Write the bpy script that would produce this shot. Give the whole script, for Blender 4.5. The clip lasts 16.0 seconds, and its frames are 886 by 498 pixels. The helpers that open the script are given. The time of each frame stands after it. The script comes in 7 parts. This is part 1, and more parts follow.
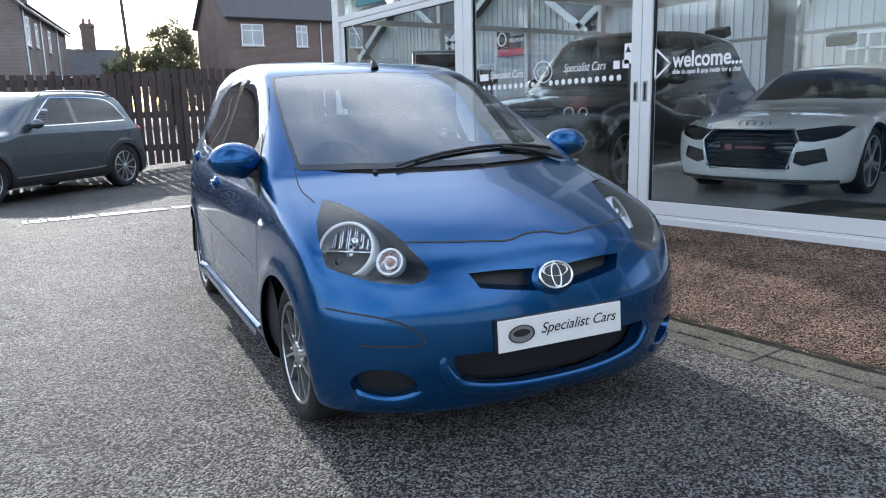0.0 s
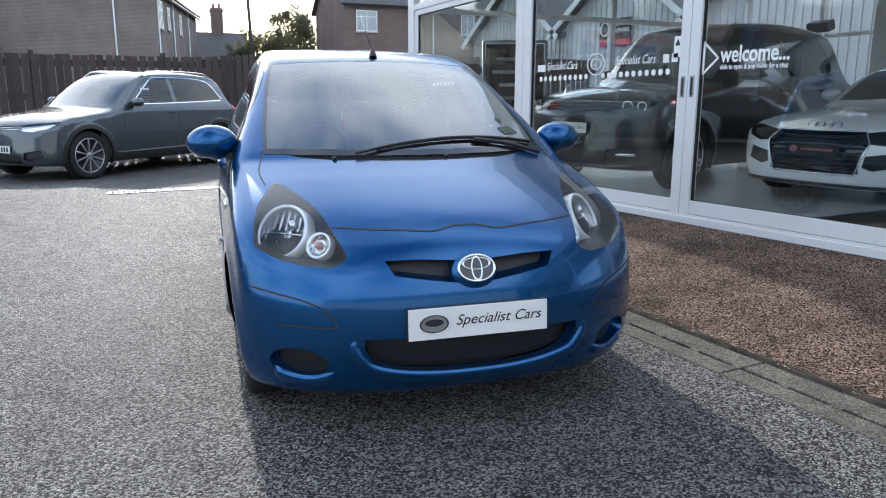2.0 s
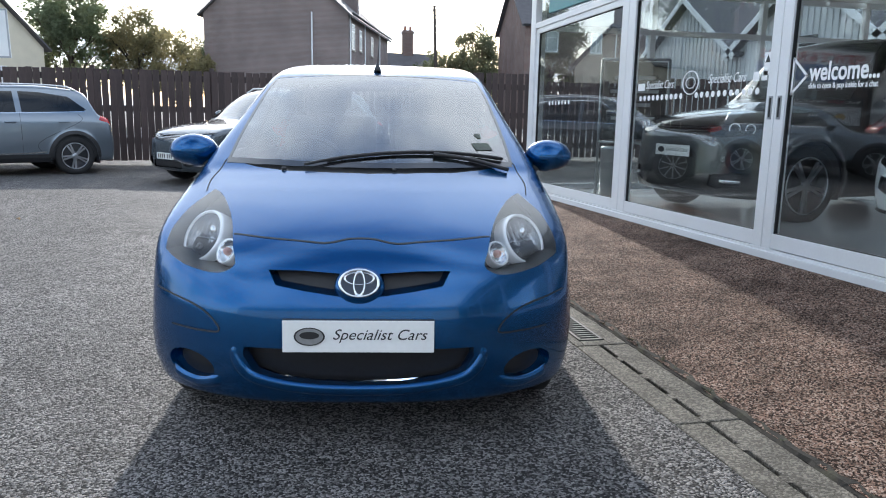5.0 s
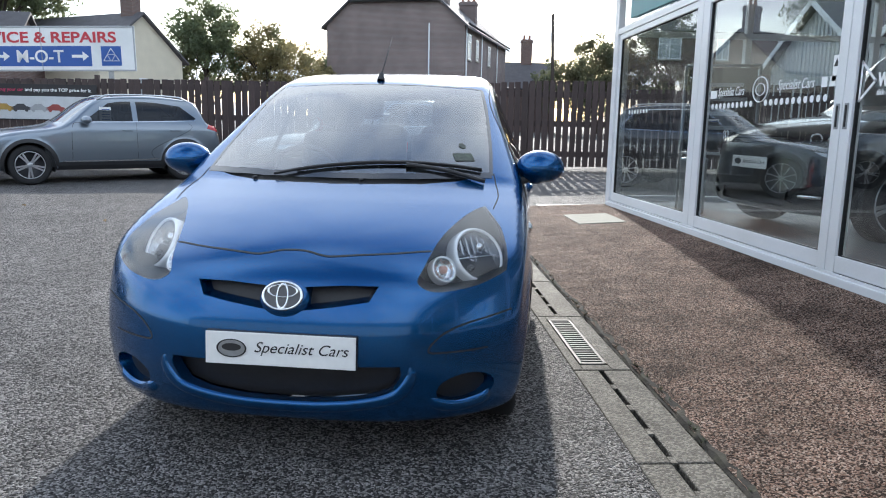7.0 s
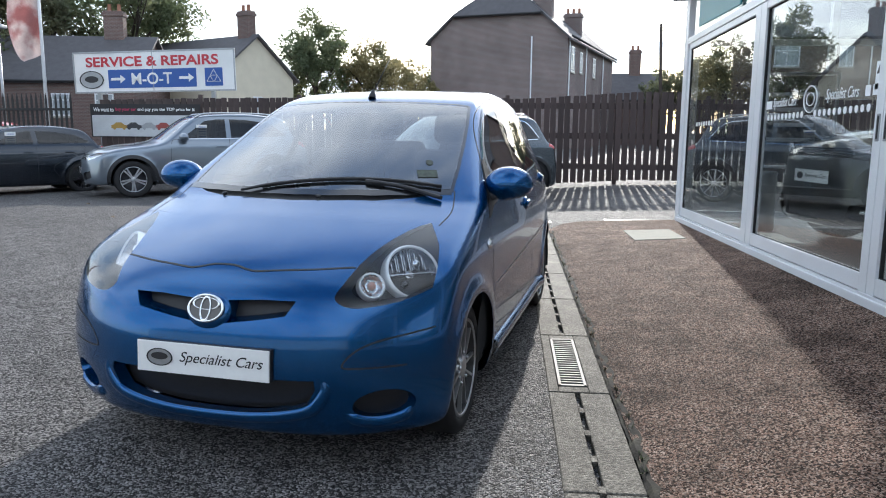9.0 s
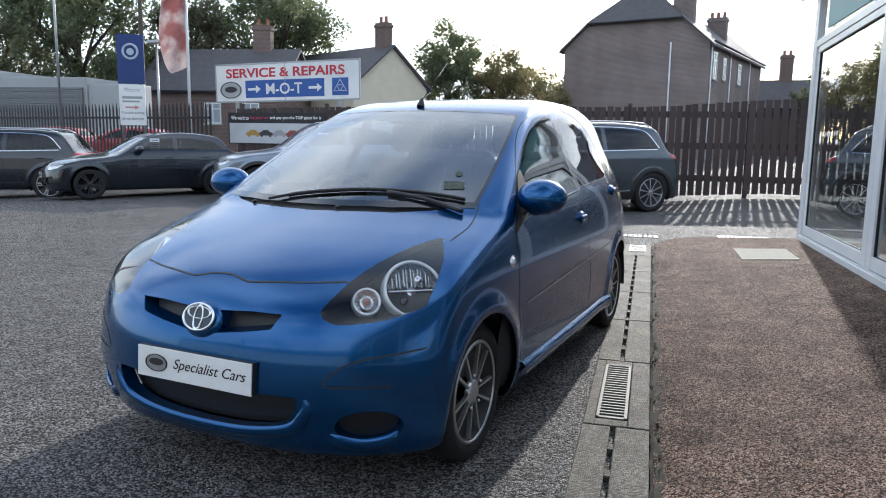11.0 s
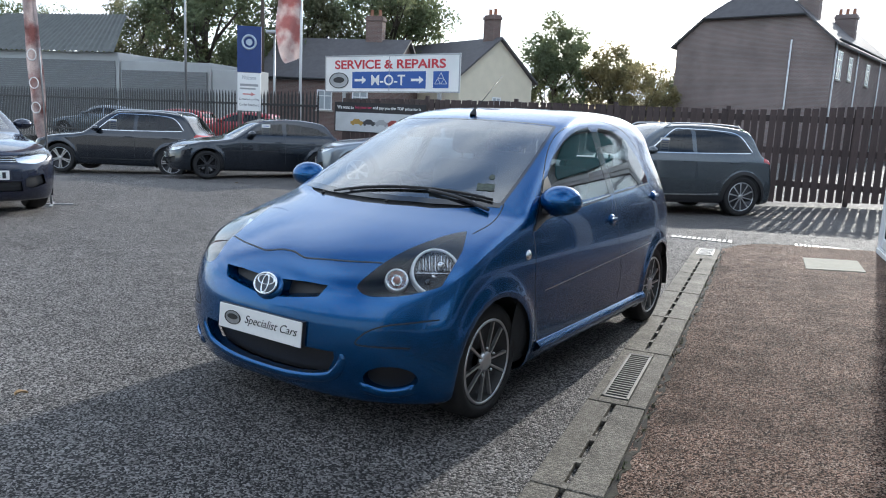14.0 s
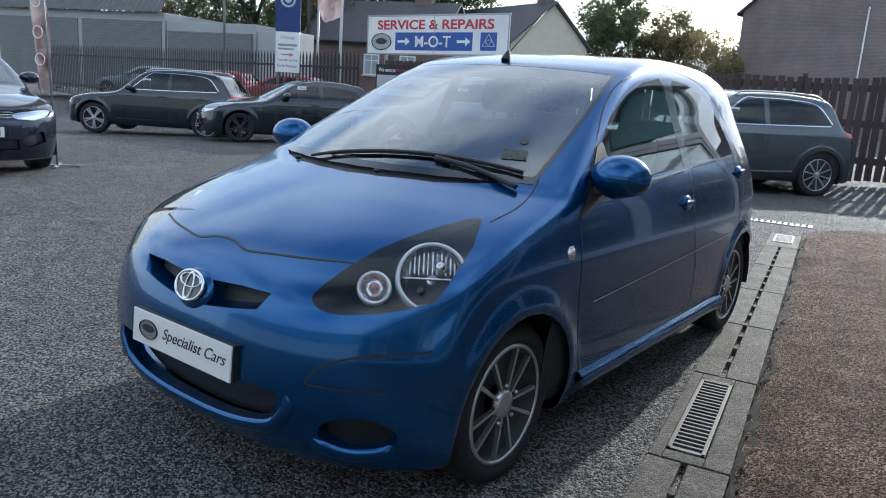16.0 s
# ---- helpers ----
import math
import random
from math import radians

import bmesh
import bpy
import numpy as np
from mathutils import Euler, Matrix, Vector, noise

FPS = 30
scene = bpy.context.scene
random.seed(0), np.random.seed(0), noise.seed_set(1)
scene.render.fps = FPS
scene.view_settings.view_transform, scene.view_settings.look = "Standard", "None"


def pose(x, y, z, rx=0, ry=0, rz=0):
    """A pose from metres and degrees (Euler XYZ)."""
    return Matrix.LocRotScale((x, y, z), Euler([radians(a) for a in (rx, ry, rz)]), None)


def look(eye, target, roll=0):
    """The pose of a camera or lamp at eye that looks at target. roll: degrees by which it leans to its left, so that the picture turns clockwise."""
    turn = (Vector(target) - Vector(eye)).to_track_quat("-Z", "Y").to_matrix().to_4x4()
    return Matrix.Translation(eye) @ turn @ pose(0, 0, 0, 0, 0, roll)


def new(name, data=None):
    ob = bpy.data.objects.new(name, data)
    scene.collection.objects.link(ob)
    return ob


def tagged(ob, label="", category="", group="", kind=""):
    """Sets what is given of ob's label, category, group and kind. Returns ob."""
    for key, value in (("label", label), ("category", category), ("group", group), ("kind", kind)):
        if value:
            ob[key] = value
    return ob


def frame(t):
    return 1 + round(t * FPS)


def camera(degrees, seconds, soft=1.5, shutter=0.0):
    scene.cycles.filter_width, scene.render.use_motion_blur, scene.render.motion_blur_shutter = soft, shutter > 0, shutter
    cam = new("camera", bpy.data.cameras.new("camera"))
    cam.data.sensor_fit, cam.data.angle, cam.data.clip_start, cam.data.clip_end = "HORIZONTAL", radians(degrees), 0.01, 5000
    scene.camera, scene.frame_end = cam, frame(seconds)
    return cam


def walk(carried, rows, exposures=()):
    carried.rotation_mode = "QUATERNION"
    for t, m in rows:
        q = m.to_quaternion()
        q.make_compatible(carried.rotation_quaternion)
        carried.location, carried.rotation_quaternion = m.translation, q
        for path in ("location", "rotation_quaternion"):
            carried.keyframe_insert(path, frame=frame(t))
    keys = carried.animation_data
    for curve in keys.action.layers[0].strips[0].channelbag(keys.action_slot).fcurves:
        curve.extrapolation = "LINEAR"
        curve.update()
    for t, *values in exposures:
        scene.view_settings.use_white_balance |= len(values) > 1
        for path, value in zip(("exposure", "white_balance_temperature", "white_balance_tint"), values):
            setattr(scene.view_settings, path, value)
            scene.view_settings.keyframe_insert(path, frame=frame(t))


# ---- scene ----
cam = camera(62.1, 16.0, soft=1.05)
PATH = [
    (0, (1.684, -0.229, 1.224), (2.836, 1.36, 0.835), -1.4),
    (0.5, (1.794, -0.312, 1.235), (2.881, 1.318, 0.835), -1.1),
    (1, (1.936, -0.444, 1.244), (2.956, 1.228, 0.839), -0.8),
    (1.5, (2.056, -0.539, 1.24), (3.02, 1.165, 0.829), -0.3),
    (2, (2.217, -0.608, 1.227), (3.117, 1.13, 0.811), 0.2),
    (2.5, (2.36, -0.671, 1.234), (3.193, 1.098, 0.813), 0.6),
    (3, (2.526, -0.757, 1.236), (3.273, 1.051, 0.819), 0.6),
    (3.5, (2.688, -0.839, 1.245), (3.351, 1.002, 0.832), 0.8),
    (4, (2.861, -0.877, 1.229), (3.441, 0.995, 0.829), 1.0),
    (4.2, (2.943, -0.887, 1.224), (3.493, 0.995, 0.832), 1.0),
    (6.3, (3.62, -0.886, 1.206), (3.869, 1.067, 0.852), 1.1),
    (6.5, (3.706, -0.879, 1.209), (3.916, 1.078, 0.855), 1.0),
    (7, (3.87, -0.856, 1.223), (3.993, 1.109, 0.871), 1.1),
    (7.5, (4.019, -0.864, 1.221), (4.067, 1.106, 0.879), 1.2),
    (8, (4.218, -0.906, 1.237), (4.188, 1.066, 0.903), 1.0),
    (8.2, (4.288, -0.904, 1.235), (4.229, 1.067, 0.905), 0.9),
    (10.3, (4.85, -0.691, 1.271), (4.453, 1.245, 0.964), 0.3),
    (10.5, (4.892, -0.674, 1.27), (4.454, 1.254, 0.965), 0.4),
    (11, (4.976, -0.604, 1.258), (4.446, 1.3, 0.955), 0.8),
    (11.5, (5.076, -0.517, 1.258), (4.469, 1.365, 0.957), 1.2),
    (12, (5.196, -0.501, 1.287), (4.522, 1.357, 0.98), 1.7),
    (12.5, (5.336, -0.531, 1.306), (4.603, 1.303, 0.992), 1.9),
    (13, (5.389, -0.616, 1.312), (4.619, 1.201, 0.988), 2.3),
    (13.5, (5.416, -0.813, 1.328), (4.633, 0.997, 0.997), 2.6),
    (14, (5.466, -1.026, 1.358), (4.68, 0.782, 1.021), 2.8),
    (14.5, (5.505, -1.065, 1.378), (4.716, 0.739, 1.027), 3.1),
    (15, (5.359, -0.529, 1.316), (4.528, 1.25, 0.936), 3.4),
    (15.5, (5.266, -0.209, 1.289), (4.4, 1.547, 0.881), 3.6),
    (16, (5.173, -0.017, 1.264), (4.283, 1.723, 0.84), 3.8),
]
walk(cam, [(t, look(eye, target, roll)) for t, eye, target, roll in PATH], exposures=[(0.0, 1.24, 6000, 10), (8.0, 1.18, 6100, 10), (11.0, 0.98, 6050, 10), (13.0, 1.06, 6050, 9), (14.5, 1.05, 6000, 9), (16.0, 0.80, 5800, 8)])

# ---- daylight: low autumn sun beyond the car, thin cloud ----
SUN_UP, SUN_SIDE = 20.0, 6.5
world = bpy.data.worlds.new("sky")
scene.world = world
world.use_nodes = True
wt = world.node_tree
wt.nodes.clear()
sky = wt.nodes.new("ShaderNodeTexSky")
sky.sky_type, sky.sun_disc = "NISHITA", False
sky.sun_elevation, sky.sun_rotation = radians(SUN_UP), radians(SUN_SIDE)
sky.air_density, sky.dust_density, sky.ozone_density = 1.0, 0.8, 1.0
tc = wt.nodes.new("ShaderNodeTexCoord")
sep = wt.nodes.new("ShaderNodeSeparateXYZ")
wt.links.new(tc.outputs["Generated"], sep.inputs[0])
lift = wt.nodes.new("ShaderNodeMath")
lift.operation = "ADD"
lift.inputs[1].default_value = 0.18
wt.links.new(sep.outputs["Z"], lift.inputs[0])
flat = wt.nodes.new("ShaderNodeVectorMath")
flat.operation = "DIVIDE"
comb = wt.nodes.new("ShaderNodeCombineXYZ")
for i in range(3):
    wt.links.new(lift.outputs[0], comb.inputs[i])
wt.links.new(tc.outputs["Generated"], flat.inputs[0])
wt.links.new(comb.outputs[0], flat.inputs[1])
cl = wt.nodes.new("ShaderNodeTexNoise")
cl.inputs["Scale"].default_value, cl.inputs["Detail"].default_value, cl.inputs["Roughness"].default_value = 1.5, 5.0, 0.50
cl.inputs["Distortion"].default_value = 0.3
wt.links.new(flat.outputs[0], cl.inputs["Vector"])
cr = wt.nodes.new("ShaderNodeMapRange")
cr.inputs["From Min"].default_value, cr.inputs["From Max"].default_value = 0.36, 0.60
wt.links.new(cl.outputs["Fac"], cr.inputs["Value"])
cloud = wt.nodes.new("ShaderNodeMix")
cloud.data_type = "RGBA"
cloud.inputs["B"].default_value = (5.4, 5.75, 6.1, 1)
wt.links.new(cr.outputs["Result"], cloud.inputs["Factor"])
wt.links.new(sky.outputs[0], cloud.inputs["A"])
bg = wt.nodes.new("ShaderNodeBackground")
bg.inputs["Strength"].default_value = 0.15
wt.links.new(cloud.outputs["Result"], bg.inputs["Color"])
wo = wt.nodes.new("ShaderNodeOutputWorld")
wt.links.new(bg.outputs[0], wo.inputs[0])

sun_dir = Vector((math.sin(radians(SUN_SIDE)) * math.cos(radians(SUN_UP)), math.cos(radians(SUN_SIDE)) * math.cos(radians(SUN_UP)), math.sin(radians(SUN_UP))))
sun = new("sun", bpy.data.lights.new("sun", "SUN"))
sun.data.energy, sun.data.angle, sun.data.color = 2.4, radians(0.8), (1.0, 0.93, 0.82)
sun.matrix_world = look(sun_dir * 60, (0, 0, 0))

# ---- materials ----
MATS = {}


def material(name, color, rough=0.6, metal=0.0, vary=0.12, scale=6.0, fine=60.0, bump=0.0, bump_scale=80.0, coat=0.0, spread=0.0, spec=0.5,
             second=None, blend=(0.45, 0.62), coord="Object", stretch=(1, 1, 1)):
    """A surface with variation at two scales, optional second colour in patches, fine relief and clear coat."""
    if name in MATS:
        return MATS[name]
    m = bpy.data.materials.new(name)
    m.use_nodes = True
    t = m.node_tree
    b = t.nodes["Principled BSDF"]
    b.inputs["Roughness"].default_value, b.inputs["Metallic"].default_value = rough, metal
    b.inputs["Specular IOR Level"].default_value = spec
    if coat:
        b.inputs["Coat Weight"].default_value, b.inputs["Coat Roughness"].default_value = coat, 0.03
    co = t.nodes.new("ShaderNodeTexCoord")
    mp = t.nodes.new("ShaderNodeMapping")
    mp.inputs["Scale"].default_value = stretch
    t.links.new(co.outputs[coord], mp.inputs[0])

    def noise_of(size, detail=4.0):
        n = t.nodes.new("ShaderNodeTexNoise")
        n.inputs["Scale"].default_value, n.inputs["Detail"].default_value = size, detail
        t.links.new(mp.outputs[0], n.inputs["Vector"])
        return n
    big, small = noise_of(scale), noise_of(fine, 3.0)
    add = t.nodes.new("ShaderNodeMath")
    add.operation = "ADD"
    t.links.new(big.outputs["Fac"], add.inputs[0])
    t.links.new(small.outputs["Fac"], add.inputs[1])
    if spread:
        info = t.nodes.new("ShaderNodeObjectInfo")
        mul = t.nodes.new("ShaderNodeMath")
        mul.operation = "MULTIPLY_ADD"
        mul.inputs[1].default_value, mul.inputs[2].default_value = spread, -spread / 2
        t.links.new(info.outputs["Random"], mul.inputs[0])
        add2 = t.nodes.new("ShaderNodeMath")
        add2.operation = "ADD"
        t.links.new(add.outputs[0], add2.inputs[0])
        t.links.new(mul.outputs[0], add2.inputs[1])
        add = add2
    ran = t.nodes.new("ShaderNodeMapRange")
    ran.inputs["From Min"].default_value, ran.inputs["From Max"].default_value = 0.6, 1.4
    ran.inputs["To Min"].default_value, ran.inputs["To Max"].default_value = 1 - vary, 1 + vary
    t.links.new(add.outputs[0], ran.inputs["Value"])
    col = t.nodes.new("ShaderNodeVectorMath")
    col.operation = "SCALE"
    col.inputs[0].default_value = color
    if second:
        pr = t.nodes.new("ShaderNodeMapRange")
        pr.inputs["From Min"].default_value, pr.inputs["From Max"].default_value = blend
        t.links.new(noise_of(scale * 0.45, 6.0).outputs["Fac"], pr.inputs["Value"])
        mx = t.nodes.new("ShaderNodeMix")
        mx.data_type = "RGBA"
        mx.inputs["A"].default_value, mx.inputs["B"].default_value = (*color, 1), (*second, 1)
        t.links.new(pr.outputs["Result"], mx.inputs["Factor"])
        t.links.new(mx.outputs["Result"], col.inputs[0])
    t.links.new(ran.outputs["Result"], col.inputs["Scale"])
    t.links.new(col.outputs[0], b.inputs["Base Color"])
    if bump:
        bn = t.nodes.new("ShaderNodeBump")
        bn.inputs["Strength"].default_value, bn.inputs["Distance"].default_value = min(1.0, bump), 0.004
        t.links.new(noise_of(bump_scale, 2.0).outputs["Fac"], bn.inputs["Height"])
        t.links.new(bn.outputs[0], b.inputs["Normal"])
    MATS[name] = m
    return m


def aggregate(name, dark, light, grain, bump, rough, patch, tint=None, light_at=(0.45, 0.8), rise=0.006, shine=0.18):
    """Stony ground: separate grains of differing shade, relief, large worn patches."""
    m = bpy.data.materials.new(name)
    m.use_nodes = True
    t = m.node_tree
    b = t.nodes["Principled BSDF"]
    b.inputs["Specular IOR Level"].default_value = shine
    co = t.nodes.new("ShaderNodeTexCoord")
    v = t.nodes.new("ShaderNodeTexVoronoi")
    v.inputs["Scale"].default_value = grain
    t.links.new(co.outputs["Object"], v.inputs["Vector"])
    hs = t.nodes.new("ShaderNodeSeparateColor")
    t.links.new(v.outputs["Color"], hs.inputs[0])
    pick = t.nodes.new("ShaderNodeMapRange")
    pick.inputs["From Min"].default_value, pick.inputs["From Max"].default_value = light_at
    t.links.new(hs.outputs[0], pick.inputs["Value"])
    mix = t.nodes.new("ShaderNodeMix")
    mix.data_type = "RGBA"
    mix.inputs["A"].default_value, mix.inputs["B"].default_value = (*dark, 1), (*light, 1)
    t.links.new(pick.outputs["Result"], mix.inputs["Factor"])
    src = mix
    if tint:
        pk = t.nodes.new("ShaderNodeMapRange")
        pk.inputs["From Min"].default_value, pk.inputs["From Max"].default_value = 0.72, 0.9
        t.links.new(hs.outputs[1], pk.inputs["Value"])
        m3 = t.nodes.new("ShaderNodeMix")
        m3.data_type = "RGBA"
        m3.inputs["B"].default_value = (*tint, 1)
        t.links.new(pk.outputs["Result"], m3.inputs["Factor"])
        t.links.new(mix.outputs["Result"], m3.inputs["A"])
        src = m3
    n1, n2 = t.nodes.new("ShaderNodeTexNoise"), t.nodes.new("ShaderNodeTexNoise")
    n1.inputs["Scale"].default_value, n1.inputs["Detail"].default_value = 0.55, 8.0
    n2.inputs["Scale"].default_value, n2.inputs["Detail"].default_value = 5.0, 6.0
    for n in (n1, n2):
        t.links.new(co.outputs["Object"], n.inputs["Vector"])
    ad = t.nodes.new("ShaderNodeMath")
    ad.operation = "ADD"
    t.links.new(n1.outputs["Fac"], ad.inputs[0])
    t.links.new(n2.outputs["Fac"], ad.inputs[1])
    rg = t.nodes.new("ShaderNodeMapRange")
    rg.inputs["From Min"].default_value, rg.inputs["From Max"].default_value = 0.7, 1.3
    rg.inputs["To Min"].default_value, rg.inputs["To Max"].default_value = 1 - patch, 1 + patch
    t.links.new(ad.outputs[0], rg.inputs["Value"])
    sc = t.nodes.new("ShaderNodeVectorMath")
    sc.operation = "SCALE"
    t.links.new(src.outputs["Result"], sc.inputs[0])
    t.links.new(rg.outputs["Result"], sc.inputs["Scale"])
    t.links.new(sc.outputs[0], b.inputs["Base Color"])
    rr = t.nodes.new("ShaderNodeMapRange")
    rr.inputs["To Min"].default_value, rr.inputs["To Max"].default_value = rough - 0.12, rough + 0.12
    t.links.new(hs.outputs[2], rr.inputs["Value"])
    t.links.new(rr.outputs["Result"], b.inputs["Roughness"])
    bn = t.nodes.new("ShaderNodeBump")
    bn.inputs["Strength"].default_value, bn.inputs["Distance"].default_value, bn.invert = bump, rise, True
    t.links.new(v.outputs["Distance"], bn.inputs["Height"])
    t.links.new(bn.outputs[0], b.inputs["Normal"])
    return m


def glass(name, tint=(0.9, 0.95, 0.95), rough=0.0, density=0.0):
    """A thin pane: mirror gloss by angle over a tinted see-through."""
    m = bpy.data.materials.new(name)
    m.use_nodes = True
    t = m.node_tree
    t.nodes.clear()
    out, mix = t.nodes.new("ShaderNodeOutputMaterial"), t.nodes.new("ShaderNodeMixShader")
    tr, gl, fr = t.nodes.new("ShaderNodeBsdfTransparent"), t.nodes.new("ShaderNodeBsdfGlossy"), t.nodes.new("ShaderNodeLayerWeight")
    tr.inputs["Color"].default_value = (*tint, 1)
    gl.inputs["Roughness"].default_value = rough
    fr.inputs["Blend"].default_value = 0.5
    po, ma = t.nodes.new("ShaderNodeMath"), t.nodes.new("ShaderNodeMath")
    po.operation, ma.operation = "POWER", "MULTIPLY_ADD"
    po.inputs[1].default_value, ma.inputs[1].default_value, ma.inputs[2].default_value = 3.2, 0.9 - density, 0.06 + density
    t.links.new(fr.outputs["Facing"], po.inputs[0])
    t.links.new(po.outputs[0], ma.inputs[0])
    t.links.new(ma.outputs[0], mix.inputs[0])
    t.links.new(tr.outputs[0], mix.inputs[1])
    t.links.new(gl.outputs[0], mix.inputs[2])
    t.links.new(mix.outputs[0], out.inputs[0])
    return m


def paint(name, color, metal=0.55, rough=0.34, coat=1.0):
    return material(name, color, rough, metal, vary=0.05, scale=2.0, fine=900.0, coat=coat)


asphalt = aggregate("asphalt", (0.042, 0.040, 0.040), (0.40, 0.38, 0.365), 125.0, 1.0, 0.72, 0.26, light_at=(0.35, 1.0), rise=0.017, shine=0.12)
red_aggregate = aggregate("red_aggregate", (0.030, 0.019, 0.0145), (0.27, 0.170, 0.128), 150.0, 1.0, 0.82, 0.5, tint=(0.42, 0.32, 0.26), rise=0.012, shine=0.06)
concrete = aggregate("drain_concrete", (0.085, 0.076, 0.062), (0.185, 0.168, 0.138), 130.0, 0.7, 0.75, 0.42, rise=0.004)
blue_paint = paint("blue_paint", (0.002, 0.074, 0.222), metal=0.8, rough=0.23, coat=0.6)
black_plastic = material("black_plastic", (0.018, 0.018, 0.02), 0.5, vary=0.2, bump=0.15, bump_scale=400)
gloss_black = material("gloss_black", (0.012, 0.012, 0.014), 0.15, vary=0.1, coat=0.6)
rubber = material("rubber", (0.013, 0.013, 0.014), 0.75, vary=0.25, bump=0.2, bump_scale=150)
chrome = material("chrome", (0.78, 0.79, 0.80), 0.08, 1.0, vary=0.03)
alloy = material("alloy", (0.55, 0.56, 0.58), 0.28, 0.9, vary=0.06)
dark_alloy = material("dark_alloy", (0.05, 0.05, 0.055), 0.35, 0.6, vary=0.1)
lamp_bowl = material("lamp_bowl", (0.66, 0.67, 0.69), 0.09, 1.0, vary=0.35, scale=45, fine=110, bump=1.0, bump_scale=75)
lamp_silver = material("lamp_silver", (0.88, 0.89, 0.90), 0.2, 0.25, vary=0.05)
lamp_grey = material("lamp_grey", (0.026, 0.027, 0.03), 0.35, 0.3, vary=0.15, scale=12)
cabin_cloth = material("cabin_cloth", (0.03, 0.031, 0.034), 0.85, vary=0.25, bump=0.3, bump_scale=300)
white_plastic = material("white_plastic", (0.80, 0.80, 0.78), 0.4, vary=0.04)
screen_glass = glass("screen_glass", (0.74, 0.79, 0.79), density=0.16)
side_glass = glass("side_glass", (0.62, 0.68, 0.68))
tinted_glass = glass("tinted_glass", (0.16, 0.18, 0.19))
shop_glass = glass("shop_glass", (0.94, 0.965, 0.965))
lens_glass = glass("lens_glass", (0.92, 0.94, 0.95), density=-0.025)
red_lens = material("red_lens", (0.42, 0.02, 0.02), 0.15, vary=0.1, coat=0.5)
frame_white = material("frame_white", (0.72, 0.73, 0.74), 0.3, vary=0.04, scale=3, second=(0.70, 0.71, 0.71))
brick_brown = material("brick_brown", (0.16, 0.075, 0.055), 0.85, vary=0.25, spread=0.6)
slate = material("slate", (0.085, 0.08, 0.085), 0.7, vary=0.25, scale=3)
fence_stain = material("fence_stain", (0.058, 0.040, 0.037), 0.75, vary=0.35, scale=3, fine=40, spread=0.5, stretch=(1, 1, 0.15), bump=0.3)
render_cream = material("render_cream", (0.62, 0.56, 0.44), 0.8, vary=0.1, scale=1.5)
steel_grey = material("steel_grey", (0.33, 0.34, 0.35), 0.4, 0.7, vary=0.15)
bark = material("bark", (0.07, 0.055, 0.045), 0.9, vary=0.3, scale=10)


# ---- small building blocks ----
def part(name, bm, mat, parent=None, label="", smooth=False):
    """Links a bmesh as one mesh object, under a thing or a part of it."""
    me = bpy.data.meshes.new(name)
    bm.to_mesh(me)
    bm.free()
    for mm in (mat if isinstance(mat, (list, tuple)) else [mat]):
        me.materials.append(mm)
    if smooth:
        me.shade_smooth()
    ob = new(name, me)
    if parent is not None:
        ob.parent = parent
    return tagged(ob, label)


def box(bm, lo, hi, bevel=0.0, m=None, segments=2, mat=0):
    """A box between two corners, with worn edges, at the pose m."""
    c, s = [(a + b) / 2 for a, b in zip(lo, hi)], [abs(b - a) for a, b in zip(lo, hi)]
    r = bmesh.ops.create_cube(bm, size=1, matrix=Matrix.Translation(c) @ Matrix.Diagonal((*s, 1)))
    vs = r["verts"]
    if bevel:
        es = list({e for v in vs for e in v.link_edges})
        b = bmesh.ops.bevel(bm, geom=es, offset=bevel, segments=segments, affect="EDGES", profile=0.5)
        vs = list({v for f in b["faces"] for v in f.verts} | {v for v in vs if v.is_valid})
    fs = {f for v in vs for f in v.link_faces}
    for f in fs:
        f.material_index = mat
    if m is not None:
        bmesh.ops.transform(bm, matrix=m, verts=vs)
    return vs


def rod(bm, a, b, r0, r1=None, n=10, mat=0):
    """A round bar from a to b."""
    a, b = Vector(a), Vector(b)
    d = b - a
    m = Matrix.Translation((a + b) / 2) @ d.to_track_quat("Z", "Y").to_matrix().to_4x4()
    r = bmesh.ops.create_cone(bm, cap_ends=True, segments=n, radius1=r0, radius2=r0 if r1 is None else r1, depth=d.length, matrix=m)
    for f in {f for v in r["verts"] for f in v.link_faces}:
        f.material_index, f.smooth = mat, len(f.verts) == 4
    return r["verts"]


def ball(bm, c, radii, n=16, m=None, mat=0):
    mm = Matrix.Translation(c) @ Matrix.Diagonal((*radii, 1))
    r = bmesh.ops.create_uvsphere(bm, u_segments=n, v_segments=max(6, n // 2), radius=1, matrix=mm if m is None else m @ mm)
    for f in {f for v in r["verts"] for f in v.link_faces}:
        f.smooth, f.material_index = True, mat
    return r["verts"]


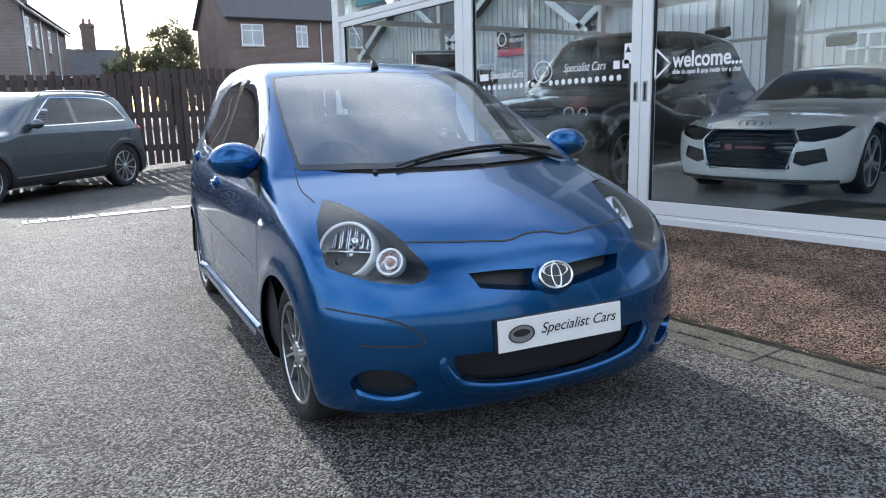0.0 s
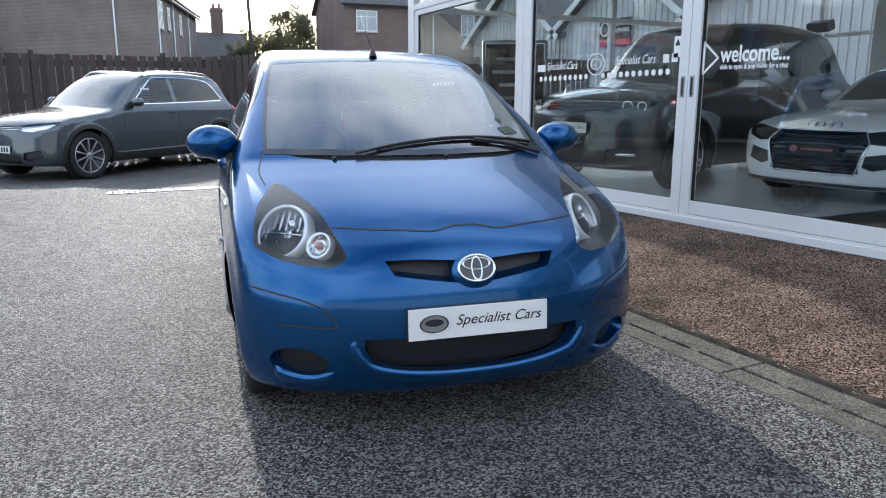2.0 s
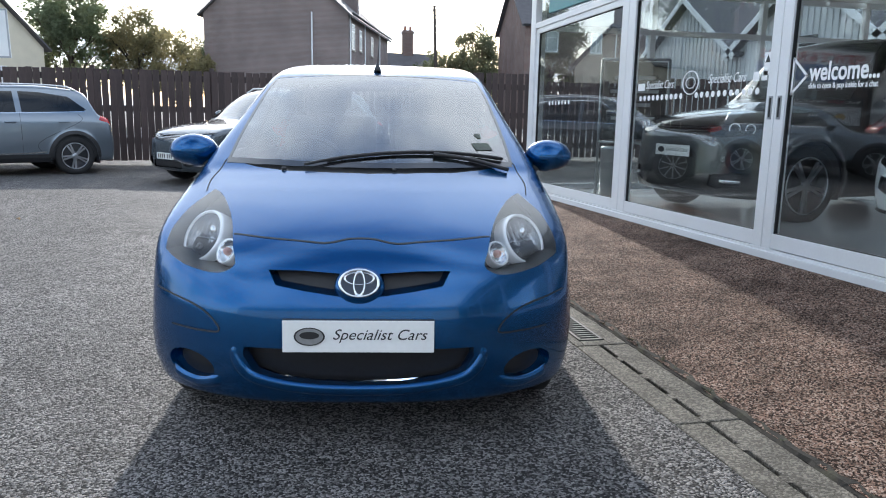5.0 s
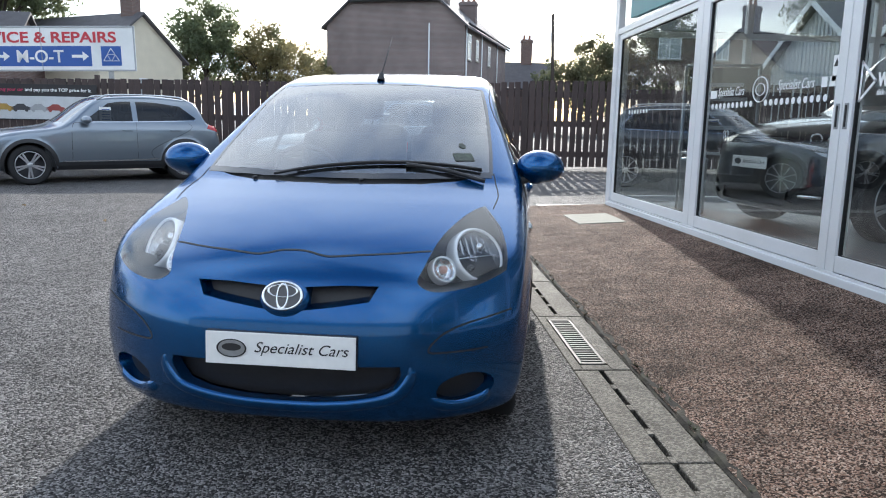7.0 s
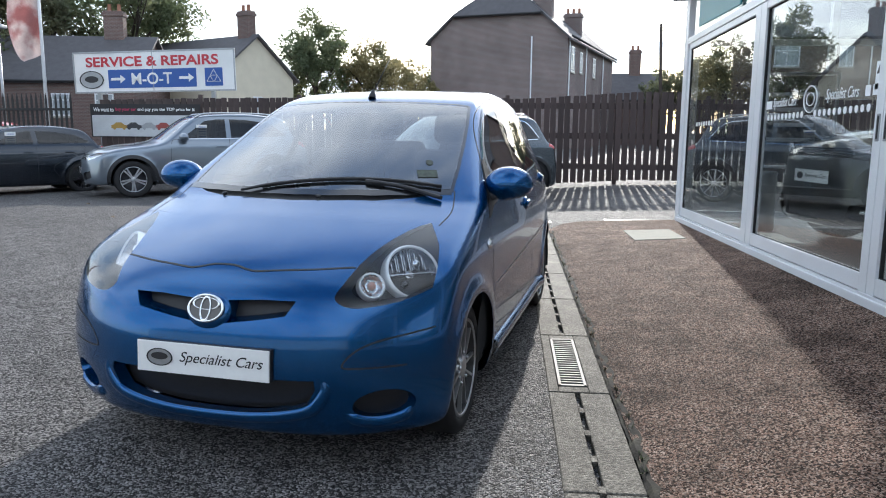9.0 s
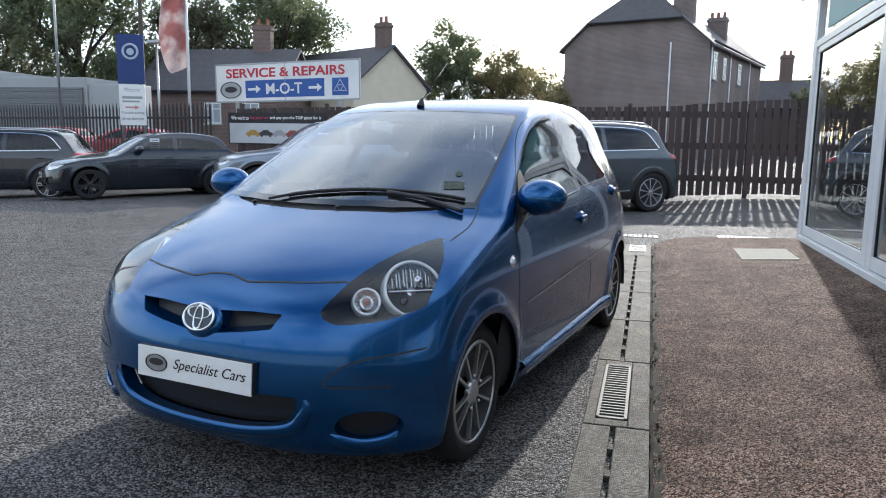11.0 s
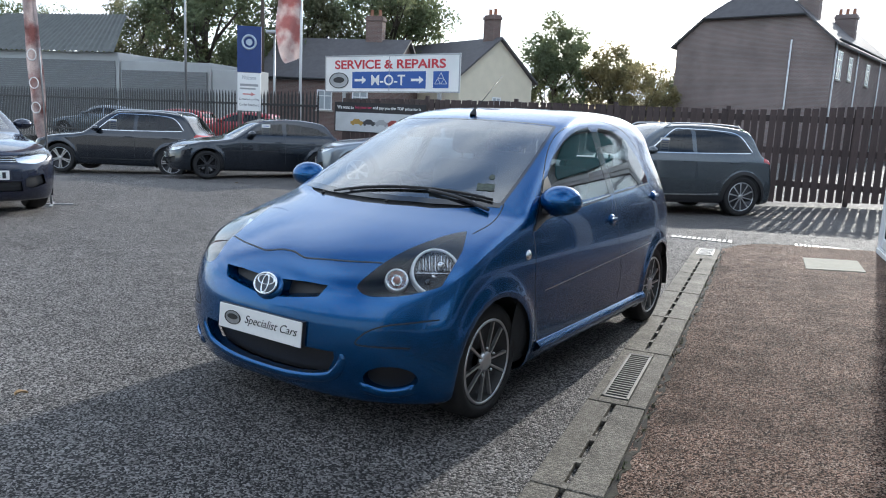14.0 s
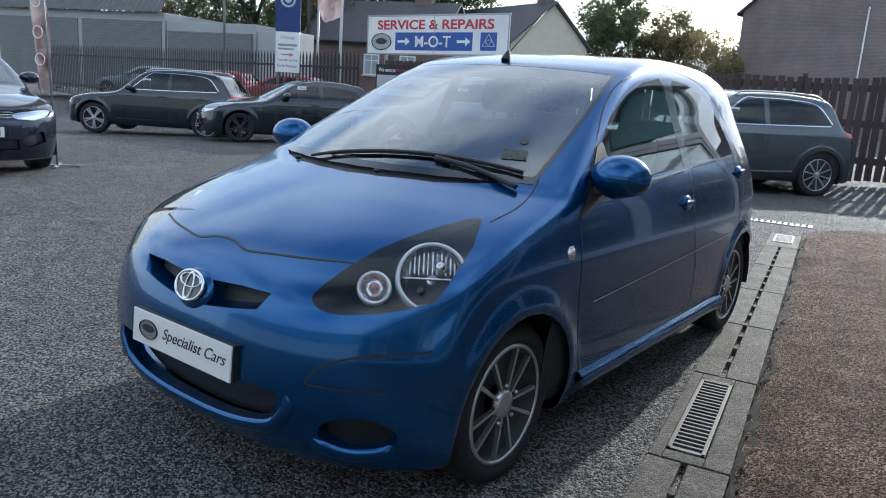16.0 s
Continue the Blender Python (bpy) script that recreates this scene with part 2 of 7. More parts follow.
def ring(bm, major, minor, m, n=40, k=8, sx=1.0, sy=1.0, mat=0):
    """A torus round the local z axis; sx and sy make it oval."""
    rows = []
    for i in range(n):
        a = 2 * math.pi * i / n
        rows.append([bm.verts.new(m @ Vector(((major + minor * math.cos(2 * math.pi * j / k)) * math.cos(a) * sx,
                                               (major + minor * math.cos(2 * math.pi * j / k)) * math.sin(a) * sy,
                                               minor * math.sin(2 * math.pi * j / k)))) for j in range(k)])
    for i in range(n):
        for j in range(k):
            f = bm.faces.new((rows[i][j], rows[(i + 1) % n][j], rows[(i + 1) % n][(j + 1) % k], rows[i][(j + 1) % k]))
            f.smooth, f.material_index = True, mat


def lathe(bm, profile, m, n=40, mat=0):
    """Turns (radius, height) points round the local z axis."""
    rows = [[bm.verts.new(m @ Vector((r * math.cos(2 * math.pi * i / n), r * math.sin(2 * math.pi * i / n), h))) for i in range(n)] for r, h in profile]
    for a, b in zip(rows, rows[1:]):
        for i in range(n):
            f = bm.faces.new((a[i], a[(i + 1) % n], b[(i + 1) % n], b[i]))
            f.smooth, f.material_index = True, mat


def plate(bm, outline, m, depth, mat=0):
    """A flat outline in the local xy plane, given thickness upward along local z."""
    lo = [bm.verts.new(m @ Vector((x, y, 0))) for x, y in outline]
    hi = [bm.verts.new(m @ Vector((x, y, depth))) for x, y in outline]
    fs = [bm.faces.new(hi), bm.faces.new(lo[::-1])]
    n = len(lo)
    fs += [bm.faces.new((lo[i], lo[(i + 1) % n], hi[(i + 1) % n], hi[i])) for i in range(n)]
    for f in fs:
        f.material_index = mat
    return lo + hi


def tube(bm, pts, r, n=8, mat=0):
    """One bent round bar through points."""
    p = np.array(pts, float)
    d = np.gradient(p, axis=0)
    rows = []
    for q, t in zip(p, d):
        t = Vector(t).normalized()
        a = t.orthogonal().normalized() if abs(t.z) > 0.9 else t.cross(Vector((0, 0, 1))).normalized()
        b = t.cross(a)
        rows.append([bm.verts.new(Vector(q) + (a * math.cos(2 * math.pi * i / n) + b * math.sin(2 * math.pi * i / n)) * r) for i in range(n)])
    for u, v in zip(rows, rows[1:]):
        for i in range(n):
            f = bm.faces.new((u[i], u[(i + 1) % n], v[(i + 1) % n], v[i]))
            f.smooth, f.material_index = True, mat
    bm.faces.new(rows[0][::-1])
    bm.faces.new(rows[-1])


def oval(rx, ry, n=32):
    return [(rx * math.cos(2 * math.pi * i / n), ry * math.sin(2 * math.pi * i / n)) for i in range(n)]


def lettering(name, text, height, width, m, mat, parent=None, shear=0.0, depth=0.002, label="", bold=0.0):
    """Raised letters in the built-in font, fitted into width and height, standing in the local xy plane at m."""
    cu = bpy.data.curves.new(name, "FONT")
    cu.body, cu.size, cu.shear, cu.extrude, cu.offset = text, 1.0, shear, 0.01, bold
    cu.align_x, cu.align_y = "CENTER", "CENTER"
    ob = bpy.data.objects.new(name, cu)
    me = bpy.data.meshes.new_from_object(ob)
    bpy.data.objects.remove(ob)
    co = np.array([v.co for v in me.vertices])
    lo, hi = co.min(0), co.max(0)
    co = (co - (lo + hi) / 2) * np.array([width / (hi[0] - lo[0]), height / (hi[1] - lo[1]), depth / max(1e-6, hi[2] - lo[2])])
    co[:, 2] += depth / 2
    for v, c in zip(me.vertices, co):
        v.co = m @ Vector(c)
    me.materials.clear()
    me.materials.append(mat)
    me.name = name
    out = new(name, me)
    if parent is not None:
        out.parent = parent
    return tagged(out, label)


def empty(name, m=None, label="", category="", group="", kind=""):
    ob = new(name)
    ob.empty_display_size = 0.1
    if m is not None:
        ob.matrix_basis = m
    return tagged(ob, label, category, group, kind)


# ---- smooth car shells: an envelope of side, top, front and rear limits ----
def spline(pairs):
    """A smooth curve through (x, value) pairs, without overshoot."""
    xs = np.array([p[0] for p in pairs], float)
    ys = np.array([p[1] for p in pairs], float)
    order = np.argsort(xs)
    xs, ys = xs[order], ys[order]
    h, d = np.diff(xs), np.diff(ys) / np.diff(xs)
    m = np.zeros_like(ys)
    m[0], m[-1] = d[0], d[-1]
    for i in range(1, len(ys) - 1):
        if d[i - 1] * d[i] > 0:
            a, b = 2 * h[i] + h[i - 1], h[i] + 2 * h[i - 1]
            m[i] = (a + b) / (a / d[i - 1] + b / d[i])

    def value(x):
        x = np.clip(np.asarray(x, float), xs[0], xs[-1])
        i = np.clip(np.searchsorted(xs, x) - 1, 0, len(xs) - 2)
        s = (x - xs[i]) / h[i]
        return ((1 + 2 * s) * (1 - s) ** 2 * ys[i] + s * (1 - s) ** 2 * h[i] * m[i]
                + s * s * (3 - 2 * s) * ys[i + 1] + s * s * (s - 1) * h[i] * m[i + 1])
    return value


def step(a, b, x):
    s = np.clip((x - a) / (b - a), 0, 1)
    return s * s * (3 - 2 * s)


class Shell:
    """A car's outer skin. x forward from the front axle, y to the car's left, z up."""

    def __init__(self, top, side, nose, tail, wheelbase, bow=0.17, nose_bow=0.3, tail_bow=0.16, arch=0.325, axle=0.272,
                 flare=0.016, floor=0.19, crown=0.02, power=2.6, taper=0.06, k=0.02, waist=None, rear_from=-1.0, creases=()):
        self.top, self.side, self.nose, self.tail = spline(top), spline(side), spline(nose), spline(tail)
        self.wheelbase, self.bow, self.nose_bow, self.tail_bow = wheelbase, bow, nose_bow, tail_bow
        self.arch, self.axle, self.flare, self.floor, self.crown, self.power, self.taper, self.k = arch, axle, flare, floor, crown, power, taper, k
        self.front, self.back = max(p[1] for p in nose), min(p[1] for p in tail)
        self.half = max(p[1] for p in side)
        self.high = max(p[1] for p in top)
        self.rear_from, self.creases = rear_from, creases

    def value(self, p):
        x, y, z = p[..., 0], np.abs(p[..., 1]), p[..., 2]
        rel = y / (self.half * 0.81)
        turn = self.bow * step(self.rear_from - 0.7, self.rear_from, x) - self.bow * 0.6 * step(self.rear_from - 0.5, self.back, x)
        top = self.top(x + turn * rel ** 2) - self.crown * rel ** 2
        mid = (self.front + self.back) / 2
        width = self.side(z) - self.taper * np.abs((x - mid) / (self.front - mid)) ** 4
        for ax in (0.0, -self.wheelbase):
            r = np.hypot(x - ax, z - self.axle)
            width = width + self.flare * np.exp(-((r - self.arch - 0.01) / 0.045) ** 2) * (z > 0.1)
        for z0, z1, x0, x1, size in self.creases:
            width = width + size * step(z0, z1, z) * step(x0, x0 + 0.12, x) * (1 - step(x1 - 0.12, x1, x)) * (1 - step(z1, z1 + 0.12, z))
        nose = self.nose(z) - self.nose_bow * (y / self.half) ** self.power
        tail = self.tail(z) + self.tail_bow * (y / self.half) ** 2.6
        parts = np.stack([y - width, (z - top) * 0.85, x - nose, tail - x, self.floor - z])
        big = parts.max(0)
        return big + self.k * np.log(np.exp((parts - big) / self.k).sum(0))

    def reach(self, start, way, far=2.5, steps=26):
        """Where rays from inside the skin come out of it."""
        lo, hi = np.zeros(len(start)), np.full(len(start), far)
        for _ in range(steps):
            m = (lo + hi) / 2
            inside = self.value(start + way * m[:, None]) < 0
            lo, hi = np.where(inside, m, lo), np.where(inside, hi, m)
        return start + way * lo[:, None]

    def normal(self, p, e=0.004):
        g = np.stack([self.value(p + e * a) - self.value(p - e * a) for a in np.eye(3)], -1)
        return g / np.linalg.norm(g, axis=-1, keepdims=True)

    def on(self, points, axis, lift=0.0):
        """Points (x, z), (y, z) or (x, y) laid on the skin from the left side ('left', 'right'), the front, the rear or above."""
        pts = np.array(points, float)
        n = len(pts)
        if axis in ("left", "right"):
            s = 1 if axis == "left" else -1
            start, way = np.c_[pts[:, 0], np.zeros(n), pts[:, 1]], np.tile([0, s, 0], (n, 1)).astype(float)
        elif axis == "front":
            start, way = np.c_[np.full(n, -0.3), pts[:, 0], pts[:, 1]], np.tile([1.0, 0, 0], (n, 1))
        elif axis == "rear":
            start, way = np.c_[np.full(n, self.back + 0.6), pts[:, 0], pts[:, 1]], np.tile([-1.0, 0, 0], (n, 1))
        else:
            start, way = np.c_[pts[:, 0], pts[:, 1], np.full(n, 0.5)], np.tile([0, 0, 1.0], (n, 1))
        hit = self.reach(start, way)
        return hit + self.normal(hit) * lift if lift else hit
HATCH = Shell(
    top=[(0.80, 0.55), (0.66, 0.665), (0.58, 0.722), (0.50, 0.766), (0.36, 0.825), (0.18, 0.885), (0.02, 0.932), (-0.06, 0.958),
         (-0.12, 0.992), (-0.50, 1.185), (-0.90, 1.372), (-1.02, 1.412), (-1.30, 1.458), (-1.70, 1.482), (-2.10, 1.472), (-2.45, 1.42), (-2.60, 1.36), (-2.68, 1.22), (-2.80, 0.95)],
    side=[(0.10, 0.765), (0.20, 0.803), (0.30, 0.823), (0.50, 0.832), (0.70, 0.830), (0.84, 0.811), (0.94, 0.782), (1.02, 0.748), (1.20, 0.665), (1.40, 0.58), (1.52, 0.50)],
    nose=[(0.10, 0.58), (0.19, 0.63), (0.28, 0.665), (0.38, 0.68), (0.50, 0.67), (0.58, 0.648), (0.66, 0.615), (0.74, 0.565), (0.82, 0.49), (1.0, 0.30)],
    tail=[(0.10, -2.60), (0.25, -2.72), (0.50, -2.75), (0.80, -2.74), (1.00, -2.70), (1.20, -2.64), (1.40, -2.58)],
    wheelbase=2.345, nose_bow=0.335, power=3.2, k=0.018, floor=0.155, creases=())
CAR_AT, CAR_TURN = (3.597, 2.225), 9.9


def closed_curve(points, per=6):
    """A smooth closed line through points (Catmull-Rom)."""
    p = np.array(points, float)
    n = len(p)
    out = []
    for i in range(n):
        a, b, c, d = p[i - 1], p[i], p[(i + 1) % n], p[(i + 2) % n]
        for j in range(per):
            s = j / per
            out.append(0.5 * (2 * b + (c - a) * s + (2 * a - 5 * b + 4 * c - d) * s * s + (3 * b - a - 3 * c + d) * s ** 3))
    return np.array(out)


def open_curve(points, per=8):
    p = np.array(points, float)
    q = np.vstack([2 * p[0] - p[1], p, 2 * p[-1] - p[-2]])
    out = []
    for i in range(1, len(q) - 2):
        a, b, c, d = q[i - 1:i + 3]
        for j in range(per):
            s = j / per
            out.append(0.5 * (2 * b + (c - a) * s + (2 * a - 5 * b + 4 * c - d) * s * s + (3 * b - a - 3 * c + d) * s ** 3))
    return np.array(out + [p[-1]])


class Skin:
    """The mesh of a Shell, which is cut along outlines into panels, panes and openings."""

    def __init__(self, shell, cell):
        self.shell = shell
        lo = np.array([shell.back + 0.02, -shell.half, shell.floor])
        hi = np.array([shell.front - 0.02, shell.half, shell.high])
        seg = (shell.back + 0.62, shell.front - 0.62)
        mid = 0.60 * (shell.high / 1.46)
        n = np.maximum(2, np.round((hi - lo) / cell).astype(int))
        verts, index, faces = [], {}, []

        def at(i):
            if i not in index:
                index[i] = len(verts)
                verts.append(lo + (hi - lo) * np.array(i) / n)
            return index[i]
        for ax in range(3):
            u, v = (ax + 1) % 3, (ax + 2) % 3
            for side in (0, n[ax]):
                for i in range(n[u]):
                    for j in range(n[v]):
                        q = []
                        for di, dj in ((0, 0), (1, 0), (1, 1), (0, 1)):
                            k = [0, 0, 0]
                            k[ax], k[u], k[v] = side, i + di, j + dj
                            q.append(at(tuple(k)))
                        faces.append(q if side else q[::-1])
        b = np.array(verts)
        start = np.c_[np.clip(b[:, 0], *seg), np.zeros(len(b)), np.full(len(b), mid)]
        way = b - start
        way /= np.linalg.norm(way, axis=1, keepdims=True)
        pts = shell.reach(start, way)
        me = bpy.data.meshes.new("skin")
        me.from_pydata([tuple(p) for p in pts], [], faces)
        self.bm = bmesh.new()
        self.bm.from_mesh(me)
        bpy.data.meshes.remove(me)
        self.tag = self.bm.faces.layers.int.new("panel")
        self.names = {0: "body"}

    def cut(self, name, outline, axis, where=None, within=(0,)):
        """Marks the faces inside a convex outline of skin points, seen along axis, as a panel of that name."""
        bm, w = self.bm, Vector(axis).normalized()
        pts = [Vector(p) for p in outline]
        e1 = w.orthogonal().normalized()
        e2 = w.cross(e1)
        flat = np.array([(p.dot(e1), p.dot(e2)) for p in pts])
        if sum(flat[i - 1][0] * flat[i][1] - flat[i][0] * flat[i - 1][1] for i in range(len(flat))) < 0:
            pts, flat = pts[::-1], flat[::-1]
        lo, hi = flat.min(0) - 0.08, flat.max(0) + 0.08
        allowed = {k for k, v in self.names.items() if v in within or k in within}
        chosen = []
        for f in bm.faces:
            if f[self.tag] not in allowed:
                continue
            c = f.calc_center_median()
            u, v = c.dot(e1), c.dot(e2)
            if lo[0] < u < hi[0] and lo[1] < v < hi[1] and f.normal.dot(w) > 0.02 and (where is None or where(c)):
                chosen.append(f)
        for i in range(len(pts)):
            a, b = pts[i - 1], pts[i]
            e = b - a
            if e.length < 1e-5 or not chosen:
                continue
            no = e.cross(w)
            if no.length < 1e-6:
                continue
            no.normalize()
            geom = list({x for f in chosen for x in (*f.verts, *f.edges)}) + chosen
            r = bmesh.ops.bisect_plane(bm, geom=geom, dist=1e-5, plane_co=a, plane_no=no)
            chosen = [g for g in r["geom"] if isinstance(g, bmesh.types.BMFace) and (g.calc_center_median() - a).dot(no) < 0]
        key = max(self.names) + 1
        self.names[key] = name
        for f in chosen:
            f[self.tag] = key
        return key

    def take(self, names):
        """Faces of the named panels, as one new bmesh with the skin's own normals kept aside."""
        keys = {k for k, v in self.names.items() if v in names}
        out, made = bmesh.new(), {}
        for f in self.bm.faces:
            if f[self.tag] in keys:
                vs = []
                for v in f.verts:
                    if v not in made:
                        made[v] = out.verts.new(v.co)
                    vs.append(made[v])
                try:
                    out.faces.new(vs).smooth = True
                except ValueError:
                    pass
        return out

    def panel(self, name, names, mat, parent, label="", push=None, inward=0.0):
        """Links the named panels as one part; inward sinks it below the skin, push moves it as a whole."""
        bm = self.take(names)
        if not bm.faces:
            bm.free()
            return None
        co = np.array([v.co for v in bm.verts])
        no = self.shell.normal(co)
        if inward:
            for v, c in zip(bm.verts, co - no * inward):
                v.co = c
        if push is not None:
            for v in bm.verts:
                v.co += Vector(push)
        ob = part(name, bm, mat, parent, label)
        ob.data.normals_split_custom_set_from_vertices([tuple(q) for q in no])
        return ob

    def pocket(self, name, names, wall_mat, parent, push, shrink=0.88):
        """The walls of an opening: its edge drawn inward along push."""
        bm = self.take(names)
        rim = [e for e in bm.edges if len(e.link_faces) == 1]
        c = sum((v.co for v in bm.verts), Vector()) / max(1, len(bm.verts))
        out = bmesh.new()
        made = {}
        for e in rim:
            for v in e.verts:
                if v not in made:
                    made[v] = (out.verts.new(v.co), out.verts.new(c + (v.co - c) * shrink + Vector(push)))
            a, b = e.verts
            out.faces.new((made[a][0], made[b][0], made[b][1], made[a][1])).smooth = True
        bm.free()
        bmesh.ops.recalc_face_normals(out, faces=out.faces)
        return part(name, out, wall_mat, parent)


def seam(bm, shell, line, width=0.005, lift=0.0012, mat=0):
    """A dark joint between panels, as a ribbon on the skin."""
    p = np.array(line, float)
    no = shell.normal(p)
    d = np.gradient(p, axis=0)
    s = np.cross(no, d)
    s /= np.linalg.norm(s, axis=1, keepdims=True) + 1e-9
    a = [bm.verts.new(q) for q in p + no * lift + s * width / 2]
    b = [bm.verts.new(q) for q in p + no * lift - s * width / 2]
    for i in range(len(a) - 1):
        bm.faces.new((a[i], a[i + 1], b[i + 1], b[i])).material_index = mat


def mirrored(points):
    return [(p[0], -p[1], p[2]) for p in points]


def road_wheel(parent, at, radius, rim, width, side, style, tyre_mat, spoke_mat, dish_mat, turn=0.0):
    """wheel > tyre, rim, spokes; its outer face looks to side (+1 the car's left)."""
    m = Matrix.Translation(at) @ Matrix.Rotation(radians(-90 * side), 4, "X") @ Matrix.Rotation(turn, 4, "Z")
    bm = bmesh.new()
    w = width / 2
    lathe(bm, [(rim - 0.004, -w * 0.8), (rim + 0.01, -w), (radius - 0.02, -w), (radius, -w * 0.75), (radius, w * 0.72), (radius - 0.012, w * 0.92), (radius - 0.03, w),
               (rim + 0.035, w * 1.04), (rim + 0.012, w * 0.98), (rim, w * 0.85)], m, 48)
    wheel = part("wheel", bm, tyre_mat, parent, "black rubber tyre on its wheel")
    bm = bmesh.new()
    lathe(bm, [(rim + 0.002, w * 0.86), (rim - 0.004, w * 0.93), (rim - 0.014, w * 0.88), (rim - 0.02, w * 0.4), (0.05, w * 0.25)], m, 48)
    part("rim", bm, dish_mat, wheel)
    bm = bmesh.new()
    n, wide, thin, pair = style
    lathe(bm, [(rim + 0.003, w * 0.90), (rim - 0.002, w * 0.965), (rim - 0.010, w * 0.95), (rim - 0.012, w * 0.85)], m, 48)
    for i in range(n):
        for s in ((-1, 1) if pair else (0,)):
            a = 2 * math.pi * i / n
            q = m @ Matrix.Rotation(a, 4, "Z")
            o = s * pair
            x0, x1 = 0.045, rim - 0.008
            vs = plate(bm, [(x0, o * 0.3 - thin), (x1, o - wide), (x1, o + wide), (x0, o * 0.3 + thin)], q @ Matrix.Translation((0, 0, w * 0.66)), w * 0.2)
    part("spokes", bm, spoke_mat, wheel)
    bm = bmesh.new()
    lathe(bm, [(0.05, w * 0.6), (0.048, w * 0.84), (0.038, w * 0.90), (0.02, w * 0.92), (0.0005, w * 0.925)], m, 28)
    for i in range(5):
        a = 2 * math.pi * (i + 0.5) / 5
        ball(bm, (0, 0, 0), (0.008, 0.008, 0.008), 8, m @ Matrix.Translation((0.066 * math.cos(a), 0.066 * math.sin(a), w * 0.86)))
    part("hub_cap", bm, spoke_mat, wheel)
    return wheel


def circle_side(shell, x, z, r, side, n=28, flat=None):
    pts = [(x + r * math.cos(2 * math.pi * i / n), 0.75 * side, z + r * math.sin(2 * math.pi * i / n)) for i in range(n)]
    return pts


def cabin(shell, parent, low, high, mat, cell=0.09):
    """The dark lining inside the skin: floor and doors up to the windows, and the headlining."""
    sk = Skin(shell, cell)
    bm = sk.bm
    gone = [f for f in bm.faces if low < f.calc_center_median().z < high or f.calc_center_median().x > -0.2]
    bmesh.ops.delete(bm, geom=gone, context="FACES")
    co = np.array([v.co for v in bm.verts])
    for v, c in zip(bm.verts, co - shell.normal(co) * 0.035):
        v.co = c
    return part("cabin_lining", bm, mat, parent, smooth=True)


def car_seat(parent, x, y, z, mat, wide=0.48):
    bm = bmesh.new()
    box(bm, (x - 0.05, y - wide / 2, z), (x + 0.48, y + wide / 2, z + 0.16), 0.05, segments=3)
    box(bm, (-0.07, y - wide / 2, 0), (0.07, y + wide / 2, 0.62), 0.06, Matrix.Translation((x - 0.05, 0, z + 0.1)) @ Matrix.Rotation(radians(-14), 4, "Y"), 3)
    box(bm, (-0.05, y - 0.13, 0.66), (0.05, y + 0.13, 0.84), 0.045, Matrix.Translation((x - 0.05, 0, z + 0.1)) @ Matrix.Rotation(radians(-14), 4, "Y"), 3)
    rod(bm, (x - 0.2, y - 0.05, z + 0.62), (x - 0.24, y - 0.05, z + 0.8), 0.008, n=6)
    rod(bm, (x - 0.2, y + 0.05, z + 0.62), (x - 0.24, y + 0.05, z + 0.8), 0.008, n=6)
    return part("seat", bm, mat, parent, smooth=True)


